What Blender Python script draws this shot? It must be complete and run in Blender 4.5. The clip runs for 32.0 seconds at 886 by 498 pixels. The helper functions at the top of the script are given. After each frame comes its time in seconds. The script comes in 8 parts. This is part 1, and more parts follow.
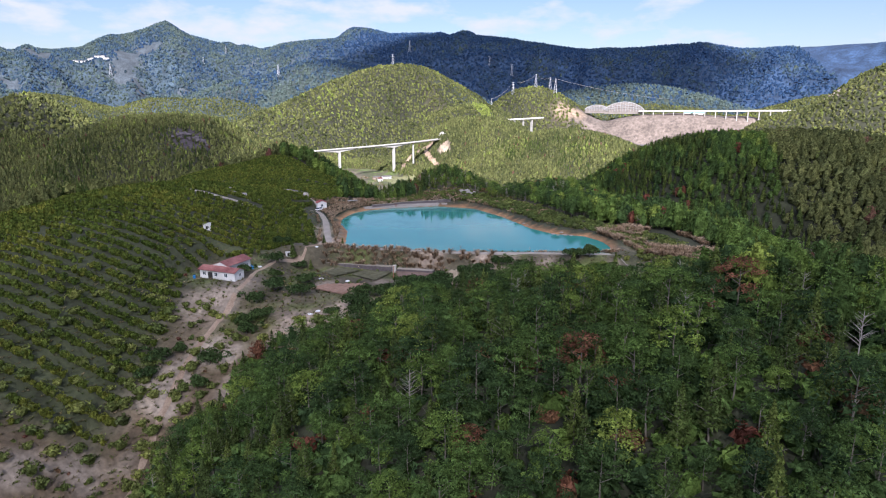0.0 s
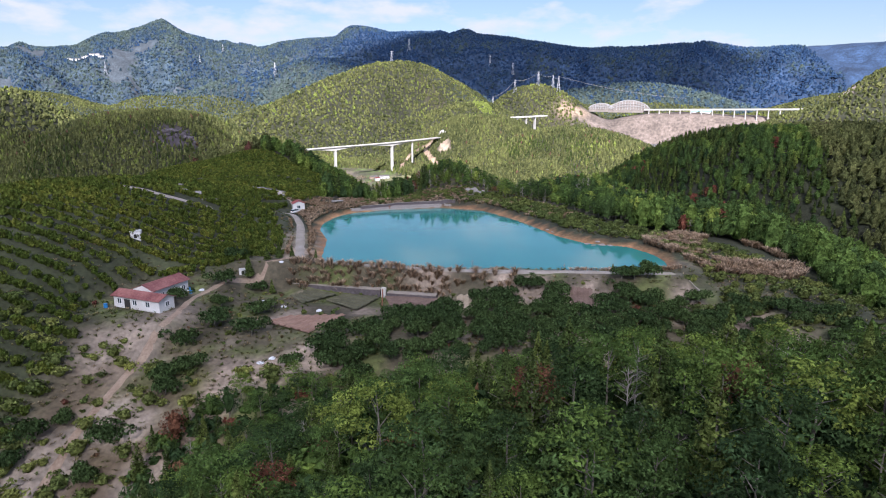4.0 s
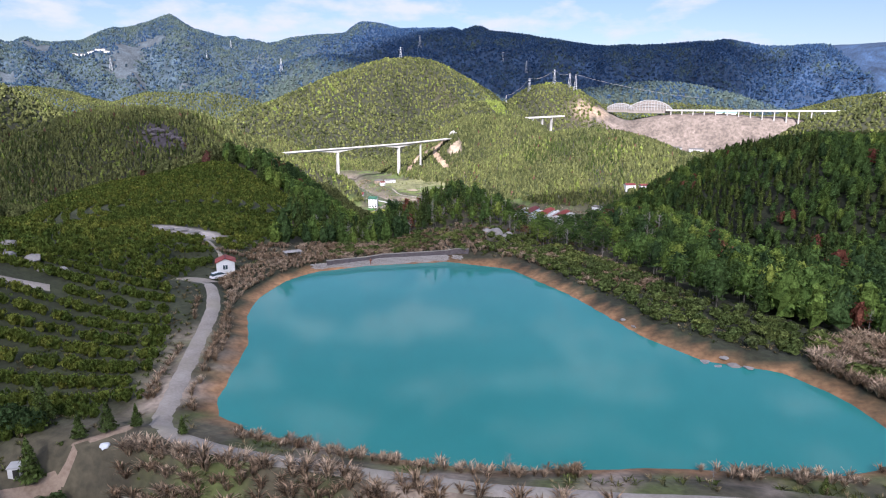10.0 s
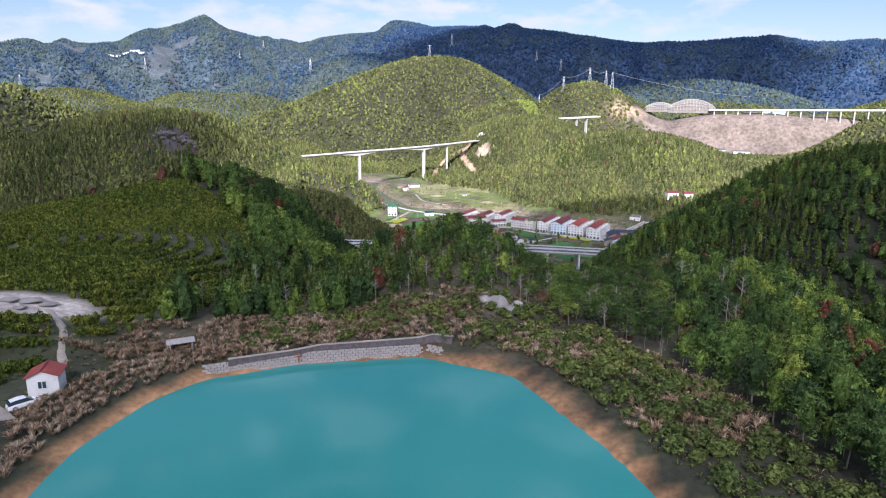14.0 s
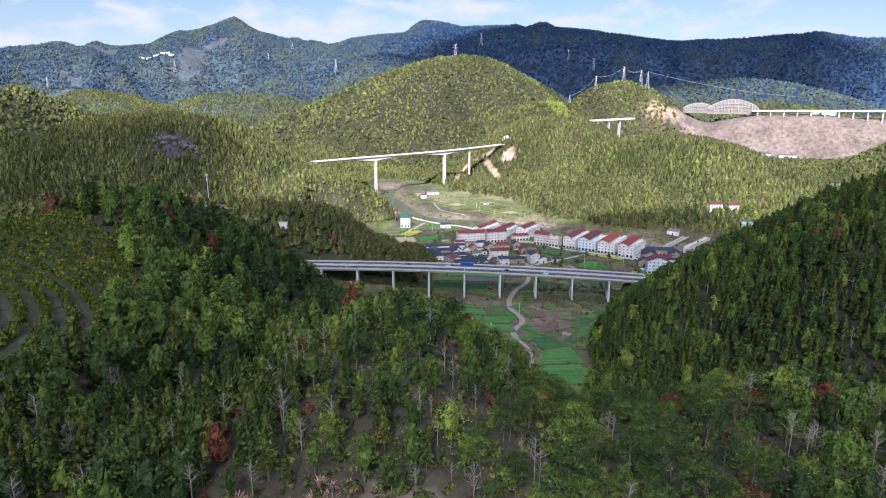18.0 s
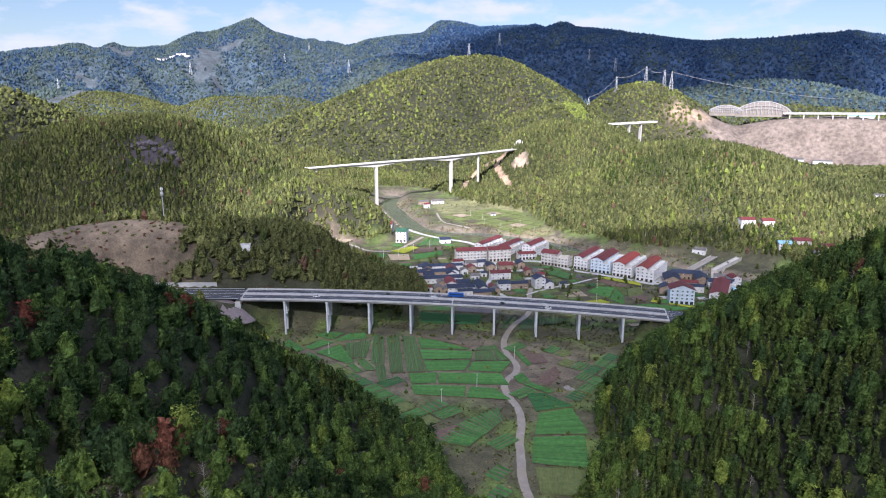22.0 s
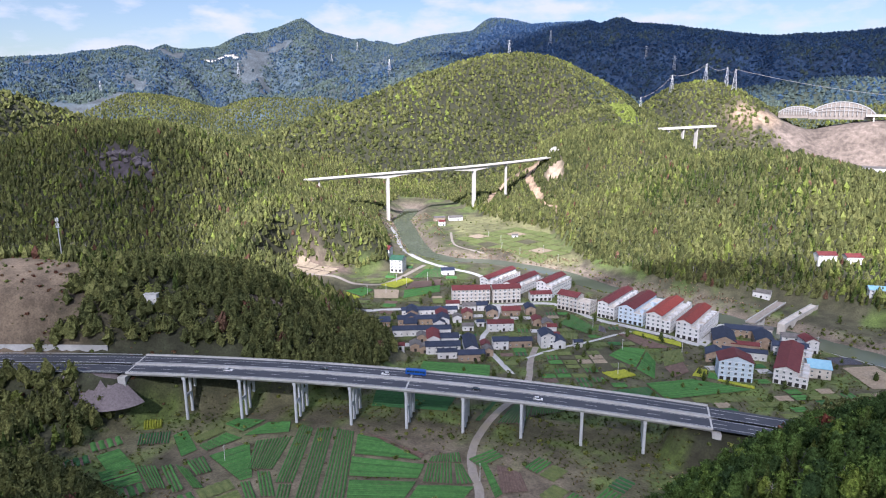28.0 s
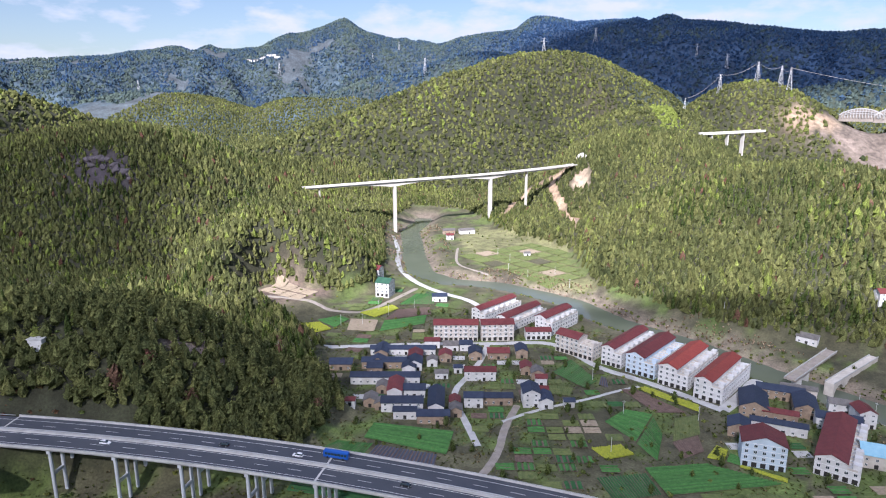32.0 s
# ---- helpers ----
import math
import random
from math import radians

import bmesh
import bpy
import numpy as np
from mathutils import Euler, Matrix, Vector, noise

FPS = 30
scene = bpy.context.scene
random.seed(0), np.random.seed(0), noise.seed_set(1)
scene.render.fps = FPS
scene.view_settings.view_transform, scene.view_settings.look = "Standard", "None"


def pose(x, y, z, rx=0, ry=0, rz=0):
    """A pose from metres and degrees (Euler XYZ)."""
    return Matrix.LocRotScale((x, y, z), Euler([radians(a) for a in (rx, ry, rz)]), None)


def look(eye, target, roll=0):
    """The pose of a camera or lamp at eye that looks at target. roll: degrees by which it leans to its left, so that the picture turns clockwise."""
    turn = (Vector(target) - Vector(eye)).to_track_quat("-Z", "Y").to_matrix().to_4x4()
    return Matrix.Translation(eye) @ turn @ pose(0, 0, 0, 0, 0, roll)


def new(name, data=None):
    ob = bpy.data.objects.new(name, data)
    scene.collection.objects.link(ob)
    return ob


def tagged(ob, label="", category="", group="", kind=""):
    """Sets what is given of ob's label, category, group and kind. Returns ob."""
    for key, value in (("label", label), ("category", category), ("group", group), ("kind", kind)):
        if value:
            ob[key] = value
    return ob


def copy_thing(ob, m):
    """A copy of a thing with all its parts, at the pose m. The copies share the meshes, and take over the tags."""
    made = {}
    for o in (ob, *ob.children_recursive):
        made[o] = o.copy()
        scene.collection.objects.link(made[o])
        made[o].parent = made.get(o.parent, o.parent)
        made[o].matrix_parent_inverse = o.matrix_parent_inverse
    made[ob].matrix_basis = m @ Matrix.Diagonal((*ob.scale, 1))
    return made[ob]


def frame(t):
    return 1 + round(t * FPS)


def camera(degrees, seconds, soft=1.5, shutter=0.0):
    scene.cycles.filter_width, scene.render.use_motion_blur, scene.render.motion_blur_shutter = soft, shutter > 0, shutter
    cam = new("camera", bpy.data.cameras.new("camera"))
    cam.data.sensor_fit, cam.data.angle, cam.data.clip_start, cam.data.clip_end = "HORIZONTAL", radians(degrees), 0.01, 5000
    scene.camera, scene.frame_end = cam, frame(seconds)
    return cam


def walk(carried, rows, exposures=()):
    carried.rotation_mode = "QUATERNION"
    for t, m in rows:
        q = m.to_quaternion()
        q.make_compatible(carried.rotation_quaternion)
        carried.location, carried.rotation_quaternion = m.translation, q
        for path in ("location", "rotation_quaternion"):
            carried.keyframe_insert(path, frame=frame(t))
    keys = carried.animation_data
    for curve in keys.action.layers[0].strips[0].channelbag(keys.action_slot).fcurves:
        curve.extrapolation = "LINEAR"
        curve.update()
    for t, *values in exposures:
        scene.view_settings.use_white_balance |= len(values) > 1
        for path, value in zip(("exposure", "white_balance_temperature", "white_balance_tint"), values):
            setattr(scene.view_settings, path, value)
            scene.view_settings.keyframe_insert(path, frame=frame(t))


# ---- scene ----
cam = camera(69.4, 32.0, soft=1.1)
PATH = [
    (0, (35.088, 27.106, 2.793), (34.738, 29.022, 2.339), -0.1),
    (1, (33.085, 39.964, -1.023), (32.735, 41.88, -1.478), -0.1),
    (2, (30.459, 53.863, -4.13), (30.108, 55.779, -4.585), -0.1),
    (3, (26.908, 68.496, -6.201), (26.56, 70.413, -6.654), -0.0),
    (3.5, (24.73, 76.039, -6.171), (24.382, 77.956, -6.623), -0.0),
    (5.5, (18.606, 107.496, -6.602), (18.26, 109.413, -7.054), 0.1),
    (6, (16.899, 115.166, -6.376), (16.554, 117.083, -6.829), 0.1),
    (7, (13.41, 130.953, -6.025), (13.065, 132.87, -6.478), 0.2),
    (8, (10.016, 147.271, -5.6), (9.673, 149.188, -6.056), 0.2),
    (9, (7.432, 164.212, -5.488), (7.08, 166.127, -5.945), 0.2),
    (10, (5.936, 180.682, -5.173), (5.559, 182.592, -5.63), 0.4),
    (11, (4.794, 197.659, -4.826), (4.389, 199.563, -5.283), 0.3),
    (12, (4.228, 214.562, -4.27), (3.798, 216.46, -4.729), 0.3),
    (13, (4.389, 233.081, -3.81), (3.935, 234.974, -4.27), 0.2),
    (14, (4.389, 252.915, -3.349), (3.912, 254.802, -3.809), 0.2),
    (14.5, (4.412, 262.991, -3.119), (3.922, 264.875, -3.579), 0.1),
    (16.5, (3.721, 304.013, -2.904), (3.185, 305.885, -3.361), 0.1),
    (17, (3.487, 314.085, -2.835), (2.939, 315.953, -3.293), 0.1),
    (18, (2.615, 334.199, -2.242), (2.045, 336.061, -2.7), 0.0),
    (19, (2.21, 354.186, -2.002), (1.625, 356.043, -2.459), 0.1),
    (20, (2.105, 374.99, -1.484), (1.505, 376.842, -1.941), 0.0),
    (21, (2.749, 397.481, -1.219), (2.131, 399.327, -1.676), -0.1),
    (22, (3.197, 420.354, -1.273), (2.566, 422.197, -1.727), -0.0),
    (23, (4.299, 442.073, -0.142), (3.654, 443.911, -0.595), -0.0),
    (24, (5.761, 466.048, 0.581), (5.094, 467.878, 0.128), -0.2),
    (25, (5.616, 490.666, 0.747), (4.918, 492.485, 0.294), -0.1),
    (25.5, (6.106, 503.08, 1.008), (5.392, 504.893, 0.556), -0.2),
    (27.5, (9.521, 550.383, 2.39), (8.746, 552.17, 1.936), -0.1),
    (28, (10.639, 562.293, 2.514), (9.849, 564.074, 2.06), -0.2),
    (29, (13.393, 586.233, 3.805), (12.572, 587.999, 3.35), -0.3),
    (30, (15.364, 609.672, 4.296), (14.513, 611.424, 3.841), -0.2),
    (31, (18.342, 633.274, 4.641), (17.459, 635.009, 4.187), -0.1),
    (32, (21.623, 657.514, 5.454), (20.704, 659.231, 4.999), -0.1),
]
walk(cam, [(t, look(eye, target, roll)) for t, eye, target, roll in PATH],
    exposures=[(0, 0.92, 5820, 22), (32, 0.92, 5820, 22)])
# ---- daylight ----
SUN_ELEV, SUN_BEARING = radians(38), radians(171)  # bearing clockwise from +y
SUN_DIR = Vector((math.sin(SUN_BEARING) * math.cos(SUN_ELEV), math.cos(SUN_BEARING) * math.cos(SUN_ELEV), math.sin(SUN_ELEV)))
scene.view_settings.exposure = 0.92

world = bpy.data.worlds.new("sky")
scene.world = world
world.use_nodes = True
wn, wl = world.node_tree.nodes, world.node_tree.links
wn.clear()
sky = wn.new("ShaderNodeTexSky")
sky.sky_type, sky.sun_disc = "NISHITA", False
sky.sun_elevation, sky.sun_rotation = SUN_ELEV, SUN_BEARING
sky.air_density, sky.dust_density, sky.ozone_density = 1.0, 0.7, 1.5
wb = wn.new("ShaderNodeBackground")
wb.inputs["Strength"].default_value = 0.064
# scattered cumulus
wc = wn.new("ShaderNodeTexCoord")
wm = wn.new("ShaderNodeMapping")
wm.inputs["Scale"].default_value = (3.4, 3.4, 9.0)
wm.inputs["Location"].default_value = (0.3, 0.1, 0.2)
w_noise = wn.new("ShaderNodeTexNoise")
w_noise.inputs["Scale"].default_value = 2.3
w_noise.inputs["Detail"].default_value = 7
w_noise.inputs["Roughness"].default_value = 0.55
w_ramp = wn.new("ShaderNodeValToRGB")
w_ramp.color_ramp.elements[0].position, w_ramp.color_ramp.elements[1].position = 0.51, 0.65
w_sep = wn.new("ShaderNodeSeparateXYZ")
w_band = wn.new("ShaderNodeMapRange")
w_band.inputs[1].default_value, w_band.inputs[2].default_value = 0.9, 0.18
w_band.inputs[3].default_value = 0.7
w_mul = wn.new("ShaderNodeMath")
w_mul.operation = "MULTIPLY"
w_mix = wn.new("ShaderNodeMixRGB")
w_mix.inputs[2].default_value = (6.9, 7.3, 7.9, 1)
wl.new(wc.outputs["Generated"], wm.inputs[0])
wl.new(wm.outputs[0], w_noise.inputs["Vector"])
wl.new(w_noise.outputs[0], w_ramp.inputs[0])
wl.new(wc.outputs["Generated"], w_sep.inputs[0])
wl.new(w_sep.outputs[2], w_band.inputs[0])
wl.new(w_ramp.outputs[0], w_mul.inputs[0])
wl.new(w_band.outputs[0], w_mul.inputs[1])
wl.new(w_mul.outputs[0], w_mix.inputs[0])
wl.new(sky.outputs[0], w_mix.inputs[1])
wl.new(w_mix.outputs[0], wb.inputs["Color"])
wl.new(wb.outputs[0], wn.new("ShaderNodeOutputWorld").inputs[0])

sun_data = bpy.data.lights.new("sun", "SUN")
sun_data.energy, sun_data.angle, sun_data.color = 5.0, radians(0.53), (1.0, 0.95, 0.86)
sun = new("sun", sun_data)
sun.matrix_world = look(SUN_DIR * 100, (0, 0, 0))
# ---- materials ----
def mat(name, rough=0.8, metal=0.0):
    m = bpy.data.materials.new(name)
    m.use_nodes = True
    b = m.node_tree.nodes["Principled BSDF"]
    b.inputs["Roughness"].default_value, b.inputs["Metallic"].default_value = rough, metal
    return m, m.node_tree.nodes, m.node_tree.links, b


def varied(name, c1, c2, scale=1.0, rough=0.8, metal=0.0, fine=8.0, bump=0.25, bump_dist=0.05, per_object=0.0, stain=None):
    """Two colours mixed by a coarse and a fine noise in world metres, with fine relief."""
    m, n, l, b = mat(name, rough, metal)
    geo = n.new("ShaderNodeNewGeometry")
    big, small = n.new("ShaderNodeTexNoise"), n.new("ShaderNodeTexNoise")
    big.inputs["Scale"].default_value, big.inputs["Detail"].default_value = scale, 5
    small.inputs["Scale"].default_value, small.inputs["Detail"].default_value = scale * fine, 6
    for t in (big, small):
        l.new(geo.outputs["Position"], t.inputs["Vector"])
    add = n.new("ShaderNodeMath")
    add.operation = "MULTIPLY_ADD"
    add.inputs[1].default_value = 0.6
    half = n.new("ShaderNodeMath")
    half.operation = "MULTIPLY"
    half.inputs[1].default_value = 0.45
    l.new(small.outputs[0], half.inputs[0])
    l.new(big.outputs[0], add.inputs[0])
    l.new(half.outputs[0], add.inputs[2])
    ramp = n.new("ShaderNodeMapRange")
    ramp.inputs[1].default_value, ramp.inputs[2].default_value = 0.36, 0.68
    l.new(add.outputs[0], ramp.inputs[0])
    mix = n.new("ShaderNodeMixRGB")
    mix.inputs[1].default_value, mix.inputs[2].default_value = (*c1, 1), (*c2, 1)
    l.new(ramp.outputs[0], mix.inputs[0])
    out = mix.outputs[0]
    if stain:
        st, sm = n.new("ShaderNodeTexNoise"), n.new("ShaderNodeMapRange")
        st.inputs["Scale"].default_value, st.inputs["Detail"].default_value = scale * 0.35, 8
        sm.inputs[1].default_value, sm.inputs[2].default_value = 0.5, 0.72
        l.new(geo.outputs["Position"], st.inputs["Vector"])
        l.new(st.outputs[0], sm.inputs[0])
        mx = n.new("ShaderNodeMixRGB")
        mx.inputs[2].default_value = (*stain, 1)
        l.new(sm.outputs[0], mx.inputs[0])
        l.new(out, mx.inputs[1])
        out = mx.outputs[0]
    if per_object:
        oi, hs, mr = n.new("ShaderNodeObjectInfo"), n.new("ShaderNodeHueSaturation"), n.new("ShaderNodeMapRange")
        mr.inputs[3].default_value, mr.inputs[4].default_value = 1 - per_object, 1 + per_object
        l.new(oi.outputs["Random"], mr.inputs[0])
        l.new(mr.outputs[0], hs.inputs["Value"])
        l.new(out, hs.inputs["Color"])
        out = hs.outputs[0]
    l.new(out, b.inputs["Base Color"])
    if bump:
        bp = n.new("ShaderNodeBump")
        bp.inputs["Strength"].default_value, bp.inputs["Distance"].default_value = bump, bump_dist
        l.new(small.outputs[0], bp.inputs["Height"])
        l.new(bp.outputs[0], b.inputs["Normal"])
    return m


def leaf_material(name, stops, translucent=0.25):
    """Foliage: per-plant tint in the red channel of "tint", per-leaf shade in the green one."""
    m = bpy.data.materials.new(name)
    m.use_nodes = True
    n, l = m.node_tree.nodes, m.node_tree.links
    n.clear()
    at, sep = n.new("ShaderNodeAttribute"), n.new("ShaderNodeSeparateColor")
    at.attribute_name = "tint"
    l.new(at.outputs["Color"], sep.inputs[0])
    ramp = n.new("ShaderNodeValToRGB")
    el = ramp.color_ramp.elements
    while len(el) < len(stops):
        el.new(0.5)
    for e, (p, c) in zip(el, stops):
        e.position, e.color = p, (*c, 1)
    l.new(sep.outputs[0], ramp.inputs[0])
    hs, mr = n.new("ShaderNodeHueSaturation"), n.new("ShaderNodeMapRange")
    mr.inputs[3].default_value, mr.inputs[4].default_value = 0.42, 1.58
    l.new(sep.outputs[1], mr.inputs[0])
    l.new(mr.outputs[0], hs.inputs["Value"])
    l.new(ramp.outputs[0], hs.inputs["Color"])
    geo, speck, wide_, bp = n.new("ShaderNodeNewGeometry"), n.new("ShaderNodeTexNoise"), n.new("ShaderNodeMapRange"), n.new("ShaderNodeBump")
    speck.inputs["Scale"].default_value, speck.inputs["Detail"].default_value, speck.inputs["Roughness"].default_value = 1.1, 5, 0.8
    l.new(geo.outputs["Position"], speck.inputs["Vector"])
    wide_.inputs[1].default_value, wide_.inputs[2].default_value, wide_.inputs[3].default_value, wide_.inputs[4].default_value = 0.37, 0.63, 0.38, 1.62
    l.new(speck.outputs[0], wide_.inputs[0])
    h2 = n.new("ShaderNodeHueSaturation")
    l.new(wide_.outputs[0], h2.inputs["Value"])
    l.new(hs.outputs[0], h2.inputs["Color"])
    hs = h2
    bp.inputs["Strength"].default_value, bp.inputs["Distance"].default_value = 0.8, 0.5
    l.new(speck.outputs[0], bp.inputs["Height"])
    d, tr, mix, out = n.new("ShaderNodeBsdfDiffuse"), n.new("ShaderNodeBsdfTranslucent"), n.new("ShaderNodeMixShader"), n.new("ShaderNodeOutputMaterial")
    mix.inputs[0].default_value = translucent
    l.new(hs.outputs[0], d.inputs[0])
    l.new(hs.outputs[0], tr.inputs[0])
    l.new(bp.outputs[0], d.inputs["Normal"])
    l.new(d.outputs[0], mix.inputs[1])
    l.new(tr.outputs[0], mix.inputs[2])
    l.new(mix.outputs[0], out.inputs[0])
    return m


FOREST = leaf_material("forest_leaves", [(0.0, (0.13, 0.055, 0.04)), (0.035, (0.15, 0.095, 0.055)), (0.06, (0.085, 0.1, 0.04)), (0.3, (0.08, 0.11, 0.035)),
    (0.6, (0.125, 0.15, 0.045)), (0.85, (0.185, 0.205, 0.058)), (1.0, (0.26, 0.275, 0.07))], 0.22)
NEAR_FOREST = leaf_material("woodland_leaves", [(0.0, (0.14, 0.05, 0.035)), (0.035, (0.16, 0.09, 0.05)), (0.06, (0.035, 0.062, 0.026)), (0.3, (0.055, 0.092, 0.03)),
    (0.6, (0.09, 0.145, 0.036)), (0.85, (0.145, 0.205, 0.042)), (1.0, (0.215, 0.265, 0.055))], 0.18)
HILL_FOREST = leaf_material("hill_leaves", [(0.0, (0.13, 0.06, 0.045)), (0.035, (0.15, 0.1, 0.065)), (0.06, (0.042, 0.056, 0.026)), (0.3, (0.07, 0.082, 0.034)),
    (0.6, (0.115, 0.128, 0.048)), (0.85, (0.162, 0.17, 0.062)), (1.0, (0.19, 0.235, 0.055))], 0.22)
# leaf colours blued to imitate haze over the far ranges
FAR_FOREST = leaf_material("haze_blue_range_leaves", [(0.0, (0.026, 0.055, 0.118)), (0.5, (0.036, 0.07, 0.135)), (0.85, (0.06, 0.092, 0.105)), (1.0, (0.085, 0.115, 0.1))], 0.15)
CONIFER = leaf_material("conifer_needles", [(0.0, (0.05, 0.072, 0.024)), (0.6, (0.075, 0.105, 0.03)), (1.0, (0.11, 0.14, 0.036))], 0.25)
ORCHARD = leaf_material("orchard_leaves", [(0.0, (0.07, 0.105, 0.024)), (0.5, (0.11, 0.145, 0.03)), (1.0, (0.2, 0.21, 0.04))], 0.35)
DARK_BUSH = leaf_material("bayberry_leaves", [(0.0, (0.04, 0.068, 0.026)), (1.0, (0.065, 0.1, 0.034))], 0.25)
REED = leaf_material("dry_reed", [(0.0, (0.22, 0.15, 0.09)), (0.5, (0.34, 0.25, 0.17)), (1.0, (0.46, 0.36, 0.26))], 0.2)
GRASS = leaf_material("wild_grass", [(0.0, (0.07, 0.1, 0.025)), (0.5, (0.11, 0.12, 0.04)), (0.75, (0.17, 0.14, 0.07)), (1.0, (0.26, 0.2, 0.12))], 0.2)
BARK = varied("bark", (0.09, 0.075, 0.06), (0.2, 0.18, 0.15), 1.5)
TWIG = varied("bare_twigs", (0.2, 0.18, 0.16), (0.34, 0.31, 0.28), 1.5)
CONCRETE = varied("concrete", (0.4, 0.4, 0.39), (0.56, 0.56, 0.54), 0.25, 0.85, stain=(0.36, 0.36, 0.35))
PIER = varied("pier_concrete", (0.5, 0.53, 0.56), (0.62, 0.65, 0.68), 0.2, 0.75, stain=(0.45, 0.47, 0.49))
NEW_CONCRETE = varied("new_concrete", (0.46, 0.44, 0.4), (0.57, 0.55, 0.51), 0.1, 0.8)
ASPHALT = varied("asphalt", (0.035, 0.042, 0.058), (0.06, 0.066, 0.08), 0.08, 0.75, fine=30, bump=0.1)
MARKING = varied("road_marking", (0.62, 0.62, 0.6), (0.82, 0.82, 0.8), 0.8, 0.6)
TRACK = varied("farm_track", (0.23, 0.2, 0.17), (0.35, 0.315, 0.275), 0.3, 0.9, stain=(0.3, 0.27, 0.2))
DIRT = varied("bare_earth", (0.2, 0.14, 0.1), (0.34, 0.26, 0.19), 0.25, 0.95)
STEEL = varied("galvanised_steel", (0.5, 0.52, 0.54), (0.66, 0.68, 0.7), 2.0, 0.45, 0.6, bump=0.05)


def ground_material():
    """Soil coloured by the "soil" attribute, broken up by leaf litter, tufts and stones."""
    m, n, l, b = mat("hill_ground", 0.95)
    at, geo = n.new("ShaderNodeAttribute"), n.new("ShaderNodeNewGeometry")
    at.attribute_name = "soil"
    out = at.outputs["Color"]
    for scale, lo, hi in ((0.02, 0.7, 1.3), (0.12, 0.62, 1.38), (0.9, 0.7, 1.3)):
        t, r, h = n.new("ShaderNodeTexNoise"), n.new("ShaderNodeMapRange"), n.new("ShaderNodeHueSaturation")
        t.inputs["Scale"].default_value, t.inputs["Detail"].default_value = scale, 6
        r.inputs[1].default_value, r.inputs[2].default_value, r.inputs[3].default_value, r.inputs[4].default_value = 0.3, 0.7, lo, hi
        l.new(geo.outputs["Position"], t.inputs["Vector"])
        l.new(t.outputs[0], r.inputs[0])
        l.new(r.outputs[0], h.inputs["Value"])
        l.new(out, h.inputs["Color"])
        out = h.outputs[0]
    l.new(out, b.inputs["Base Color"])
    bp = n.new("ShaderNodeBump")
    bp.inputs["Strength"].default_value, bp.inputs["Distance"].default_value = 0.6, 0.4
    l.new(t.outputs[0], bp.inputs["Height"])
    l.new(bp.outputs[0], b.inputs["Normal"])
    return m


GROUND = ground_material()


def water_material(name, shallow, rough=0.06):
    m, n, l, b = mat(name, rough)
    geo, t, r, mix = n.new("ShaderNodeNewGeometry"), n.new("ShaderNodeTexNoise"), n.new("ShaderNodeMapRange"), n.new("ShaderNodeMixRGB")
    t.inputs["Scale"].default_value, t.inputs["Detail"].default_value = 0.02, 3
    l.new(geo.outputs["Position"], t.inputs["Vector"])
    l.new(t.outputs[0], r.inputs[0])
    r.inputs[1].default_value, r.inputs[2].default_value = 0.3, 0.7
    mix.inputs[1].default_value, mix.inputs[2].default_value = (*shallow[0], 1), (*shallow[1], 1)
    l.new(r.outputs[0], mix.inputs[0])
    l.new(mix.outputs[0], b.inputs["Base Color"])
    b.inputs["IOR"].default_value = 1.33
    w, bp = n.new("ShaderNodeTexNoise"), n.new("ShaderNodeBump")
    w.inputs["Scale"].default_value, w.inputs["Detail"].default_value = 0.9, 4
    bp.inputs["Strength"].default_value, bp.inputs["Distance"].default_value = 0.12, 0.06
    l.new(geo.outputs["Position"], w.inputs["Vector"])
    l.new(w.outputs[0], bp.inputs["Height"])
    l.new(bp.outputs[0], b.inputs["Normal"])
    return m


POND_WATER = water_material("turquoise_pond_water", ((0.03, 0.205, 0.19), (0.042, 0.235, 0.218)))
RIVER_WATER = water_material("river_water", ((0.1, 0.12, 0.09), (0.14, 0.16, 0.12)), 0.1)
ALGAE_WATER = water_material("green_pond_water", ((0.16, 0.2, 0.03), (0.2, 0.24, 0.05)), 0.12)
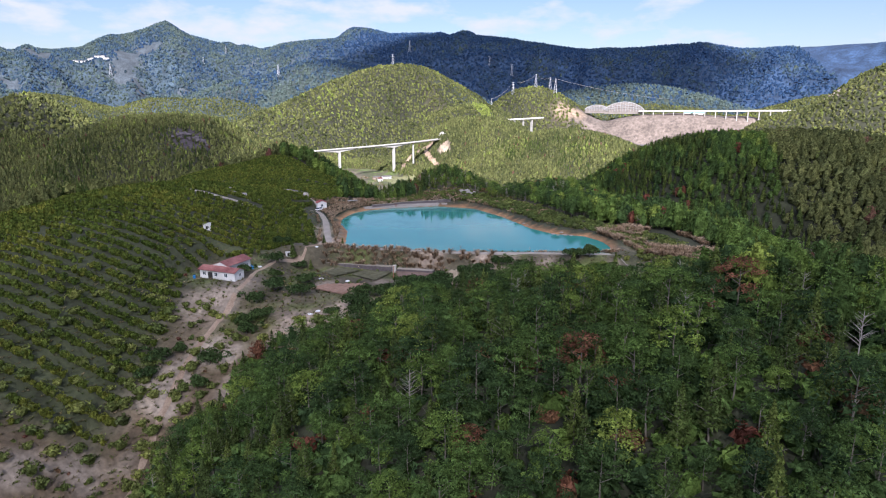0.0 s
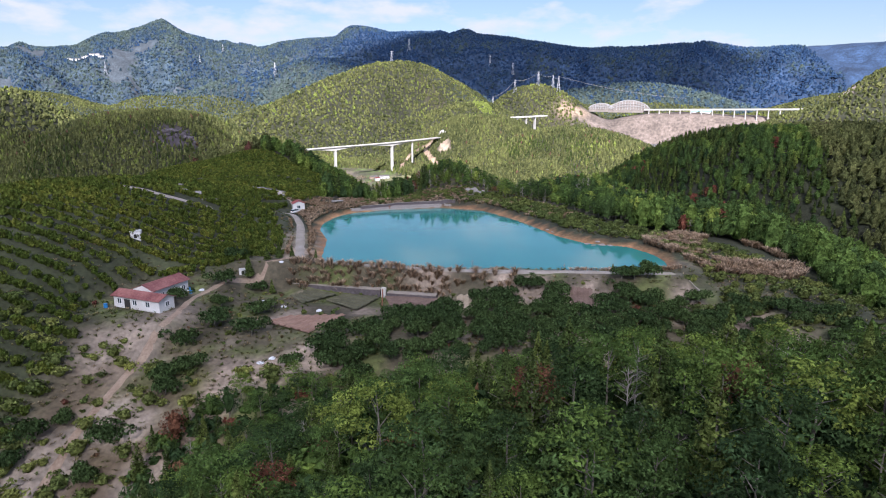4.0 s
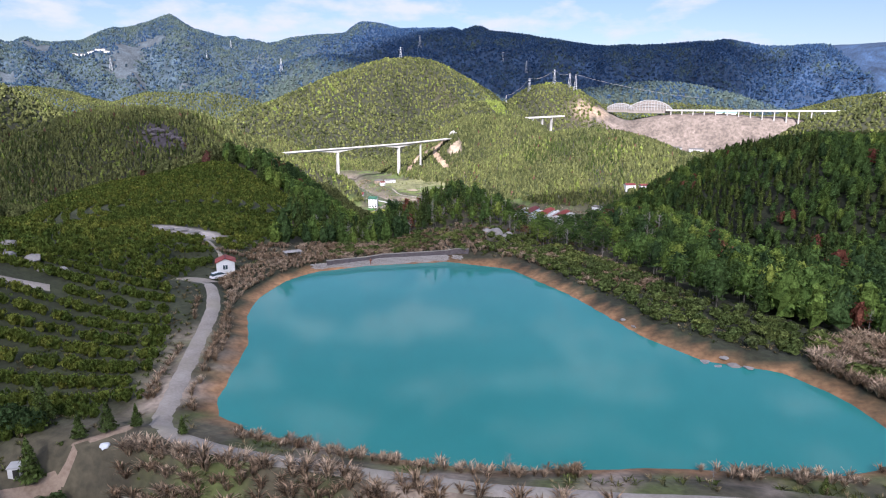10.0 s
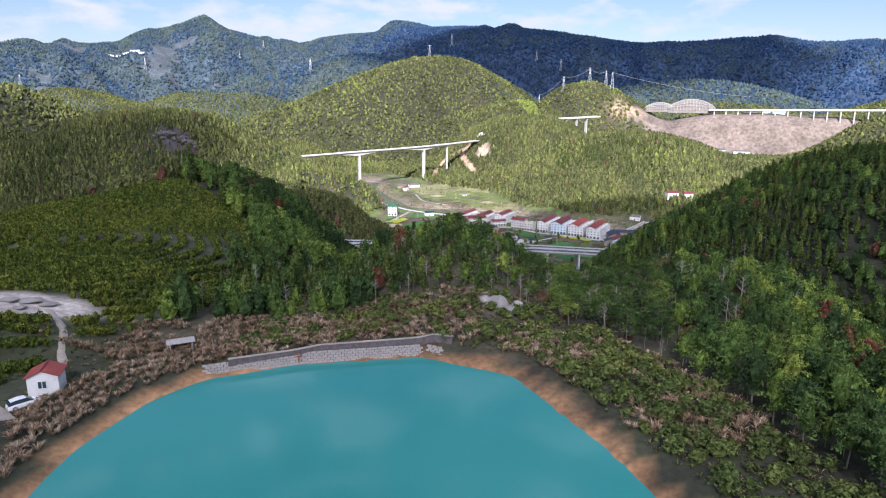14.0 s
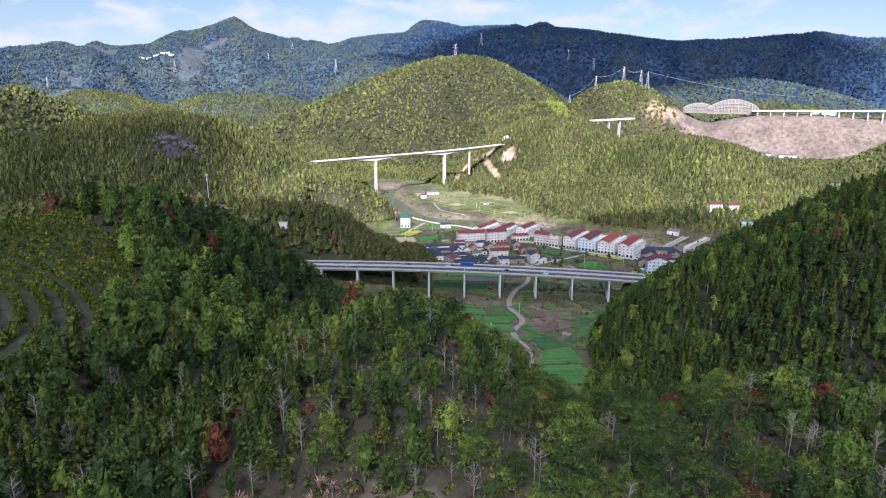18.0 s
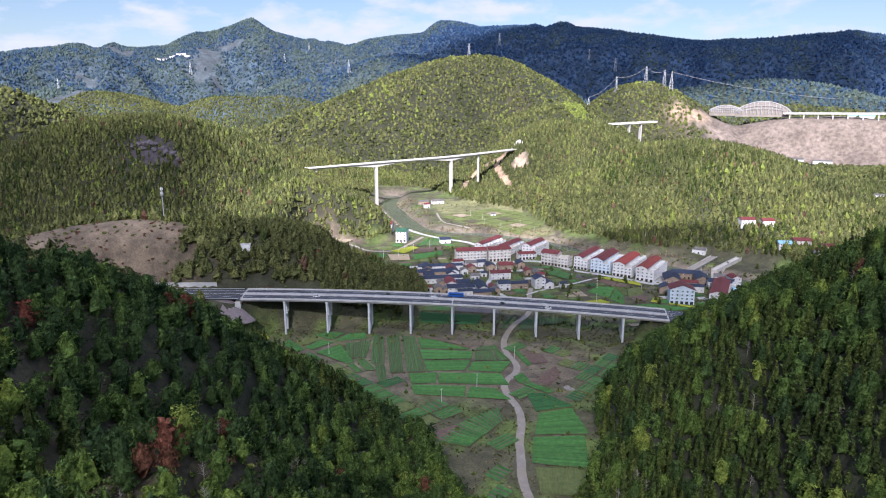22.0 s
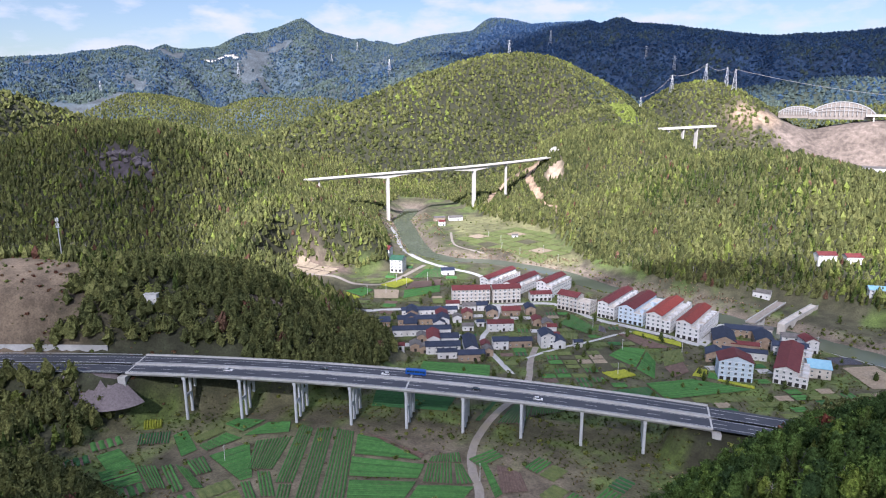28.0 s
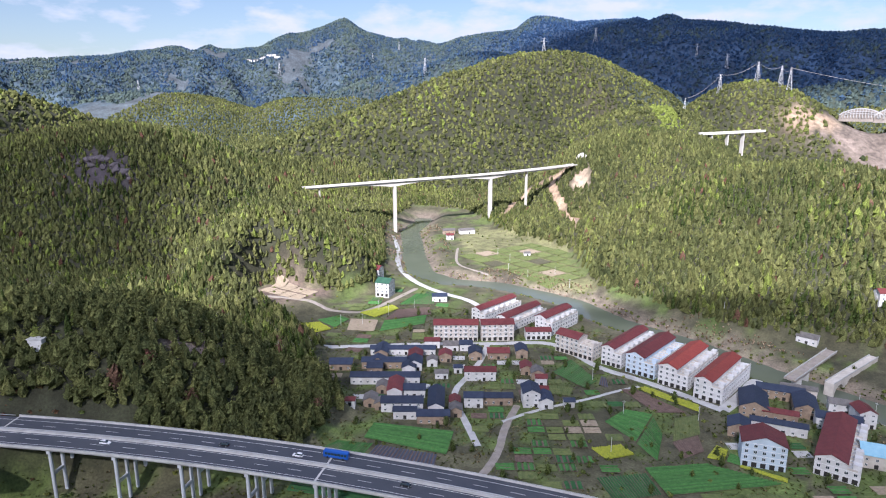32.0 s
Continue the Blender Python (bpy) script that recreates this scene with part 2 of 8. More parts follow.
# ---- the lie of the land ----
HILLS = [  # x, y, summit, half-width along, across, turn, flatness
    (74.35, 96.69, -26.91, 63.61, 119.5, -2.36, 1.143), (52.03, 120.8, -29.72, 112.3, 107.8, 0.0, 1.389),
    (58.06, 184.3, -51.32, 70.48, 54.68, 2.2, 1.217), (-27.25, 312.4, -52.75, 220.9, 171.5, 8.3, 2.495),
    (-37.04, 432.4, -46.15, 105.8, 55.9, -76.45, 1.05), (-177.9, 455.3, -47.76, 105.3, 168.3, 38.6, 1.766),
    (-132.7, 244, -32.46, 87.06, 238.4, -3.1, 1.02), (-309.6, 444.3, -65.71, 108.9, 86.6, -5.6, 1.071),
    (-180.5, 510.6, -44.67, 131.4, 54.09, 87.3, 1.099), (-80.7, 501.1, -63.39, 31.3, 62.29, -9.9, 0.884),
    (230.8, 646.2, -33.92, 120, 219, 220.6, 1.682), (32.7, 431.8, -53.96, 71.48, 86.49, -14.8, 1.231),
    (85.22, 757.2, -96.3, 88.61, 67.46, 21.1, 1.204), (143, 522.3, -76.83, 53.45, 70.18, -2.1, 1.062),
    (-387.7, 806.8, -93.89, 152.4, 64.13, 30.4, 1.22), (-289.9, 857.1, -111.2, 54.76, 78.36, -3.2, 1.522),
    (-714.6, 1163, -27.2, 219.8, 129.5, 20.0, 1.418), (-431.3, 1146, -104.2, 82.91, 140.6, -134.7, 1.33),
    (-1106, 1262, 16.63, 112.2, 254.4, 12.0, 0.77), (45.99, 1383, -61.38, 180.6, 132.4, -5.1, 1.154),
    (-66.54, 1381, -106.2, 87.89, 75.02, -3.0, 1.13), (195, 1416, -114.9, 84.77, 111.8, -1.7, 1.044),
    (-513, 2287, 123.6, 573.6, 112.8, 70.0, 0.912), (-700, 2400, 60, 250, 200, 0, 1.0),
    (-264.6, 2149, -14.41, 173.9, 188.2, 11.2, 1.314), (-179.2, 1754, -47.09, 163.9, 149.9, 15.6, 1.54),
]
FAR_HILLS = [(440, 2290, -48, 330, 95, -8, 2.2), (-70, 2380, 45, 210, 130, -25, 1.0), (900, 1830, 105, 240, 170, 10, 1.0), (640, 1850, -30, 160, 130, 0, 1.1),
    (-1120, 3150, 190, 420, 250, 30, 1.0), (-1420, 2950, 95, 330, 220, 25, 1.0), (-1750, 2800, 20, 300, 200, 20, 1.0),
    (300, 2950, 60, 500, 240, 0, 1.0), (1100, 2600, 20, 420, 200, -10, 1.0), (-2300, 2500, 40, 420, 300, 30, 1.0), (-2500, 1600, 60, 420, 400, 0, 1.0),
    (-1500, 1500, -40, 300, 300, 0, 1.0), (250, 330, -70, 120, 160, 0, 1.2), (82, 252, -55, 55, 55, 0, 1.6), (1300, 900, 40, 700, 420, 60, 1.2), (-700, 250, -50, 300, 300, 0, 1.2), (0, -250, -20, 300, 150, 0, 1.0), (430, 60, -30, 240, 260, 0, 1.0)]
SKYLINE_B = [-90, -75, -62, -56, -50.8, -49.7, -48.2, -46.9, -46.0, -45.3, -44.9, -44.0, -43.6, -42.4, -40.4, -39.6, -38.1, -37.5, -35.7, -34.6, -33.9, -33.3, -32.3, -31.0, -29.8, -29.1, -28.5, -27.8, -26.4, -24.5, -22.1, -20.0, -19.0, -18.3, -16.9, -15.2, -13.1, -10.7, -9.9, -8.7, -8.2, -7.5, -5.2, -3.0, -0.8, 1.4, 2.6, 4.3, 5.5, 7.0, 9.3, 11.1, 12.0, 12.9, 14.6, 15.2, 20, 30, 45, 65]
SKYLINE_E = [2.2, 2.2, 2.4, 2.8, 3.18, 3.45, 3.59, 3.91, 3.95, 3.49, 3.7, 4.18, 3.79, 3.79, 3.97, 4.5, 5.14, 4.99, 5.55, 6.02, 6.3, 5.88, 5.26, 4.94, 4.66, 4.8, 4.5, 4.6, 4.26, 4.81, 5.1, 5.28, 6.09, 6.26, 6.08, 5.72, 5.79, 5.85, 5.62, 6.0, 5.99, 5.58, 5.41, 5.09, 4.69, 4.34, 4.22, 4.38, 4.26, 4.37, 4.48, 4.52, 4.63, 4.44, 4.13, 4.02, 4.1, 4.3, 4.0, 3.0]
POND = [(-38.5, 260.3), (-46.2, 264.1), (-49.4, 268.8), (-56.5, 293.1), (-65.5, 309.6), (-69.2, 323), (-69, 337), (-65, 348), (-51.4, 358.5), (-29.5, 368.2), (-10, 363.8), (7.8, 341),
    (18.2, 322.9), (23, 314.1), (32.9, 303.5), (46.2, 300.8), (53.1, 291.3), (56, 281), (55.6, 271.8), (43.5, 265.9), (23.2, 263.6), (-2.7, 257.7), (-22.5, 258.1)]
RIVER = [(-470, 1520), (-440, 1420), (-400, 1360), (-352, 1285), (-312, 1232), (-270, 1216), (-222, 1226), (-176, 1218), (-137, 1206), (-90, 1172), (-28, 1148), (28, 1115), (80, 1090), (140, 1060), (260, 1020), (420, 990)]
ORCHARD_LAND = [(-72, 150), (-76, 180), (-79, 200), (-88, 214), (-86, 232), (-72, 240), (-63, 252), (-61, 266), (-68, 282), (-77, 300), (-92, 316), (-91, 345), (-87, 385), (-108, 420), (-122, 468), (-165, 500), (-255, 515), (-330, 440), (-340, 330), (-270, 200), (-180, 100), (-110, 130)]
WATER_Z, RIVER_Z = -54.0, -177.0
PLOTS_LAND = [(-270, 735), (-140, 715), (-90, 690), (-60, 640), (-24, 640), (-16, 700), (-26, 760), (-10, 800), (40, 860), (60, 930), (120, 960), (200, 1010), (420, 970), (420, 1060), (160, 1100), (95, 1170), (0, 1165), (-120, 1220), (-130, 1240), (-190, 1370), (-300, 1430), (-420, 1560), (-520, 1560), (-470, 1440), (-380, 1300), (-330, 1190), (-305, 1140), (-340, 1092), (-400, 1082), (-398, 1050), (-310, 1030), (-250, 1000), (-232, 965), (-180, 935), (-170, 890), (-178, 852), (-226, 812), (-264, 792)]


def smooth(a, b, x):
    t = np.clip((x - a) / (b - a), 0, 1)
    return t * t * (3 - 2 * t)


_lat = np.random.RandomState(5).rand(257, 257)


def vnoise(x, y):
    x, y = np.asarray(x, float), np.asarray(y, float)
    xi, yi = np.floor(x).astype(int), np.floor(y).astype(int)
    fx, fy = x - xi, y - yi
    fx, fy = fx * fx * (3 - 2 * fx), fy * fy * (3 - 2 * fy)
    a, b = _lat[xi % 256, yi % 256], _lat[(xi + 1) % 256, yi % 256]
    c, d = _lat[xi % 256, (yi + 1) % 256], _lat[(xi + 1) % 256, (yi + 1) % 256]
    return (a * (1 - fx) + b * fx) * (1 - fy) + (c * (1 - fx) + d * fx) * fy


def fbm(x, y, octaves=4):
    out, amp, tot = 0, 1.0, 0
    for k in range(octaves):
        out = out + amp * vnoise(x * 2 ** k + 17.3 * k, y * 2 ** k + 5.1 * k)
        tot, amp = tot + amp, amp * 0.5
    return out / tot - 0.5


def line_dist(X, Y, pts, closed=False):
    """Distance to a polyline; for a closed one negative inside."""
    X, Y = np.asarray(X, float), np.asarray(Y, float)
    best, inside = np.full(X.shape, 1e9), np.zeros(X.shape, bool)
    n = len(pts)
    for i in range(n if closed else n - 1):
        (x0, y0), (x1, y1) = pts[i], pts[(i + 1) % n]
        dx, dy = x1 - x0, y1 - y0
        t = np.clip(((X - x0) * dx + (Y - y0) * dy) / (dx * dx + dy * dy), 0, 1)
        best = np.minimum(best, np.hypot(X - x0 - t * dx, Y - y0 - t * dy))
        if closed and dy:
            cross = (y0 > Y) != (y1 > Y)
            inside ^= cross & (X < dx * (Y - y0) / dy + x0)
    return np.where(inside, -best, best) if closed else best


def bumps(X, Y, hills, k, floor):
    zs = [np.full(X.shape, float(floor))]
    for x, y, top, a, b, r, p in hills:
        c, s = math.cos(radians(r)), math.sin(radians(r))
        u, v = (c * (X - x) + s * (Y - y)) / a, (-s * (X - x) + c * (Y - y)) / b
        zs.append(-195 + (top + 195) * np.exp(-0.5 * (u * u + v * v) ** p))
    zs = np.stack(zs)
    m = zs.max(0)
    return m + k * np.log(np.exp((zs - m) / k).sum(0))


def valley_floor(Y):
    return np.interp(Y, [560, 640, 850, 960, 1080, 1500, 2200], [-150, -165.5, -166.5, -171, -172, -168, -150])


FLATS = [  # levelled ground: x, y, half sizes, turn, height, margin
    (-32, 229, 25, 15, -3, -57.6, 7), (-74, 219, 11, 11, -11, -54.5, 8), (-5, 251.2, 62, 3.4, 1, -50.6, 4), (-85.5, 330, 10, 9, 20, -50.8, 6),
    (12, 222, 24, 14, 0, -57.0, 9), (-368, 1085, 28, 20, 15, -166.0, 24),
]


def road_at(s, off=0.0):
    """A place on the expressway: s metres along from its middle joint, off metres across from the near columns. x, y, heading."""
    a0, k = radians(15.5), radians(3.4 / 60)
    a = a0 - k * s
    x, y = -132.0 + (math.sin(a0) - math.sin(a)) / k, 835.6 + (math.cos(a) - math.cos(a0)) / k
    return x - math.sin(a) * off, y + math.cos(a) * off, a


def road_level(s):
    return -143.5 - 0.033 * s


ROAD_WEST = [(*road_at(s, 10)[:2], road_level(s)) for s in range(-620, -140, 20)]
ROAD_EAST = [(*road_at(s, 10)[:2], road_level(s)) for s in range(150, 520, 20)]


def ground_z(X, Y):
    X, Y = np.asarray(X, float), np.asarray(Y, float)
    z = bumps(X, Y, HILLS, 9.0, -172)
    far = bumps(X, Y, FAR_HILLS, 14.0, -172)
    z = np.maximum(z, far)
    z = z - 13 * np.exp(-(((X - 50) / 50) ** 2) - ((Y - 184) / 32) ** 2)
    # gullies and knolls grow with distance
    R = np.hypot(X, Y - 300)
    rough = smooth(500, 1500, R)
    z = z + fbm(X / 26, Y / 26, 3) * (2.0 + 3 * rough) + fbm(X / 110 + 9, Y / 110, 4) * (16 * rough) * smooth(-150, -90, z)
    # mountain ranges on the horizon
    B = np.degrees(np.arctan2(X, Y - 300))
    crest = np.interp(B, SKYLINE_B, SKYLINE_E)
    crest_at = np.interp(B, [-60, -45, -34, -26, -20, -10, 20], [4300, 4800, 5400, 5200, 4600, 4200, 4000])
    ridge = crest_at * np.tan(np.radians(crest))
    q = R * 4000 / crest_at
    up = smooth(2300, 4000, q)
    mid = np.clip(up * (1 - up) * 4, 0, 1)
    spur = np.abs(fbm(B / 5 + 3, q / 1400 + 2, 4)) * 2.2 + fbm(X / 420, Y / 420, 4) * 0.7
    rng = -165 + (ridge + 165) * up ** 1.15 - spur * 300 * mid + (1 - up) * -40
    rng = rng - np.abs(fbm(X / 520 + 31, Y / 520, 4)) * 640 * mid * smooth(0.02, 0.2, up)
    rng = rng + (0.12 - np.abs(fbm(X / 190 + 4, Y / 190, 3))) * 150 * mid + fbm(X / 60, Y / 60, 2) * 22 * smooth(0.02, 0.2, up) * (1 - 0.6 * smooth(0.9, 1.0, up))
    rng = rng - smooth(4050, 4600, q) * 260
    z = np.where((R > 1900) & (Y > -900), np.maximum(z, rng), z)
    # level valley floor
    s = smooth(-160, -146, z)
    z = z * s + (valley_floor(Y) + 0.5 * fbm(X / 9, Y / 9, 2)) * (1 - s)
    w = 1 - smooth(0, 16, line_dist(X, Y, PLOTS_LAND, True))
    z = z * (1 - w) + (valley_floor(Y) + 0.4 * fbm(X / 9, Y / 9, 2)) * w
    # benches cut for the expressway
    for line, s0 in ((ROAD_WEST, -620), (ROAD_EAST, 150)):
        flat = [(x, y) for x, y, _ in line]
        d = line_dist(X, Y, flat)
        best = np.argmin(np.stack([np.hypot(X - x, Y - y) for x, y in flat]), 0)
        level = np.array([h for *_, h in line])[best] - 0.35
        w = 1 - smooth(13, 24, d)
        z = z * (1 - w) + level * w
    # the slope is cut back under the first spans of the viaduct
    mids = [(*road_at(s_, 10)[:2], road_level(s_)) for s_ in range(-150, 170, 10)]
    d = line_dist(X, Y, [(x, y) for x, y, _ in mids])
    best = np.argmin(np.stack([np.hypot(X - x, Y - y) for x, y, _ in mids]), 0)
    z = np.minimum(z, np.array([h for *_, h in mids])[best] - 3.2 + np.maximum(d - 16, 0) * 1.3)
    # river bed
    d = line_dist(X, Y, RIVER)
    z = np.where(Y > 900, np.minimum(z, RIVER_Z - 2.0 + np.maximum(d - 11, 0) * 0.55), z)
    # levelled plots by the pond
    for x, y, a, b, r, h, mg in FLATS:
        c, sn = math.cos(radians(r)), math.sin(radians(r))
        u, v = np.abs(c * (X - x) + sn * (Y - y)) - a, np.abs(-sn * (X - x) + c * (Y - y)) - b
        dd = np.hypot(np.maximum(u, 0), np.maximum(v, 0))
        w = 1 - smooth(0, mg, dd)
        z = z * (1 - w) + h * w
    # the pond in its basin
    d = line_dist(X, Y, POND, True)
    bank = np.where(d < 0, WATER_Z + np.maximum(d * 0.4, -4), WATER_Z + 0.15 + d * 0.30)
    w = 1 - smooth(2.5, 12, d)
    z = np.where(d < 14, z * (1 - w) + np.minimum(bank, WATER_Z + 2.8) * w, z)
    return z


def spaced(stops):
    out = [stops[0][0]]
    for (a, step), (b, _) in zip(stops, stops[1:]):
        n = max(1, round((b - a) / step))
        out += [a + (b - a) * (i + 1) / n for i in range(n)]
    return np.array(out)


GX = spaced([(-5700, 60), (-2600, 40), (-1100, 14), (-450, 6), (-150, 3), (110, 6), (330, 14), (900, 40), (2400, 90), (4300, 90)])
GY = spaced([(-1500, 90), (-200, 20), (20, 4), (190, 3), (400, 4), (620, 6), (900, 8), (1300, 14), (1900, 22), (2700, 34), (4700, 40), (6000, 40)])
gxx, gyy = np.meshgrid(GX, GY)
GZ = ground_z(gxx, gyy)


def drop(x, y):
    """Height of the ground sheet itself at one or many places."""
    x, y = np.asarray(x, float), np.asarray(y, float)
    i = np.clip(np.searchsorted(GX, x) - 1, 0, len(GX) - 2)
    j = np.clip(np.searchsorted(GY, y) - 1, 0, len(GY) - 2)
    fx, fy = (x - GX[i]) / (GX[i + 1] - GX[i]), (y - GY[j]) / (GY[j + 1] - GY[j])
    return (GZ[j, i] * (1 - fx) + GZ[j, i + 1] * fx) * (1 - fy) + (GZ[j + 1, i] * (1 - fx) + GZ[j + 1, i + 1] * fx) * fy


def mesh_from(name, verts, faces, material=None, attr=None, smooth_faces=False):
    """A mesh from arrays: verts (n, 3), faces (m, 3 or 4); attr is a (n, 3) colour under the name given."""
    verts, faces = np.asarray(verts, np.float32), np.asarray(faces, np.int32)
    me = bpy.data.meshes.new(name)
    me.vertices.add(len(verts))
    me.vertices.foreach_set("co", verts.ravel())
    k = faces.shape[1]
    me.loops.add(faces.size)
    me.loops.foreach_set("vertex_index", faces.ravel())
    me.polygons.add(len(faces))
    me.polygons.foreach_set("loop_start", np.arange(0, faces.size, k, dtype=np.int32))
    if smooth_faces:
        me.polygons.foreach_set("use_smooth", np.ones(len(faces), bool))
    if attr:
        a = me.attributes.new(attr[0], "FLOAT_COLOR", "POINT")
        a.data.foreach_set("color", np.c_[attr[1], np.ones(len(verts))].astype(np.float32).ravel())
    me.update(calc_edges=True)
    if material:
        me.materials.append(material)
    return me


def ellipse_mask(X, Y, x, y, a, b, r=0, soft=0.3):
    c, s = math.cos(radians(r)), math.sin(radians(r))
    q = np.hypot((c * (X - x) + s * (Y - y)) / a, (-s * (X - x) + c * (Y - y)) / b) + fbm(X / 12, Y / 12, 3) * 0.5
    return 1 - smooth(1 - soft, 1 + soft, q)


EARTH_TRACK = [(-285, 1640), (-300, 1615), (-268, 1571), (-240, 1520), (-222, 1486), (-190, 1400)]
EARTH_BRANCH = [(-300, 1635), (-343, 1640), (-352, 1600), (-326, 1490)]
RIVER_FIELD = [(-345, 1390), (-345, 1455), (-250, 1425), (-199, 1375), (-124, 1232), (-172, 1240), (-281, 1290)]


def soils(X, Y, Z):
    """Colour of the bare ground by what it is; far ranges also carry painted haze."""
    col = np.zeros(X.shape + (3,))
    col[:] = (0.034, 0.038, 0.019)
    n1 = fbm(X / 40, Y / 40, 4)[..., None]
    col = col * (1 + n1 * 0.9)

    def lay(mask, c):
        nonlocal col
        col = col * (1 - mask[..., None]) + np.array(c) * mask[..., None]

    R = np.hypot(X, Y - 300)
    # floor of the farther woods, darkened for the shade under their canopy
    lay(smooth(350, 800, R) * 0.9, (0.04, 0.042, 0.022))
    lay(smooth(0.06, 0.2, fbm(X / 160 + 7, Y / 160, 4)) * smooth(1500, 2100, R) * (1 - smooth(2100, 2500, R)) * 0.5, (0.1, 0.085, 0.05))
    # far ranges: blue haze put into the soil colour, paler for the sunlit west
    west = smooth(-1100, -1900, X + fbm(X / 300, Y / 300, 3) * 500)
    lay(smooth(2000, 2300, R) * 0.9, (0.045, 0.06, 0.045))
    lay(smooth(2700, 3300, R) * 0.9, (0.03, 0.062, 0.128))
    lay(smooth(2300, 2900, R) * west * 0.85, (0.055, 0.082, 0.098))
    col = col * (1 + (fbm(X / 45 + 70, Y / 45, 3) * 1.1 * smooth(2000, 2700, R))[..., None])
    lay(smooth(0.08, 0.16, fbm(X / 200 + 12, Y / 200, 4)) * smooth(2500, 3000, R) * west * 0.25, (0.13, 0.115, 0.1))
    d = line_dist(X, Y, POND, True)
    near = ellipse_mask(X, Y, -15, 225, 95, 75)
    lay(near * 0.8, (0.095, 0.08, 0.05))
    lay(near * smooth(0.02, 0.15, fbm(X / 7, Y / 7, 3)), (0.11, 0.13, 0.04))
    lay(near * smooth(0.06, 0.16, fbm(X / 11 + 40, Y / 11, 3)), (0.28, 0.225, 0.175))
    lay(ellipse_mask(X, Y, -70, 470, 150, 110) * 0.7, (0.06, 0.05, 0.03))
    lay(ellipse_mask(X, Y, -58, 132, 40, 62), (0.12, 0.088, 0.055))
    lay(ellipse_mask(X, Y, -60, 150, 30, 60) * smooth(0.04, 0.14, fbm(X / 8 + 3, Y / 8, 3)), (0.26, 0.215, 0.17))
    lay(1 - smooth(-4, 4, line_dist(X, Y, ORCHARD_LAND, True)), (0.045, 0.052, 0.024))
    lay(ellipse_mask(X, Y, -128, 326, 11, 6, 30, 0.3), (0.22, 0.19, 0.18))
    lay(1 - smooth(1.1, 2.9, d + fbm(X / 5, Y / 5, 2) * 2.4), (0.26, 0.14, 0.065))
    vf = (1 - smooth(-163, -152, Z)) * (Y > 560) * (Y < 2400)
    lay(vf, (0.085, 0.082, 0.045))
    lay(vf * smooth(0.02, 0.14, fbm(X / 14, Y / 14, 3)), (0.1, 0.14, 0.035))
    lay(ellipse_mask(X, Y, 400, 2215, 330, 125, -8, 0.15), (0.18, 0.145, 0.118))
    lay(ellipse_mask(X, Y, 55, 2262, 60, 26, 20, 0.3) * 0.9, (0.3, 0.22, 0.15))
    lay(ellipse_mask(X, Y, -250, 1606, 12, 26, 20, 0.4), (0.36, 0.28, 0.2))
    lay(ellipse_mask(X, Y, -222, 1500, 12, 60, 22, 0.2), (0.45, 0.3, 0.19))
    rd = line_dist(X, Y, RIVER)
    lay((1 - smooth(14, 34, rd + fbm(X / 12, Y / 12, 3) * 18)) * (Y > 950), (0.2, 0.165, 0.125))
    lay((1 - smooth(0, 5, line_dist(X, Y, RIVER_FIELD, True))) * 0.9, (0.19, 0.19, 0.085))
    for line in (EARTH_TRACK, EARTH_BRANCH):
        lay(1 - smooth(4, 9, line_dist(X, Y, line) + fbm(X / 8, Y / 8, 2) * 6), (0.42, 0.3, 0.2))
    lay(ellipse_mask(X, Y, -625, 1090, 40, 22, 15, 0.5), (0.055, 0.046, 0.053))
    lay(ellipse_mask(X, Y, -128, 782, 100, 52, 10, 0.3) * 0.75, (0.17, 0.135, 0.1))
    lay(ellipse_mask(X, Y, -368, 1085, 36, 27, 10, 0.3), (0.17, 0.125, 0.1))
    lay(ellipse_mask(X, Y, -395, 778, 78, 36, 25, 0.3), (0.15, 0.115, 0.078))
    lay(ellipse_mask(X, Y, -255, 880, 25, 14, 20, 0.2), (0.26, 0.2, 0.17))
    lay(ellipse_mask(X, Y, 700, 1840, 22, 60, 0, 0.2), (0.42, 0.34, 0.28))
    lay(ellipse_mask(X, Y, -112, 356, 13, 7, 20, 0.3), (0.42, 0.37, 0.33))
    lay(ellipse_mask(X, Y, -18, 394, 9, 6, 0, 0.4) * 0.7, (0.24, 0.2, 0.155))
    return col


ground_mesh_faces = np.stack([(np.arange(len(GY) - 1)[:, None] * len(GX) + np.arange(len(GX) - 1)).ravel() + o for o in (0, 1, len(GX) + 1, len(GX))], 1)
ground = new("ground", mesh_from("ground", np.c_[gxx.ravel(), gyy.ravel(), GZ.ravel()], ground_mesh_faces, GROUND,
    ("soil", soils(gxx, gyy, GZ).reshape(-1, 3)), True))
tagged(ground, "wooded hills and valley floor of brown soil, far ranges coloured haze-blue", "ground", kind="structure")


def flat_sheet(name, pts, z, material, label, category):
    bm = bmesh.new()
    bm.faces.new([bm.verts.new((x, y, z)) for x, y in pts])
    bmesh.ops.triangulate(bm, faces=bm.faces[:])
    me = bpy.data.meshes.new(name)
    bm.to_mesh(me)
    bm.free()
    me.materials.append(material)
    return tagged(new(name, me), label, category, kind="structure")


def offset_line(pts, off):
    out = []
    for i, p in enumerate(pts):
        a, b = Vector(pts[max(i - 1, 0)]), Vector(pts[min(i + 1, len(pts) - 1)])
        d = (b - a).normalized()
        out.append((p[0] - d.y * off, p[1] + d.x * off))
    return out


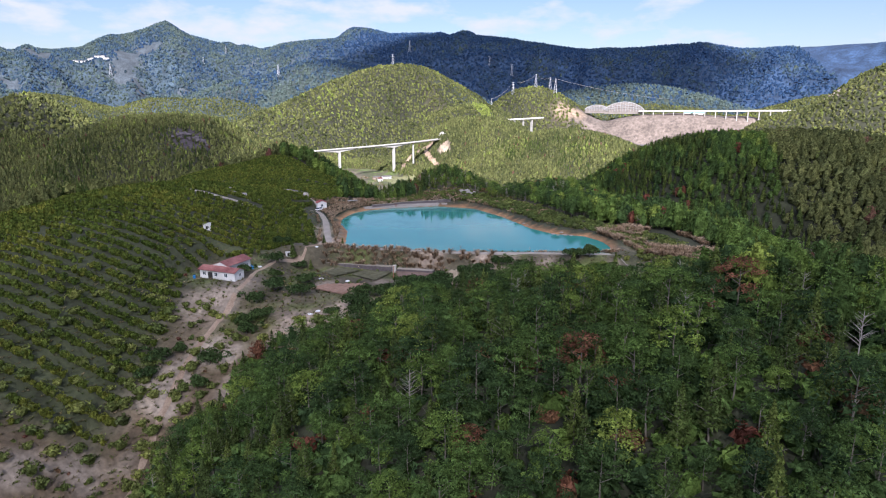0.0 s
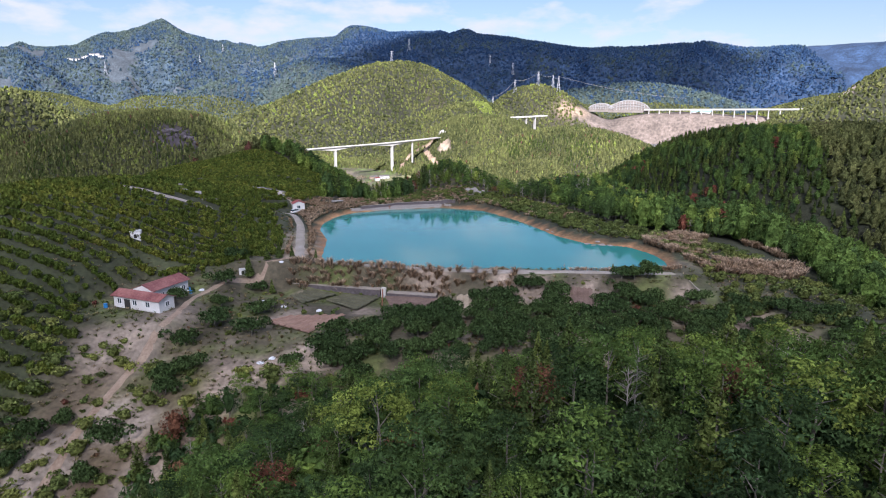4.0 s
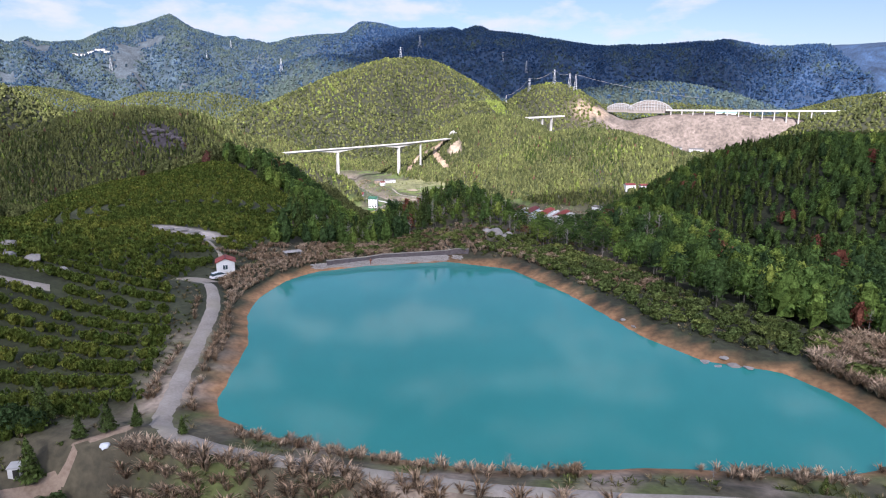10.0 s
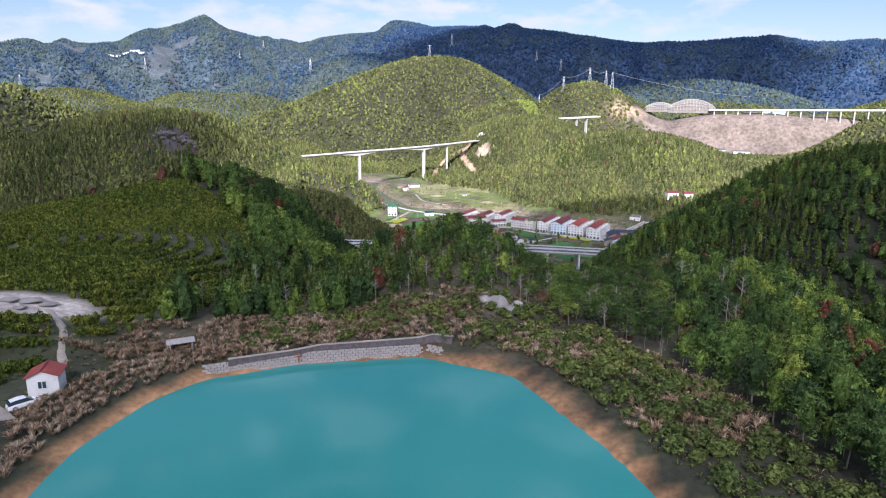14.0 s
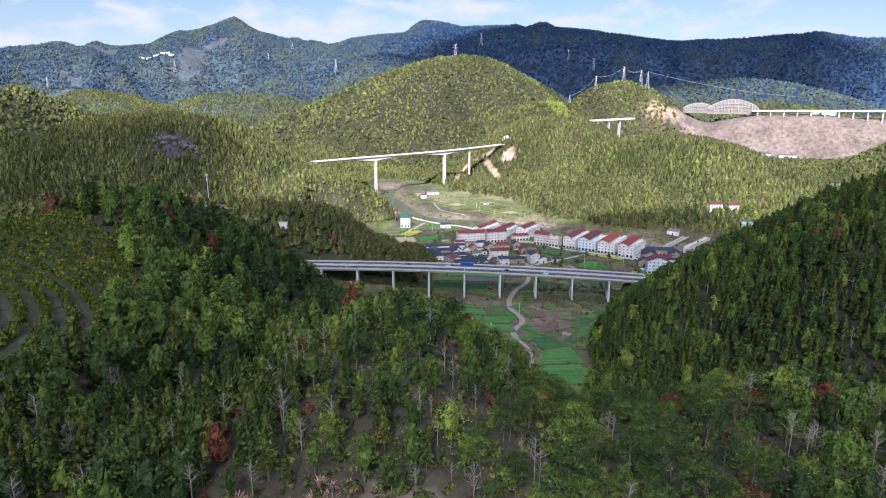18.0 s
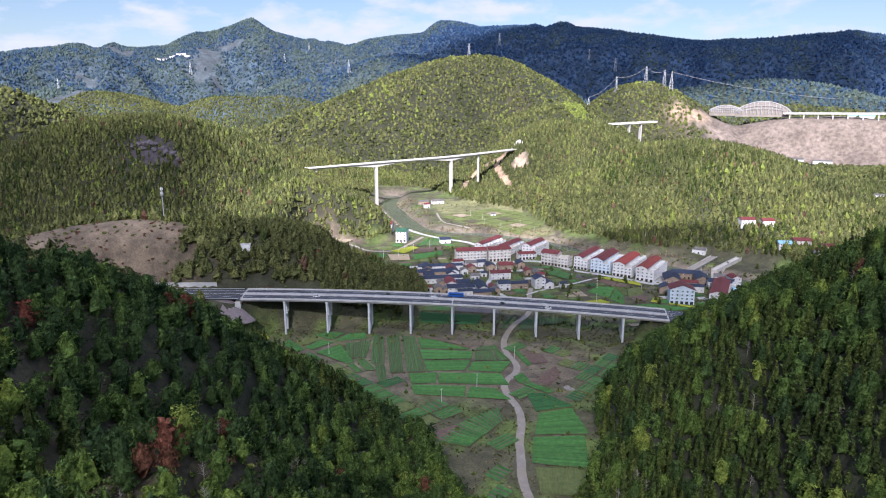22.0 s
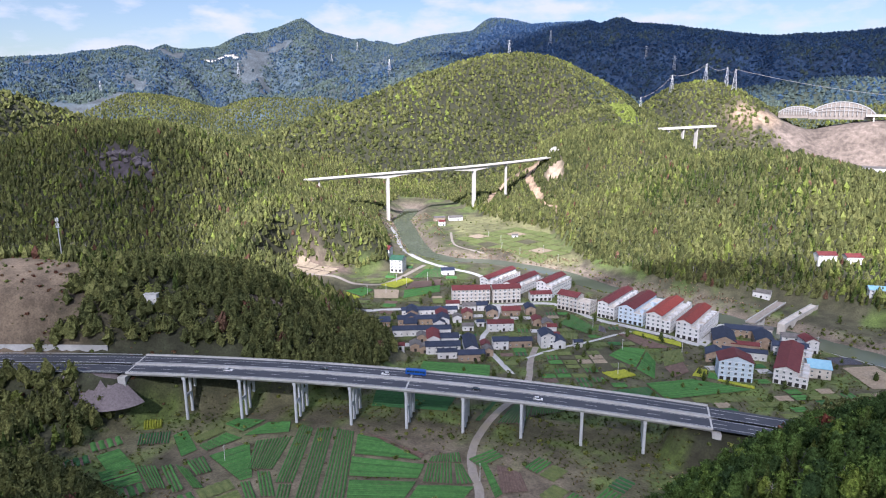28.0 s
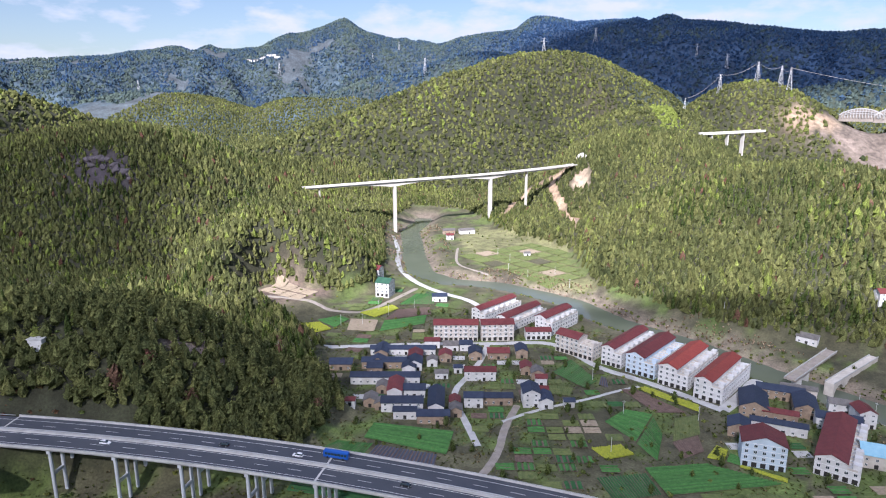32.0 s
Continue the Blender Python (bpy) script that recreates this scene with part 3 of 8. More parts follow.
pond_ring = [(p[0] + (p[0] + 7) * 0.03, p[1] + (p[1] - 312) * 0.03) for p in POND]
flat_sheet("pond_water", pond_ring, WATER_Z, POND_WATER, "still turquoise water of a reservoir pond", "water")
flat_sheet("river_water", offset_line(RIVER, 17) + offset_line(RIVER, -17)[::-1], RIVER_Z, RIVER_WATER, "slow murky green river behind the village", "water")
# ---- unseen cloud decks, added to shade the near hills and the far ranges ----
def vapour(name, opacity):
    """Vapour that scatters part of the sunlight on and lets the rest straight through."""
    m, n, l, b = mat(name, 1.0)
    at = n.new("ShaderNodeAttribute")
    at.attribute_name = "cover"
    k = n.new("ShaderNodeMath")
    k.operation = "MULTIPLY"
    k.inputs[1].default_value = opacity
    l.new(at.outputs["Fac"], k.inputs[0])
    mix, clear, glow = n.new("ShaderNodeMixShader"), n.new("ShaderNodeBsdfTransparent"), n.new("ShaderNodeBsdfTranslucent")
    glow.inputs[0].default_value = (0.8, 0.82, 0.86, 1)
    l.new(k.outputs[0], mix.inputs[0])
    l.new(clear.outputs[0], mix.inputs[1])
    l.new(glow.outputs[0], mix.inputs[2])
    l.new(mix.outputs[0], n["Material Output"].inputs[0])
    return m


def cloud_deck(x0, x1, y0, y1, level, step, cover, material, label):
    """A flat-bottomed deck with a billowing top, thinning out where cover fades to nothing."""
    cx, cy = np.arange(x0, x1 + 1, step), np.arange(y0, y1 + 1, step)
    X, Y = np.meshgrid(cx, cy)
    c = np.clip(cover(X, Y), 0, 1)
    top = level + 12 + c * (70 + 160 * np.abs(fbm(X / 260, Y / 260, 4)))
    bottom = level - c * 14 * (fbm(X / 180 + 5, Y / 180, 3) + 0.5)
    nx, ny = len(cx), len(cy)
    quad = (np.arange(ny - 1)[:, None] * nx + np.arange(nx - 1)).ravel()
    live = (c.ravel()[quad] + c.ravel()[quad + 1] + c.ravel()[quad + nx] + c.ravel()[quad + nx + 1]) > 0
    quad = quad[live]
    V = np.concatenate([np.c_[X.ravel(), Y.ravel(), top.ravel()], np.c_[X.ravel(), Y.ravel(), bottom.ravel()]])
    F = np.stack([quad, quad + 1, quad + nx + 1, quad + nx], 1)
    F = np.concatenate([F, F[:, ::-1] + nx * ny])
    me = mesh_from("unseen_shade_cloud", V, F, material, ("cover", np.repeat(np.tile(c.ravel(), 2)[:, None], 3, 1)), True)
    return tagged(new("unseen_shade_cloud", me), label, "cloud", kind="structure")


# outline laid out from the ground to be shaded, shifted towards the sun
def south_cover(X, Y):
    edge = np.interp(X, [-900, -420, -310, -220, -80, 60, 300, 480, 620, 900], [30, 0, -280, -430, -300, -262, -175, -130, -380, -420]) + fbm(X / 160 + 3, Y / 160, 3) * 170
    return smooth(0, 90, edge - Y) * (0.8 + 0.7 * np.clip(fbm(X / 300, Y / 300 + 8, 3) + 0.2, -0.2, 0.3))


# set so that its shadow falls on the middle of the far ranges
def north_cover(X, Y):
    q = np.hypot((X - 80) / 1350, (Y - 1480) / 1150) + fbm(X / 500 + 1, Y / 500, 4) * 0.75
    return 1 - smooth(0.82, 1.05, q)


cloud_deck(-1500, 1500, -2300, 150, 900, 50, south_cover, vapour("thick_vapour", 0.54), "unseen grey-white cloud deck added to shade the near hills")
cloud_deck(-1900, 1900, -100, 3100, 2000, 75, north_cover, vapour("far_vapour", 0.56), "unseen grey-white cloud deck added to shade the far mountain ranges")
# ---- expressway viaduct, bridge, tracks ----
def part(name, bm, material, parent, label=""):
    me = bpy.data.meshes.new(name)
    bm.to_mesh(me)
    bm.free()
    me.materials.append(material)
    ob = new(name, me)
    ob.parent = parent
    return tagged(ob, label)


def shared(name, me, parent, m=None):
    ob = new(name, me)
    ob.parent = parent
    if m is not None:
        ob.matrix_basis = m
    return ob


def box(bm, x0, x1, y0, y1, z0, z1, m=None):
    vs = [bm.verts.new(Vector(p) if m is None else m @ Vector(p)) for p in
        ((x0, y0, z0), (x1, y0, z0), (x1, y1, z0), (x0, y1, z0), (x0, y0, z1), (x1, y0, z1), (x1, y1, z1), (x0, y1, z1))]
    for f in ((3, 2, 1, 0), (4, 5, 6, 7), (0, 1, 5, 4), (1, 2, 6, 5), (2, 3, 7, 6), (3, 0, 4, 7)):
        bm.faces.new([vs[i] for i in f])


def cyl(bm, x, y, z0, z1, r0, r1=None, n=10, m=None):
    r1 = r0 if r1 is None else r1
    rings = []
    for z, r in ((z0, r0), (z1, r1)):
        rings.append([bm.verts.new((m or Matrix()) @ Vector((x + r * math.cos(6.2832 * i / n), y + r * math.sin(6.2832 * i / n), z))) for i in range(n)])
    for i in range(n):
        bm.faces.new((rings[0][i], rings[0][(i + 1) % n], rings[1][(i + 1) % n], rings[1][i]))
    bm.faces.new(rings[1])
    bm.faces.new(rings[0][::-1])


def thing(name, x, y, z, turn=0.0, label="", category="", group="", kind=""):
    e = new(name)
    e.matrix_basis = pose(x, y, z, 0, 0, turn)
    return tagged(e, label, category, group, kind)


def swept(bm, profile, stations):
    """Sweep a closed profile [(across, up)] through stations [(x, y, z, heading)]."""
    rings = []
    for x, y, z, a in stations:
        rings.append([bm.verts.new((x - math.sin(a) * u, y + math.cos(a) * u, z + v)) for u, v in profile])
    n = len(profile)
    for r0, r1 in zip(rings, rings[1:]):
        for i in range(n):
            bm.faces.new((r0[i], r0[(i + 1) % n], r1[(i + 1) % n], r1[i]))
    bm.faces.new(rings[0][::-1])
    bm.faces.new(rings[-1])


def stations(s0, s1, step, off=0.0, up=0.0):
    out, n = [], max(1, round((s1 - s0) / step))
    for i in range(n + 1):
        s = s0 + (s1 - s0) * i / n
        x, y, a = road_at(s, off)
        out.append((x, y, road_level(s) + up, a))
    return out


viaduct = thing("viaduct", -132, 835, -150, 0, "grey concrete expressway viaduct with twin decks on round columns", "viaduct")
road = thing("expressway", -132, 850, -143, 0, "dark asphalt dual carriageway with white lane markings", "road", kind="structure")
for ob in (viaduct, road):
    ob.matrix_basis = Matrix()
DECKS = ((-2.6, 9.6), (10.2, 22.4))
for lo, hi in DECKS:
    bm = bmesh.new()
    swept(bm, [(lo, -0.25), (lo, -0.02), (hi, -0.02), (hi, -0.25), (hi - 1.2, -0.5), (hi - 1.6, -1.7), (hi - 3.6, -1.7), (hi - 4.0, -0.6), (lo + 4.0, -0.6), (lo + 3.6, -1.7), (lo + 1.6, -1.7), (lo + 1.2, -0.5)], stations(-150, 150, 7.5))
    part("deck", bm, CONCRETE, viaduct)
    for edge in (lo + 0.22, hi - 0.22):
        bm = bmesh.new()
        swept(bm, [(edge - 0.24, -0.02), (edge + 0.24, -0.02), (edge + 0.12, 0.85), (edge - 0.12, 0.85)], stations(-150, 150, 7.5))
        part("parapet", bm, CONCRETE, viaduct)
        bm = bmesh.new()
        swept(bm, [(edge - 0.06, 1.05), (edge + 0.06, 1.05), (edge + 0.06, 1.17), (edge - 0.06, 1.17)], stations(-150, 150, 7.5))
        part("rail", bm, STEEL, viaduct)
    bm = bmesh.new()
    for sgn, s0, s1 in ((0, -620, 480),):
        swept(bm, [(lo + 0.5, -0.02), (hi - 0.5, -0.02), (hi - 0.5, 0.02), (lo + 0.5, 0.02)], stations(s0, s1, 10))
    part("carriageway", bm, ASPHALT, road)
    for off in (lo + 3.1 if lo < 0 else lo + 1.3, hi - 1.3 if lo < 0 else hi - 3.1):
        bm = bmesh.new()
        swept(bm, [(off - 0.09, 0.02), (off + 0.09, 0.02), (off + 0.09, 0.03), (off - 0.09, 0.03)], stations(-620, 480, 10))
        part("edge_line", bm, MARKING, road)
    mid = (lo + 3.1 + hi - 1.3) / 2 if lo < 0 else (lo + 1.3 + hi - 3.1) / 2
    bm = bmesh.new()
    box(bm, -3, 3, -0.09, 0.09, 0, 0.012)
    dash = bpy.data.meshes.new("lane_dash")
    bm.to_mesh(dash)
    bm.free()
    dash.materials.append(MARKING)
    for i in range(-26, 29):
        s = i * 15 + 4
        x, y, a = road_at(s, mid)
        shared("lane_dash", dash, road, pose(x, y, road_level(s) + 0.024, 0, 1.9, math.degrees(a)))
# thick slow-down bars on the far carriageway
bm = bmesh.new()
box(bm, -1.1, 1.1, -0.16, 0.16, 0, 0.012)
bar = bpy.data.meshes.new("slow_bar")
bm.to_mesh(bar)
bm.free()
bar.materials.append(MARKING)
for i in range(60):
    s = -190 + i * 3.2
    x, y, a = road_at(s, 11.9)
    shared("slow_bar", bar, road, pose(x, y, road_level(s) + 0.024, 0, 1.9, math.degrees(a)))
# median guard rails on posts, with glare screens
guard = thing("guard_rail", 0, 0, 0, 0, "galvanised steel median guard rail with white glare panels", "guard rail")
for off in (9.3, 10.5):
    bm = bmesh.new()
    swept(bm, [(off - 0.05, 0.95), (off + 0.05, 0.95), (off + 0.05, 1.25), (off - 0.05, 1.25)], stations(-150, 150, 7.5))
    part("rail", bm, STEEL, guard)
bm = bmesh.new()
box(bm, -0.06, 0.06, -0.3, 0.3, 0, 1.55)
post = bpy.data.meshes.new("glare_panel")
bm.to_mesh(post)
bm.free()
post.materials.append(PIER)
for i in range(100):
    s = -149 + i * 3.0
    x, y, a = road_at(s, 9.9)
    shared("glare_panel", post, guard, pose(x, y, road_level(s), 0, 0, math.degrees(a) + 25))
# expansion joints
for s in (-150, 0, 150):
    for lo, hi in DECKS:
        x, y, a = road_at(s, lo + 0.6)
        bm = bmesh.new()
        box(bm, -0.45, 0.45, 0, hi - lo - 1.2, 0, 0.02)
        j = part("expansion_joint", bm, CONCRETE, viaduct, "pale concrete joint strip")
        j.matrix_basis = pose(x, y, road_level(s) + 0.03, 0, 1.9, math.degrees(a))
# bents: caps on pairs of round columns with a tie beam
for i in range(-4, 5):
    for lo, hi in DECKS:
        s = i * 30.0
        x, y, a = road_at(s, (lo + hi) / 2)
        top = road_level(s) - 1.75
        turn = pose(x, y, 0, 0, 0, math.degrees(a))
        bm = bmesh.new()
        box(bm, -0.85, 0.85, -4.6, 4.6, top - 1.3, top - 0.02)
        cap = part("pier_cap", bm, PIER, viaduct)
        cap.matrix_basis = turn
        foot = []
        for v in (-3.5, 3.5):
            px, py, _ = road_at(s, (lo + hi) / 2 + v)
            g = float(drop(px, py)) - 1.0
            foot.append(g)
            bm = bmesh.new()
            cyl(bm, 0, v, g, top - 1.3, 0.8, n=14)
            part("column", bm, PIER, cap)
        if top - max(foot) > 12:
            bm = bmesh.new()
            box(bm, -0.5, 0.5, -2.8, 2.8, (top + max(foot)) / 2 - 0.6, (top + max(foot)) / 2 + 0.6)
            part("tie_beam", bm, PIER, cap)
# abutments and the cut-side wall of the bench to the west
bm = bmesh.new()
box(bm, -4, 0, -3.5, 23.5, -9, -1.75)
ab = part("abutment", bm, CONCRETE, viaduct)
x, y, a = road_at(-150)
ab.matrix_basis = pose(x, y, road_level(-150), 0, 0, math.degrees(a))
bm = bmesh.new()
box(bm, 0, 4, -3.5, 23.5, -9, -1.75)
ab = part("abutment", bm, CONCRETE, viaduct)
x, y, a = road_at(150)
ab.matrix_basis = pose(x, y, road_level(150), 0, 0, math.degrees(a))
wall = thing("retaining_wall", 0, 0, 0, 0, "weathered grey concrete retaining wall beside the expressway", "wall")
bm = bmesh.new()
swept(bm, [(24.2, -1), (25.4, -1), (25.0, 4.2), (24.4, 4.2)], stations(-480, -172, 10))
part("wall_face", bm, CONCRETE, wall)
bm = bmesh.new()
swept(bm, [(24.2, 4.2), (25.2, 4.2), (25.2, 4.6), (24.2, 4.6)], stations(-480, -172, 10))
part("coping", bm, CONCRETE, wall)
for off in (-2.4, 22.2):
    bm = bmesh.new()
    swept(bm, [(off - 0.05, 0.45), (off + 0.05, 0.45), (off + 0.05, 0.78), (off - 0.05, 0.78)], stations(-480, -152, 10))
    part("rail", bm, STEEL, guard)

# ---- tall haunched bridge across the side valley ----
bridge = thing("girder_bridge", 0, 0, 0, 0, "pale concrete haunched girder bridge on two tall piers", "bridge")
LINE = [(-575, 1262), (-515, 1328), (-451, 1395), (-400, 1445), (-351, 1496), (-315, 1550), (-285, 1600), (-262, 1650)]


def along(pts, step):
    out = []
    for (x0, y0), (x1, y1) in zip(pts, pts[1:]):
        n = max(1, round(math.hypot(x1 - x0, y1 - y0) / step))
        out += [(x0 + (x1 - x0) * i / n, y0 + (y1 - y0) * i / n) for i in range(n)]
    return out + [pts[-1]]


def rounded(pts, times=2):
    for _ in range(times):
        q = [pts[0]]
        for a, b in zip(pts, pts[1:]):
            q += [(a[0] * 0.75 + b[0] * 0.25, a[1] * 0.75 + b[1] * 0.25), (a[0] * 0.25 + b[0] * 0.75, a[1] * 0.25 + b[1] * 0.75)]
        pts = q + [pts[-1]]
    return pts


PIERS = ((-451, 1395), (-351, 1496))
girder, par_l, par_r = bmesh.new(), bmesh.new(), bmesh.new()
sts, ring = [], None
pts = along(rounded(LINE, 1), 5)
for i, (x, y) in enumerate(pts):
    a = math.atan2(pts[min(i + 1, len(pts) - 1)][1] - pts[max(i - 1, 0)][1], pts[min(i + 1, len(pts) - 1)][0] - pts[max(i - 1, 0)][0])
    d = min(math.hypot(x - px, y - py) for px, py in PIERS)
    z = -98.5 + 0.033 * ((x + 351) * 0.7 + (y - 1496) * 0.7)
    sts.append((x, y, z, a))
    depth = 2.6 + 5.0 * max(0, 1 - d / 62) ** 2
    prof = [(-6.2, 0), (6.2, 0), (6.2, -0.5), (3.4, -0.9), (3.2, -depth), (-3.2, -depth), (-3.4, -0.9), (-6.2, -0.5)]
    nxt = [girder.verts.new((x - math.sin(a) * u, y + math.cos(a) * u, z + v)) for u, v in prof]
    if ring:
        for k in range(8):
            girder.faces.new((ring[k], ring[(k + 1) % 8], nxt[(k + 1) % 8], nxt[k]))
    ring = nxt
part("girder", girder, NEW_CONCRETE, bridge)
for sgn, bm in ((-1, par_l), (1, par_r)):
    swept(bm, [(sgn * 5.7 - 0.25, 0), (sgn * 5.7 + 0.25, 0), (sgn * 5.7 + 0.2, 1.1), (sgn * 5.7 - 0.2, 1.1)], sts)
    part("parapet", bm, NEW_CONCRETE, bridge)
for (px, py), w in ((PIERS[0], 3.3), (PIERS[1], 3.3), ((-316, 1550), 2.0), ((-520, 1322), 1.8)):
    k = min(range(len(sts)), key=lambda q: math.hypot(sts[q][0] - px, sts[q][1] - py))
    x, y, z, a = sts[k]
    g = float(drop(x, y))
    bm = bmesh.new()
    top = z - (7.4 if w > 3 else 2.4)
    box(bm, -w * 0.6, w * 0.6, -w, w, g - 2, top)
    bmesh.ops.bevel(bm, geom=bm.edges[:], offset=0.35, segments=1, affect="EDGES")
    p = part("pier", bm, NEW_CONCRETE, bridge)
    p.matrix_basis = pose(x, y, 0, 0, 0, math.degrees(a))
# tunnel portal
x, y, z, a = sts[-1]
portal = thing("tunnel_portal", x, y, z, math.degrees(a), "white concrete tunnel portal cut into the hillside", "tunnel")
bm = bmesh.new()
outer = [(-11, -3), (11, -3), (11, 8), (7, 14), (0, 17), (-8, 13), (-11, 7)]
n_arc = 12
inner = [(4.6 * math.cos(math.pi * i / n_arc), 2 + 4.6 * math.sin(math.pi * i / n_arc)) for i in range(n_arc + 1)]
loop = [(11, -3), (4.6, -3)] + inner + [(-4.6, -3), (-11, -3), (-11, 7), (-8, 13), (0, 17), (7, 14), (11, 8)]
front = [bm.verts.new((-1.5, u, v)) for u, v in loop]
back = [bm.verts.new((2.5, u, v)) for u, v in loop]
bm.faces.new(front)
bm.faces.new(back[::-1])
for i in range(len(loop)):
    bm.faces.new((front[i], back[i], back[(i + 1) % len(loop)], front[(i + 1) % len(loop)]))
part("headwall", bm, NEW_CONCRETE, portal)
# light poles along the bridge
LAMP = varied("lamp_steel", (0.35, 0.36, 0.37), (0.45, 0.46, 0.47), 2.0, 0.5, 0.5, bump=0)


def street_lamp(h=8.0, arm=1.6, label="slim grey street lamp with one arm", group=""):
    e = thing("street_lamp", 0, 0, 0, 0, label, "street lamp", group)
    bm = bmesh.new()
    cyl(bm, 0, 0, -0.4, h, 0.11, 0.06, 6)
    part("pole", bm, LAMP, e)
    bm = bmesh.new()
    box(bm, 0, arm, -0.04, 0.04, h - 0.1, h)
    part("arm", bm, LAMP, e)
    bm = bmesh.new()
    box(bm, arm - 0.3, arm + 0.5, -0.15, 0.15, h - 0.16, h - 0.04)
    part("lamp_head", bm, LAMP, e)
    return e


lamp0 = street_lamp(group="lamps on the bridge")
first = True
for k in range(8, len(sts) - 4, 7):
    x, y, z, a = sts[k]
    m = pose(x - math.sin(a) * 5.7, y + math.cos(a) * 5.7, z + 1.1, 0, 0, math.degrees(a) - 90)
    if first:
        lamp0.matrix_basis, first = m, False
    else:
        copy_thing(lamp0, m)

# short second bridge further along the new line
bridge2 = thing("short_bridge", 0, 0, 0, 0, "low pale concrete bridge leading to the works", "bridge")
b2 = along([(-105, 1765), (-60, 1800), (-18, 1842)], 10)
s2 = []
for i, (x, y) in enumerate(b2):
    a = math.atan2(b2[min(i + 1, len(b2) - 1)][1] - b2[max(i - 1, 0)][1], b2[min(i + 1, len(b2) - 1)][0] - b2[max(i - 1, 0)][0])
    s2.append((x, y, -48 + 0.03 * i * 10, a))
bm = bmesh.new()
swept(bm, [(-6, 0), (6, 0), (6, -2.4), (-6, -2.4)], s2)
part("deck", bm, NEW_CONCRETE, bridge2)
for sgn in (-1, 1):
    bm = bmesh.new()
    swept(bm, [(sgn * 5.6 - 0.25, 0), (sgn * 5.6 + 0.25, 0), (sgn * 5.6 + 0.2, 1.1), (sgn * 5.6 - 0.2, 1.1)], s2)
    part("parapet", bm, NEW_CONCRETE, bridge2)
for k in (2, 5, 8):
    if k < len(s2):
        x, y, z, a = s2[k]
        bm = bmesh.new()
        box(bm, -0.9, 0.9, -3.5, 3.5, float(drop(x, y)) - 2, z - 2.42)
        p = part("pier", bm, NEW_CONCRETE, bridge2)
        p.matrix_basis = pose(x, y, 0, 0, 0, math.degrees(a))


# ---- tracks and lanes laid on the ground ----
LANES = []


def lane(name, pts, width, material, label, up=0.16, step=2.5, category="path", crown=0.0, wobble=0.0, z_of=None):
    LANES.append((pts, width))
    line = along(rounded(pts, 2), step)
    V, F = [], []
    rs = np.random.RandomState(len(pts) * 7 + int(width * 10))
    for i, (x, y) in enumerate(line):
        a = math.atan2(line[min(i + 1, len(line) - 1)][1] - line[max(i - 1, 0)][1], line[min(i + 1, len(line) - 1)][0] - line[max(i - 1, 0)][0])
        for u in (-0.5, -0.25, 0.25, 0.5):
            w = width * u * (1 + wobble * (rs.rand() - 0.5))
            px, py = x - math.sin(a) * w, y + math.cos(a) * w
            zc = float(drop(px, py)) if z_of is None else z_of(px, py)
            V.append((px, py, zc + up - (0.3 if abs(u) == 0.5 else 0)))
    for i in range(len(line) - 1):
        for k in range(3):
            F.append((i * 4 + k, i * 4 + 4 + k, i * 4 + 5 + k, i * 4 + 1 + k))
    return tagged(new(name, mesh_from(name, V, F, material)), label, category, kind="structure")


FIELD_TRACK = [(-30, 640), (-38, 655), (-46, 672), (-50, 690), (-54, 703), (-56, 720), (-61, 737), (-70, 750), (-76, 762), (-77, 772), (-73, 785), (-76, 798), (-86, 812), (-93, 830), (-95, 850), (-95, 876), (-90, 900), (-92, 930), (-100, 955), (-104, 985)]
lane("field_track", FIELD_TRACK, 4.2, TRACK, "pale concrete farm track winding between vegetable plots", up=0.35, wobble=0.12)
DAM_ROAD = [(-89, 323), (-84, 321.5), (-78, 316.5), (-71.5, 306), (-67.5, 296), (-63, 285), (-59, 275), (-55.4, 266.1), (-51, 255), (-41, 249.7), (-15.3, 249), (9.6, 249), (33, 252.4), (48.1, 253.6), (62, 257)]
lane("dam_track", DAM_ROAD, 3.4, TRACK, "pale gravel track running round the pond over the dam", up=0.2, wobble=0.15)
lane("forecourt", [(-81, 320), (-87, 323), (-92, 321)], 6.5, TRACK, "pale concrete turning place by the pump hut", up=0.24)
FARM_TRACK = [(-66, 175), (-65.6, 188.6), (-62.5, 209), (-65.5, 220), (-66.5, 227), (-63.6, 237.2), (-57.5, 246), (-53, 253)]
lane("farm_track", [(-50, 108), (-54, 122), (-60, 140), (-64, 155), (-66, 175), (-65.6, 188.6), (-62.5, 209), (-65.5, 220), (-66.5, 227), (-63.6, 237.2), (-57.5, 246), (-53, 253)], 1.9, DIRT, "rutted bare earth track beside the farmhouse", wobble=0.7, up=0.2)
ORCHARD_TRACK = [(-86, 337), (-92, 344), (-98, 351), (-107, 356)]
ORCHARD_LANE = [(-128, 272), (-117, 275), (-109, 277), (-103, 281), (-96, 287)]
lane("orchard_track", ORCHARD_TRACK, 1.7, TRACK, "washed-out pale track climbing through the orchard", wobble=0.6, up=0.2)
lane("orchard_lane", ORCHARD_LANE, 2.8, TRACK, "pale concrete lane through the orchard", up=0.25)
lane("woodland_path", [(110, 150), (96, 176), (88, 200), (96, 222), (110, 236)], 2.2, DIRT, "bare earth path through scrub", wobble=0.5)
lane("river_road", [(-430, 1362), (-405, 1330), (-376, 1290), (-353, 1248), (-318, 1205), (-283, 1177), (-243, 1161), (-220, 1157), (-190, 1135)], 6.0, CONCRETE, "grey concrete road curving along the river", up=0.5)
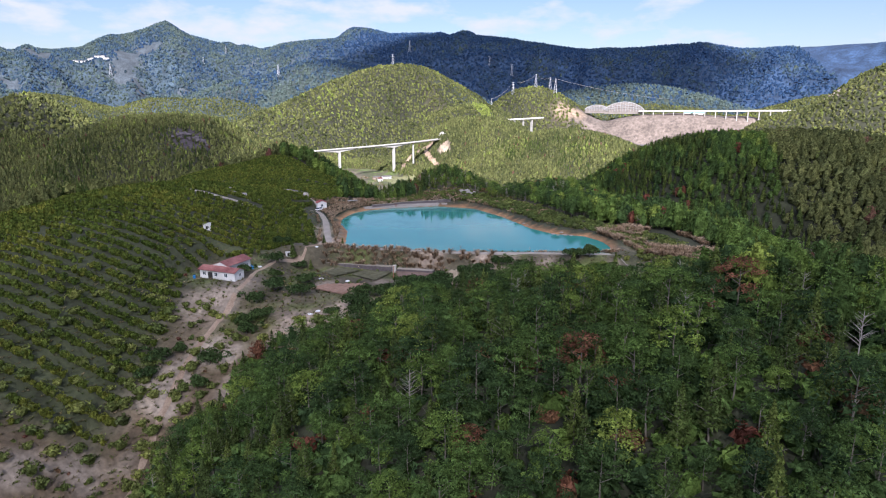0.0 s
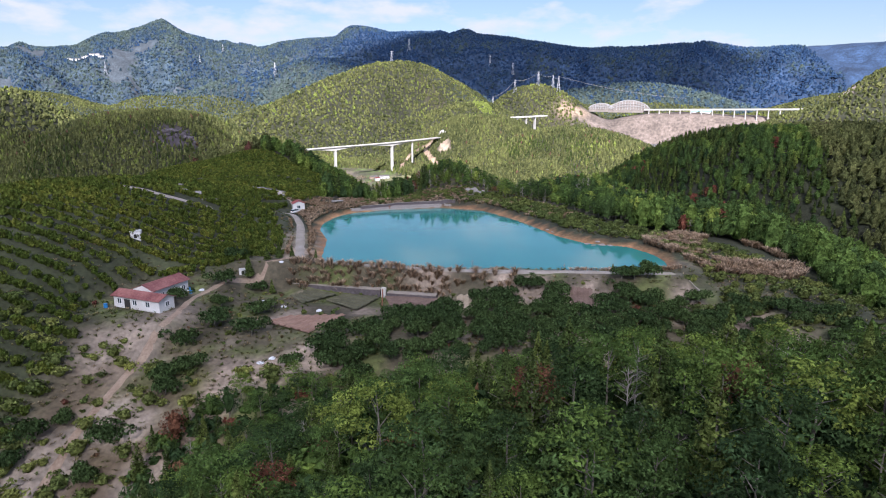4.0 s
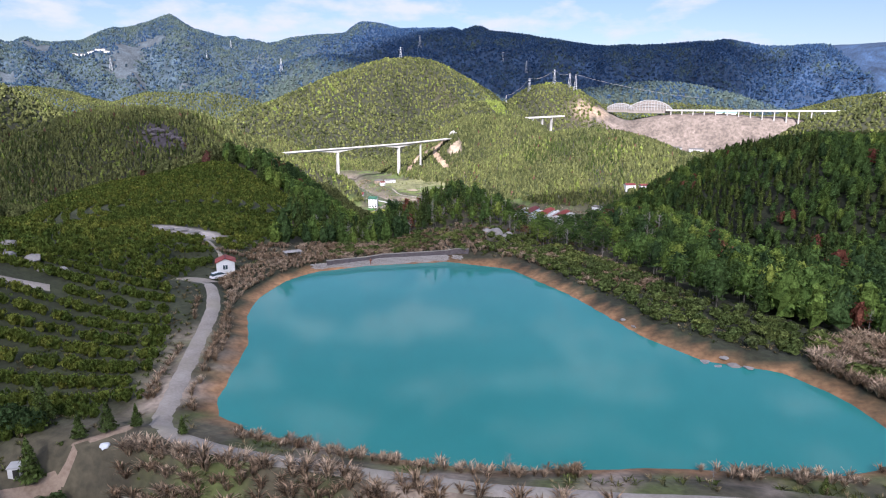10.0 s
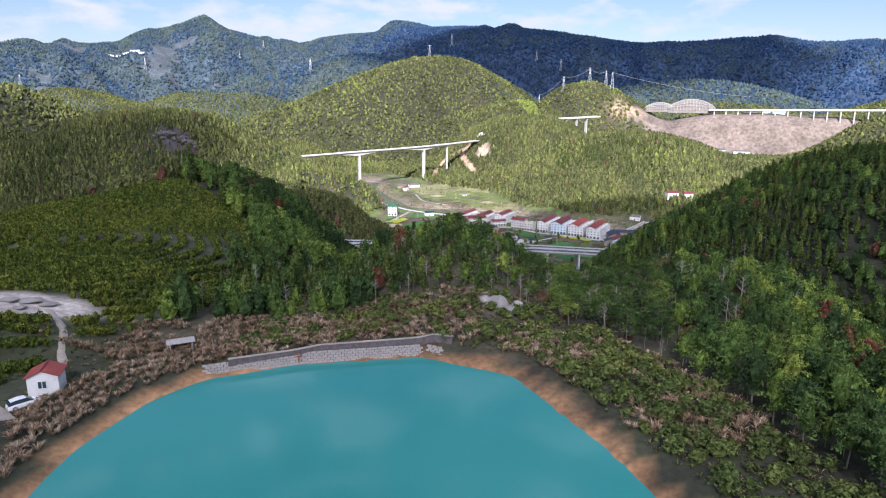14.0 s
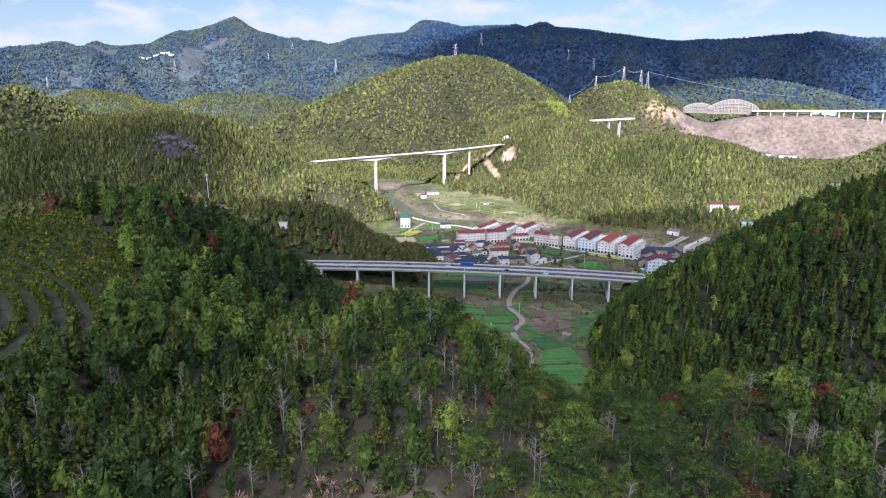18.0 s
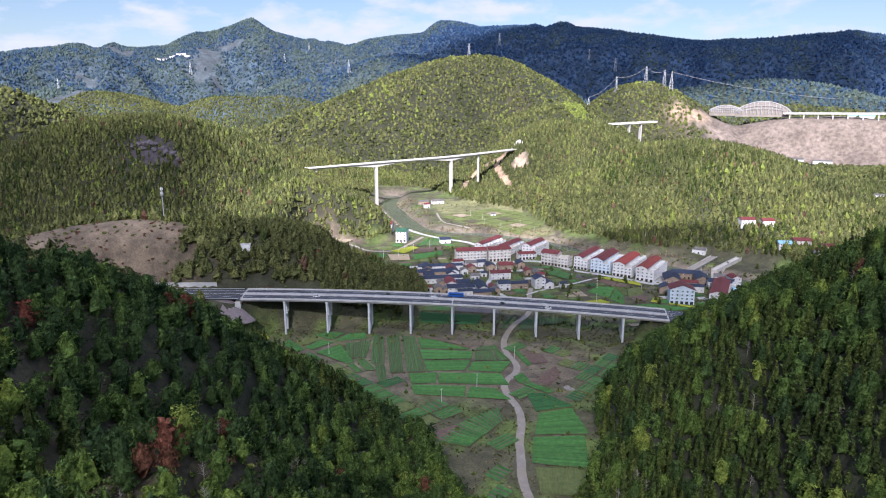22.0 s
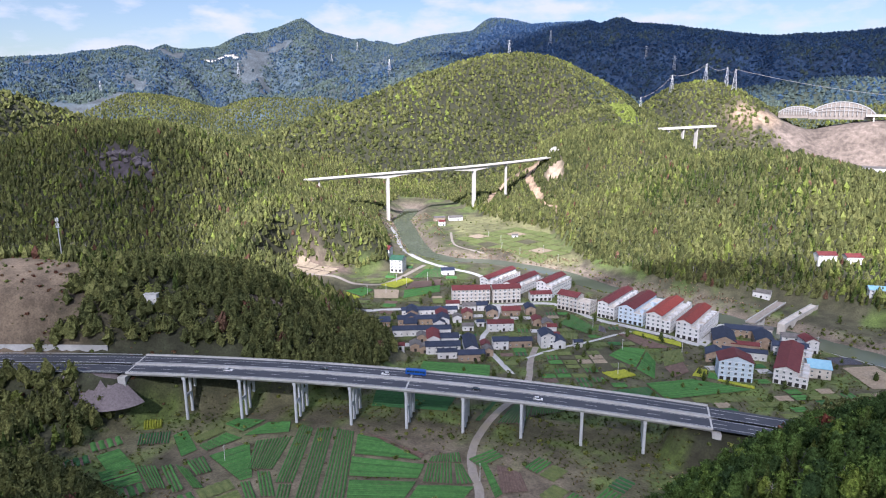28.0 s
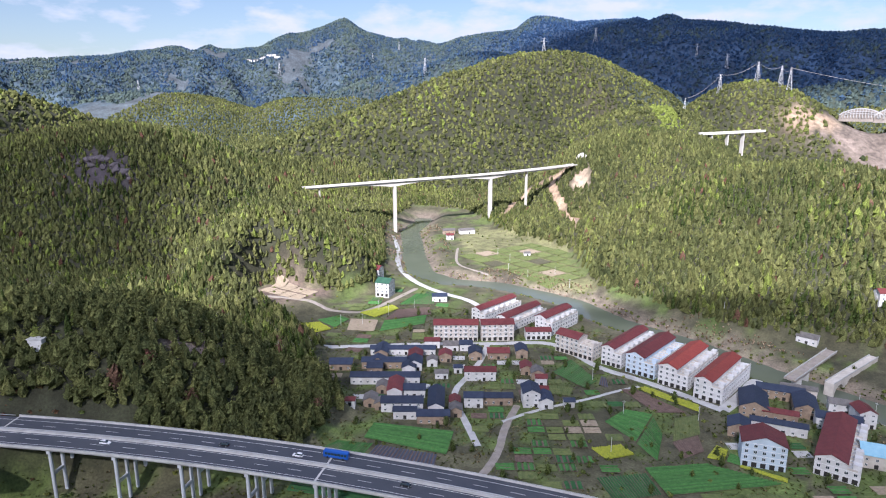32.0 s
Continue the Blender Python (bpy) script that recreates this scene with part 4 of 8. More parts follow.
lane("farm_lane", [(-400, 1062), (-383, 1066), (-343, 1075), (-288, 1078), (-281, 1100), (-280, 1136), (-279, 1165)], 5.0, TRACK, "pale lane between fields", up=0.4)
lane("village_street", [(-300, 985), (-268, 1002), (-238, 1021), (-202, 1046), (-160, 1068), (-138, 1084), (-118, 1092), (-95, 1078), (-74, 1062), (-52, 1058), (-20, 1047), (4, 1036)], 6.0, CONCRETE, "grey concrete village street", up=0.4)
lane("village_alley", [(-160, 1066), (-152, 1040), (-148, 1010), (-146, 980), (-120, 950), (-104, 930)], 4.0, CONCRETE, "narrow concrete alley between old houses", up=0.35)
lane("plot_path", [(-104, 962), (-92, 985), (-70, 1012), (-55, 1035), (-46, 1046)], 2.6, CONCRETE, "concrete path between vegetable plots", up=0.4)
lane("riverside_street", [(4, 1036), (12, 1060), (20, 1098), (38, 1096), (56, 1092), (80, 1072), (110, 1050), (180, 1020)], 7.5, CONCRETE, "grey concrete street by the river", up=0.5)
lane("far_lane", [(-222, 1500), (-212, 1470), (-200, 1440), (-190, 1410)], 5.0, DIRT, "fresh earth haul road on the slope", up=0.4)
lane("field_path", [(-318, 1330), (-300, 1290), (-284, 1262), (-262, 1250), (-240, 1246)], 3.0, TRACK, "pale path along the river field", up=0.4)
# ---- vegetable plots ----
CROP = varied("green_vegetable_rows", (0.03, 0.115, 0.024), (0.07, 0.2, 0.045), 0.5, 0.85, fine=7, bump=0.8, bump_dist=0.3, per_object=0.2)
CROP_DARK = varied("dark_vegetable_rows", (0.018, 0.085, 0.026), (0.034, 0.135, 0.034), 0.5, 0.85, fine=7, bump=0.8, bump_dist=0.3, per_object=0.15)
RAPE = varied("yellow_rapeseed", (0.192, 0.240, 0.024), (0.408, 0.432, 0.036), 0.8, 0.85, fine=7, bump=0.8, bump_dist=0.3)
STUBBLE = varied("dry_stubble", (0.24, 0.19, 0.13), (0.38, 0.32, 0.23), 0.6, 0.95, fine=7, bump=0.8, bump_dist=0.2)
SOIL = varied("tilled_soil", (0.1, 0.065, 0.05), (0.18, 0.125, 0.1), 0.5, 0.95, fine=8, bump=0.8, bump_dist=0.15)
SOIL_RED = varied("reddish_tilled_soil", (0.2, 0.12, 0.085), (0.3, 0.19, 0.14), 0.5, 0.95, fine=8, bump=0.8, bump_dist=0.15)
FILM = varied("plastic_mulch", (0.03, 0.035, 0.05), (0.07, 0.075, 0.1), 0.7, 0.4, bump=0.2)
WEEDS = varied("weedy_grass", (0.075, 0.112, 0.031), (0.163, 0.188, 0.062), 0.4, 0.95, fine=9, bump=0.8, bump_dist=0.2)
DULL = varied("dull_fallow_grass", (0.06, 0.062, 0.035), (0.11, 0.105, 0.06), 0.6, 0.95, fine=9, bump=0.8, bump_dist=0.2)
KIND = {"o": (DULL, 0.25, "fallow plot with dull greyish grass", 1.5), "g": (CROP, 0.55, "green vegetable plot in straight rows", 1.35), "d": (CROP_DARK, 0.5, "dark green vegetable plot in rows", 1.3), "y": (RAPE, 0.8, "flowering yellow rapeseed plot", 1.2), "s": (STUBBLE, 0.25, "dry stubble plot with raised beds", 1.6),
    "b": (SOIL, 0.22, "bare brown tilled plot with furrows", 1.3), "r": (SOIL_RED, 0.25, "reddish tilled plot with raised beds", 1.8), "f": (FILM, 0.25, "plot under dark plastic mulch strips", 1.4), "w": (WEEDS, 0.3, "overgrown plot of weeds", 1.1)}


PLOT_CORNERS = []


def plot(kind, a, b, c, d, across=False, z=None, most=18):
    """A plot between four corners, its beds running from side ab to side cd, or across."""
    material, h, label, gap = KIND[kind]
    PLOT_CORNERS.append((a, b, c, d))
    if across:
        a, b, c, d = b, c, d, a
    a, b, c, d = (Vector(p) for p in (a, b, c, d))
    cx, cy = (a.x + b.x + c.x + d.x) / 4, (a.y + b.y + c.y + d.y) / 4
    zz = np.array([float(drop(p.x, p.y)) for p in (a, b, c, d, (a + b) / 2, (c + d) / 2)])
    base = float(zz.mean()) + 0.25 if z is None else z
    tilt = z is None
    e = thing("vegetable_plot", cx, cy, base, 0, label, "field", "vegetable plots")
    width = ((b - a).length + (c - d).length) / 2
    rows = max(2, min(most, int(width / gap)))
    rs = np.random.RandomState(int(abs(cx * 3 + cy)))

    def at(u, v):
        p = (a * (1 - u) + b * u) * (1 - v) + (d * (1 - u) + c * u) * v
        return p.x, p.y

    V, F = [], []
    n = 7
    for v in range(n):
        for u in (0, 0.5, 1):
            x, y = at(u, v / (n - 1))
            V.append((x - cx, y - cy, (float(drop(x, y)) + 0.4 - base) if tilt else 0.0))
    for v in range(n - 1):
        for u in range(2):
            F.append((v * 3 + u, v * 3 + u + 1, v * 3 + u + 4, v * 3 + u + 3))
    shared("soil", mesh_from("soil", V, F, SOIL if kind in "gdfb" else material), e)
    for i in range(rows):
        u0, u1 = (i + 0.15) / rows, (i + 0.85) / rows
        V, F, o = [], [], 0
        for v in range(n):
            hh = h * (0.75 + 0.5 * rs.rand())
            for u, up in ((u0, 0), (u0 * 0.7 + u1 * 0.3, hh), (u0 * 0.3 + u1 * 0.7, hh * (0.8 + 0.4 * rs.rand())), (u1, 0)):
                x, y = at(min(max(u + (rs.rand() - 0.5) * 0.1 / rows, 0), 1), v / (n - 1))
                V.append((x - cx, y - cy, ((float(drop(x, y)) + 0.42 - base) if tilt else 0.02) + up))
        for v in range(n - 1):
            for k in range(3):
                F.append((o + v * 4 + k, o + v * 4 + k + 1, o + v * 4 + k + 5, o + v * 4 + k + 4))
        shared("bed", mesh_from("bed", V, F, material), e)
    return e


plot("g", (-185.7, 815.9), (-176.5, 814.9), (-156, 770), (-163.8, 766.8))
plot("g", (-175.0, 815.8), (-166.9, 820), (-139, 761), (-146.7, 757.5))
plot("g", (-164.5, 819.2), (-154.8, 820.7), (-127, 766.6), (-137.5, 762.2))
plot("g", (-161.2, 766.2), (-155.5, 768.5), (-141.6, 743.5), (-148.2, 743.5))
plot("g", (-195.9, 792.7), (-181.5, 803.5), (-171.5, 775), (-182.8, 770.3))
plot("g", (-176.7, 770.1), (-171, 773), (-156.5, 758.5), (-162.5, 755.5))
plot("g", (-207.6, 772.3), (-197.5, 790), (-175.8, 766), (-178.9, 761.5), True)
plot("g", (-213.3, 763.4), (-208.8, 770.9), (-195.8, 762.4), (-200.6, 757.1))
plot("g", (-238.6, 779.9), (-236.3, 786.5), (-216.8, 774.1), (-219.1, 766.1), True)
plot("w", (-228, 782.2), (-223.7, 796.5), (-216.8, 794.3), (-221.2, 778.8))
plot("g", (-218.7, 777.4), (-214.8, 793), (-204.2, 792.3), (-211.6, 775.2))
plot("g", (-222.3, 799.8), (-220.3, 807.9), (-205.2, 812.5), (-208.2, 797.8))
plot("g", (-205.1, 794.7), (-202.2, 810.8), (-192.2, 816.5), (-186.2, 807))
plot("g", (-257.3, 749.7), (-253, 759.2), (-236.8, 752.7), (-239.7, 742), True)
plot("g", (-231.9, 751.3), (-223.3, 755), (-204.8, 743.6), (-212.1, 740.6))
plot("g", (-221.1, 755.5), (-217.6, 759), (-197.2, 746.6), (-200.1, 742.4))
plot("g", (-216.2, 759.5), (-206.7, 759), (-189.7, 750.5), (-194.2, 748.6))
plot("g", (-177.8, 760), (-174.2, 763), (-163.2, 754.2), (-166.8, 751.1))
plot("y", (-263.7, 783.8), (-256.7, 789.7), (-250.4, 783.6), (-257.3, 777.8))
plot("d", (-255.4, 773.5), (-242.5, 782.2), (-234.6, 773.4), (-247.6, 764.8))
plot("g", (-151.8, 819.1), (-140.8, 819.6), (-111, 810.4), (-143.6, 802.6), True)
plot("g", (-143.6, 800), (-108, 807.2), (-106, 795.8), (-135.8, 785), True)
plot("g", (-134.1, 782.4), (-105.4, 793), (-104.4, 777), (-126.7, 768), True)
plot("g", (-107.1, 808.2), (-96.8, 814), (-89.4, 798.2), (-103, 794))
plot("g", (-95.3, 813.6), (-91.5, 814.4), (-81, 802.4), (-88, 798.6))
plot("g", (-103.4, 791.2), (-80, 800.4), (-82, 781.4), (-102.5, 776.8), True)
plot("g", (-135.7, 760.3), (-119.6, 767.6), (-115.4, 753.4), (-128.8, 748), True)
plot("g", (-118.2, 767.6), (-82.4, 779), (-73, 764.6), (-114, 754), True)
plot("g", (-128.3, 746), (-97, 754.4), (-93.8, 741), (-122, 735), True)
plot("g", (-94.4, 754.8), (-80.5, 757), (-68, 746.4), (-92.2, 741.2), True)
plot("g", (-108, 815), (-97, 824), (-92.4, 816.5), (-107.6, 810))
plot("g", (-84.2, 819.5), (-80.9, 819.5), (-66.7, 800.2), (-68.4, 795.4), True)
plot("g", (-73.6, 777.1), (-69.9, 785), (-62.3, 773.6), (-68.2, 769), True)
plot("g", (-66.4, 768.2), (-61.6, 772), (-46.3, 764.8), (-49, 761), True)
plot("d", (-61.5, 757), (-51.8, 760.5), (-33.8, 749.8), (-52.1, 737.2), True)
plot("g", (-50, 735.5), (-34, 747), (-22, 722), (-48, 712), True)
plot("g", (-48, 709), (-24, 719), (-18, 690), (-44, 686), True)
plot("w", (-42, 683), (-20, 688), (-14, 668), (-36, 664))
plot("b", (-59.4, 776.7), (-52, 804), (-46.9, 788), (-50.8, 771.5))
plot("b", (-76.8, 821), (-64.3, 819.3), (-57, 806.8), (-67.6, 800.5))
plot("b", (-150, 822.5), (-138, 822), (-112, 812), (-112, 816))
plot("d", (-101.5, 883), (-99, 890), (-99.4, 858), (-102, 858))
plot("d", (-88.6, 889), (-79, 888), (-76, 866), (-90.5, 860))
plot("g", (-80, 897.2), (-62.3, 900.7), (-60.3, 889.9), (-76, 876))
plot("d", (-172.3, 875.6), (-123.4, 886), (-120.4, 862), (-161.5, 850), True)
plot("f", (-150, 905), (-118, 912), (-112, 896), (-148, 890))
plot("g", (-170, 898), (-152, 905), (-150, 890), (-172, 880))
plot("g", (-165, 925), (-122, 938), (-114, 914), (-160, 908), True)
plot("g", (-100, 690), (-72, 735), (-66, 722), (-76, 690))
# by the village
plot("g", (-101, 1040), (-97, 1068), (-71, 1041), (-75, 1026), True)
plot("f", (-71, 1050), (-67, 1048), (-62, 1034), (-69, 1036))
plot("w", (-97, 1020), (-82, 1024), (-80, 1012), (-94, 1008))
plot("g", (-53, 989), (-46, 1009), (-31, 1011), (-33, 975))
plot("g", (-32, 973), (-30, 1008), (-22, 990), (-19.5, 961))
plot("y", (-52, 957), (-39, 968), (-31, 962), (-42, 950))
plot("g", (-24, 951), (2, 970), (36, 968), (-10, 932), True)
plot("d", (-22, 946), (-12, 931), (-30, 915), (-42, 930), True)
plot("y", (-46, 1041.5), (-42.5, 1046.5), (-9, 1035), (-8, 1027))
plot("b", (-55, 1036), (-47, 1040), (-14, 1023), (-30, 1014))
plot("w", (-19, 1012), (-8, 1022), (-4, 1000), (-16, 985))
plot("b", (-16, 984), (-5, 998), (0, 982), (-8, 970))
plot("y", (2, 976), (5, 991), (10.5, 988), (10, 977))
plot("g", (11, 977), (12, 986), (18, 984), (17, 976))
plot("y", (17, 974.5), (18, 976), (38, 974), (38, 970.5))
plot("s", (92, 1030), (112, 1042), (126, 1010), (104, 1000), True)
plot("f", (84, 1046), (100, 1052), (106, 1042), (90, 1034), True)
# behind the street
plot("g", (-268, 1114), (-270, 1150), (-254, 1156), (-240, 1130), True)
plot("d", (-252, 1158), (-266, 1162), (-262, 1150), (-246, 1146))
plot("y", (-286, 1082), (-272, 1112), (-262, 1106), (-268, 1078))
plot("b", (-262, 1104), (-240, 1122), (-230, 1106), (-258, 1078))
plot("g", (-256, 1074), (-232, 1102), (-224, 1084), (-246, 1052), True)
plot("s", (-284, 1066), (-262, 1074), (-250, 1050), (-270, 1042), True)
plot("g", (-306, 1050), (-296, 1068), (-284, 1064), (-282, 1042))
plot("y", (-312, 1036), (-300, 1046), (-282, 1038), (-290, 1022))
for i in range(4):
    for j in range(2):
        x0, y0 = -395 + i * 13, 1076 + j * 15 - i * 1.5
        plot("s", (x0, y0), (x0 + 12, y0), (x0 + 12, y0 + 13), (x0, y0 + 13), True)
# river flat under the tall bridge: patchwork of strips
k = 0
for i in range(7):
    for j in range(5):
        a = Vector((-300 + i * 19, 1296 - i * 9)) + Vector((11, 20)) * j
        u, v = Vector((17, -8)), Vector((9.5, 17))
        if line_dist(a.x + 10, a.y + 8, RIVER) > 26 and float(drop(a.x + 12, a.y + 4)) < -158:
            plot("wwowwwwsww"[(k * 7 + i) % 10], tuple(a), tuple(a + u), tuple(a + u + v), tuple(a + v), bool((i + j) % 2))
        k += 1
# in the clearing below the dam
plot("r", (-44.7, 217.7), (-40.7, 222.4), (-27, 226), (-31.2, 212.5), True)
plot("o", (-47, 238), (-43, 243.5), (-34.5, 241.5), (-41, 232.7))
plot("o", (-36, 236), (-33, 241.8), (-22.5, 241.5), (-25.5, 230))
plot("b", (-21.6, 242), (-8, 242.5), (-3.5, 233), (-15, 227.5), True)
plot("b", (27, 245.5), (32.5, 245.5), (33, 238), (27.5, 237))
plot("s", (-2, 241), (4, 241), (6, 228), (0, 227))
# ---- the village ----
def tiles_material(name, c1, c2, gap=0.32):
    """Tiled roof: courses as relief, weathered patches."""
    m = varied(name, c1, c2, 0.35, 0.65, fine=6, bump=0, per_object=0.18)
    n, l = m.node_tree.nodes, m.node_tree.links
    tc, w, bp = n.new("ShaderNodeTexCoord"), n.new("ShaderNodeTexWave"), n.new("ShaderNodeBump")
    w.inputs["Scale"].default_value, w.inputs["Distortion"].default_value = 1.0, 0.3
    bp.inputs["Strength"].default_value, bp.inputs["Distance"].default_value = 0.7, 0.08
    l.new(tc.outputs["Object"], w.inputs["Vector"])
    l.new(w.outputs[1], bp.inputs["Height"])
    l.new(bp.outputs[0], n["Principled BSDF"].inputs["Normal"])
    return m


ROOF_RED = tiles_material("maroon_roof_tiles", (0.105, 0.02, 0.022), (0.17, 0.036, 0.034))
ROOF_BRIGHT = tiles_material("orange_red_roof_tiles", (0.2, 0.034, 0.026), (0.28, 0.052, 0.036))
ROOF_BLUE = tiles_material("dark_blue_roof_tiles", (0.013, 0.022, 0.05), (0.03, 0.042, 0.075))
ROOF_GREY = tiles_material("old_grey_roof_tiles", (0.08, 0.075, 0.07), (0.17, 0.16, 0.15))
ROOF_GREEN = tiles_material("green_roof_tiles", (0.02, 0.08, 0.05), (0.04, 0.12, 0.07))
ROOF_PALE = tiles_material("pale_blue_sheet_roof", (0.2, 0.42, 0.55), (0.3, 0.52, 0.62))
ROOF_RUST = tiles_material("rusty_red_sheet_roof", (0.13, 0.03, 0.03), (0.3, 0.13, 0.11))
WHITE = varied("white_render", (0.56, 0.56, 0.55), (0.7, 0.7, 0.69), 0.4, 0.85, stain=(0.5, 0.49, 0.47))
PALE_BLUE = varied("pale_blue_tiled_wall", (0.45, 0.55, 0.64), (0.56, 0.66, 0.74), 0.4, 0.6, stain=(0.42, 0.5, 0.56))
BEIGE = varied("beige_tiled_wall", (0.5, 0.46, 0.41), (0.62, 0.58, 0.52), 0.4, 0.8, stain=(0.4, 0.36, 0.31))
MUD = varied("mud_brick_wall", (0.26, 0.19, 0.13), (0.4, 0.31, 0.23), 0.5, 0.95, stain=(0.2, 0.15, 0.11))
GLASS, gn, gl, gb = mat("window_glass", 0.08)
gb.inputs["Base Color"].default_value = (0.03, 0.05, 0.06, 1)
DARK, dn, dl, db = mat("dark_opening", 0.9)
db.inputs["Base Color"].default_value = (0.025, 0.024, 0.022, 1)
TRIM = varied("window_trim", (0.7, 0.71, 0.72), (0.8, 0.8, 0.8), 1.0, 0.6, bump=0)


def mesh_of(name, material, build):
    bm = bmesh.new()
    build(bm)
    me = bpy.data.meshes.new(name)
    bm.to_mesh(me)
    bm.free()
    me.materials.append(material)
    return me


def _frame(bm, w=1.5, h=1.5, t=0.09):
    for x0, x1, z0, z1 in ((-w / 2, w / 2, -h / 2, -h / 2 + t), (-w / 2, w / 2, h / 2 - t, h / 2), (-w / 2, -w / 2 + t, -h / 2, h / 2), (w / 2 - t, w / 2, -h / 2, h / 2), (-t / 2, t / 2, -h / 2, h / 2)):
        box(bm, x0, x1, -0.12, 0.05, z0, z1)


WIN_FRAME = mesh_of("window_frame", TRIM, _frame)
WIN_PANE = mesh_of("pane", GLASS, lambda bm: box(bm, -0.7, 0.7, -0.05, 0.03, -0.7, 0.7))
DOOR_LEAF = mesh_of("door", DARK, lambda bm: box(bm, -0.9, 0.9, -0.06, 0.04, 0, 2.3))
BALCONY = mesh_of("balcony", WHITE, lambda bm: (box(bm, -1.7, 1.7, -1.1, 0, -0.12, 0), box(bm, -1.7, 1.7, -1.1, -1.0, 0, 0.95), box(bm, -1.7, -1.6, -1.0, 0, 0, 0.95), box(bm, 1.6, 1.7, -1.0, 0, 0, 0.95)))
HEATER = mesh_of("water_heater", STEEL, lambda bm: (box(bm, -0.8, 0.8, -0.6, 0.6, 0.15, 0.3, pose(0, 0, 0, 35)), cyl(bm, 0, 0, -0.8, 0.8, 0.25, m=pose(0, 0.5, 0.75, 0, 90))))


def window(parent, x, y, z, turn, k=1.0):
    w = shared("window", WIN_FRAME, parent, pose(x, y, z, 0, 0, turn) @ Matrix.Diagonal((k, 1, k, 1)))
    shared("pane", WIN_PANE, w)
    return w


def gable(bm, x0, x1, y0, y1, z, rise, over=0.5, thick=0.22, along_y=False):
    """Two roof slopes with thickness; the ridge runs along x, or along y."""
    if along_y:
        m = Matrix(((0, 1, 0, 0), (1, 0, 0, 0), (0, 0, 1, 0), (0, 0, 0, 1)))
        a0, a1, b0, b1 = y0, y1, x0, x1
    else:
        m = Matrix()
        a0, a1, b0, b1 = x0, x1, y0, y1
    a0, a1 = a0 - over, a1 + over
    mid, half = (b0 + b1) / 2, (b1 - b0) / 2
    drop_z = rise * over / half
    prof = [(b0 - over, z - drop_z), (mid, z + rise), (b1 + over, z - drop_z), (b1 + over, z - drop_z + thick), (mid, z + rise + thick), (b0 - over, z - drop_z + thick)]
    ends = [[bm.verts.new(m @ Vector((a, b, c))) for b, c in prof] for a in (a0, a1)]
    for i in range(6):
        bm.faces.new((ends[0][i], ends[0][(i + 1) % 6], ends[1][(i + 1) % 6], ends[1][i]))
    bm.faces.new((ends[0][0], ends[0][5], ends[0][4], ends[0][1]))
    bm.faces.new((ends[0][1], ends[0][4], ends[0][3], ends[0][2]))
    bm.faces.new((ends[1][0], ends[1][1], ends[1][4], ends[1][5]))
    bm.faces.new((ends[1][1], ends[1][2], ends[1][3], ends[1][4]))
    bm.normal_update()
    bmesh.ops.recalc_face_normals(bm, faces=bm.faces[:])


def gable_wall(bm, x0, x1, y0, y1, h, rise, along_y=False):
    """Walls with gable ends up to the ridge."""
    box(bm, x0, x1, y0, y1, -2.5, h)
    mid = ((x0 + x1) if along_y else (y0 + y1)) / 2
    if along_y:
        tri = [(x0, h), (x1, h), (mid, h + rise - 0.05)]
        ends = [[bm.verts.new((a, b, c)) for a, c in tri] for b in (y0, y1)]
    else:
        tri = [(y0, h), (y1, h), (mid, h + rise - 0.05)]
        ends = [[bm.verts.new((b, a, c)) for a, c in tri] for b in (x0, x1)]
    for i in range(3):
        bm.faces.new((ends[0][i], ends[0][(i + 1) % 3], ends[1][(i + 1) % 3], ends[1][i]))
    bm.faces.new(ends[0])
    bm.faces.new(ends[1])
    bmesh.ops.recalc_face_normals(bm, faces=bm.faces[:])




FEET = []


def old_house(x, y, w, d, h, roof, wall, turn=27.6, along_y=False, base=None, label=None, group="old village houses"):
    """A low house at the middle of its front foot, with a tiled gable roof, door and windows."""
    colour = {ROOF_RED: "maroon", ROOF_BRIGHT: "orange-red", ROOF_BLUE: "dark blue", ROOF_GREY: "grey", ROOF_PALE: "pale blue", ROOF_RUST: "rusty red", ROOF_GREEN: "green"}[roof]
    stuff = {WHITE: "white", MUD: "brown mud-brick", BEIGE: "beige", PALE_BLUE: "pale blue"}[wall]
    z = float(drop(x, y)) + 0.15 if base is None else base
    e = thing("house", x, y, z, turn, label or f"{stuff} village house with a {colour} tiled gable roof", "house", group)
    FEET.append((x, y, w, d, turn))
    rise = (w if along_y else d) * 0.24
    bm = bmesh.new()
    gable_wall(bm, -w / 2, w / 2, 0, d, h, rise, along_y)
    part("wall", bm, wall, e)
    bm = bmesh.new()
    gable(bm, -w / 2, w / 2, 0, d, h, rise, 0.55, 0.2, along_y)
    part("roof", bm, roof, e)
    n = max(1, int(w / 4.2))
    for f in range(max(1, int(h / 3.0))):
        for i in range(n):
            px = -w / 2 + w * (i + 0.5) / n
            if f == 0 and i == n // 2:
                shared("door", DOOR_LEAF, e, pose(px, 0, 0))
            else:
                window(e, px, 0, f * 3.0 + 1.7, 0, 0.85)
        if d > 7:
            for sx, tn in ((w / 2, 90), (-w / 2, -90)):
                window(e, sx, d * 0.4, f * 3.0 + 1.8, tn, 0.8)
    return e


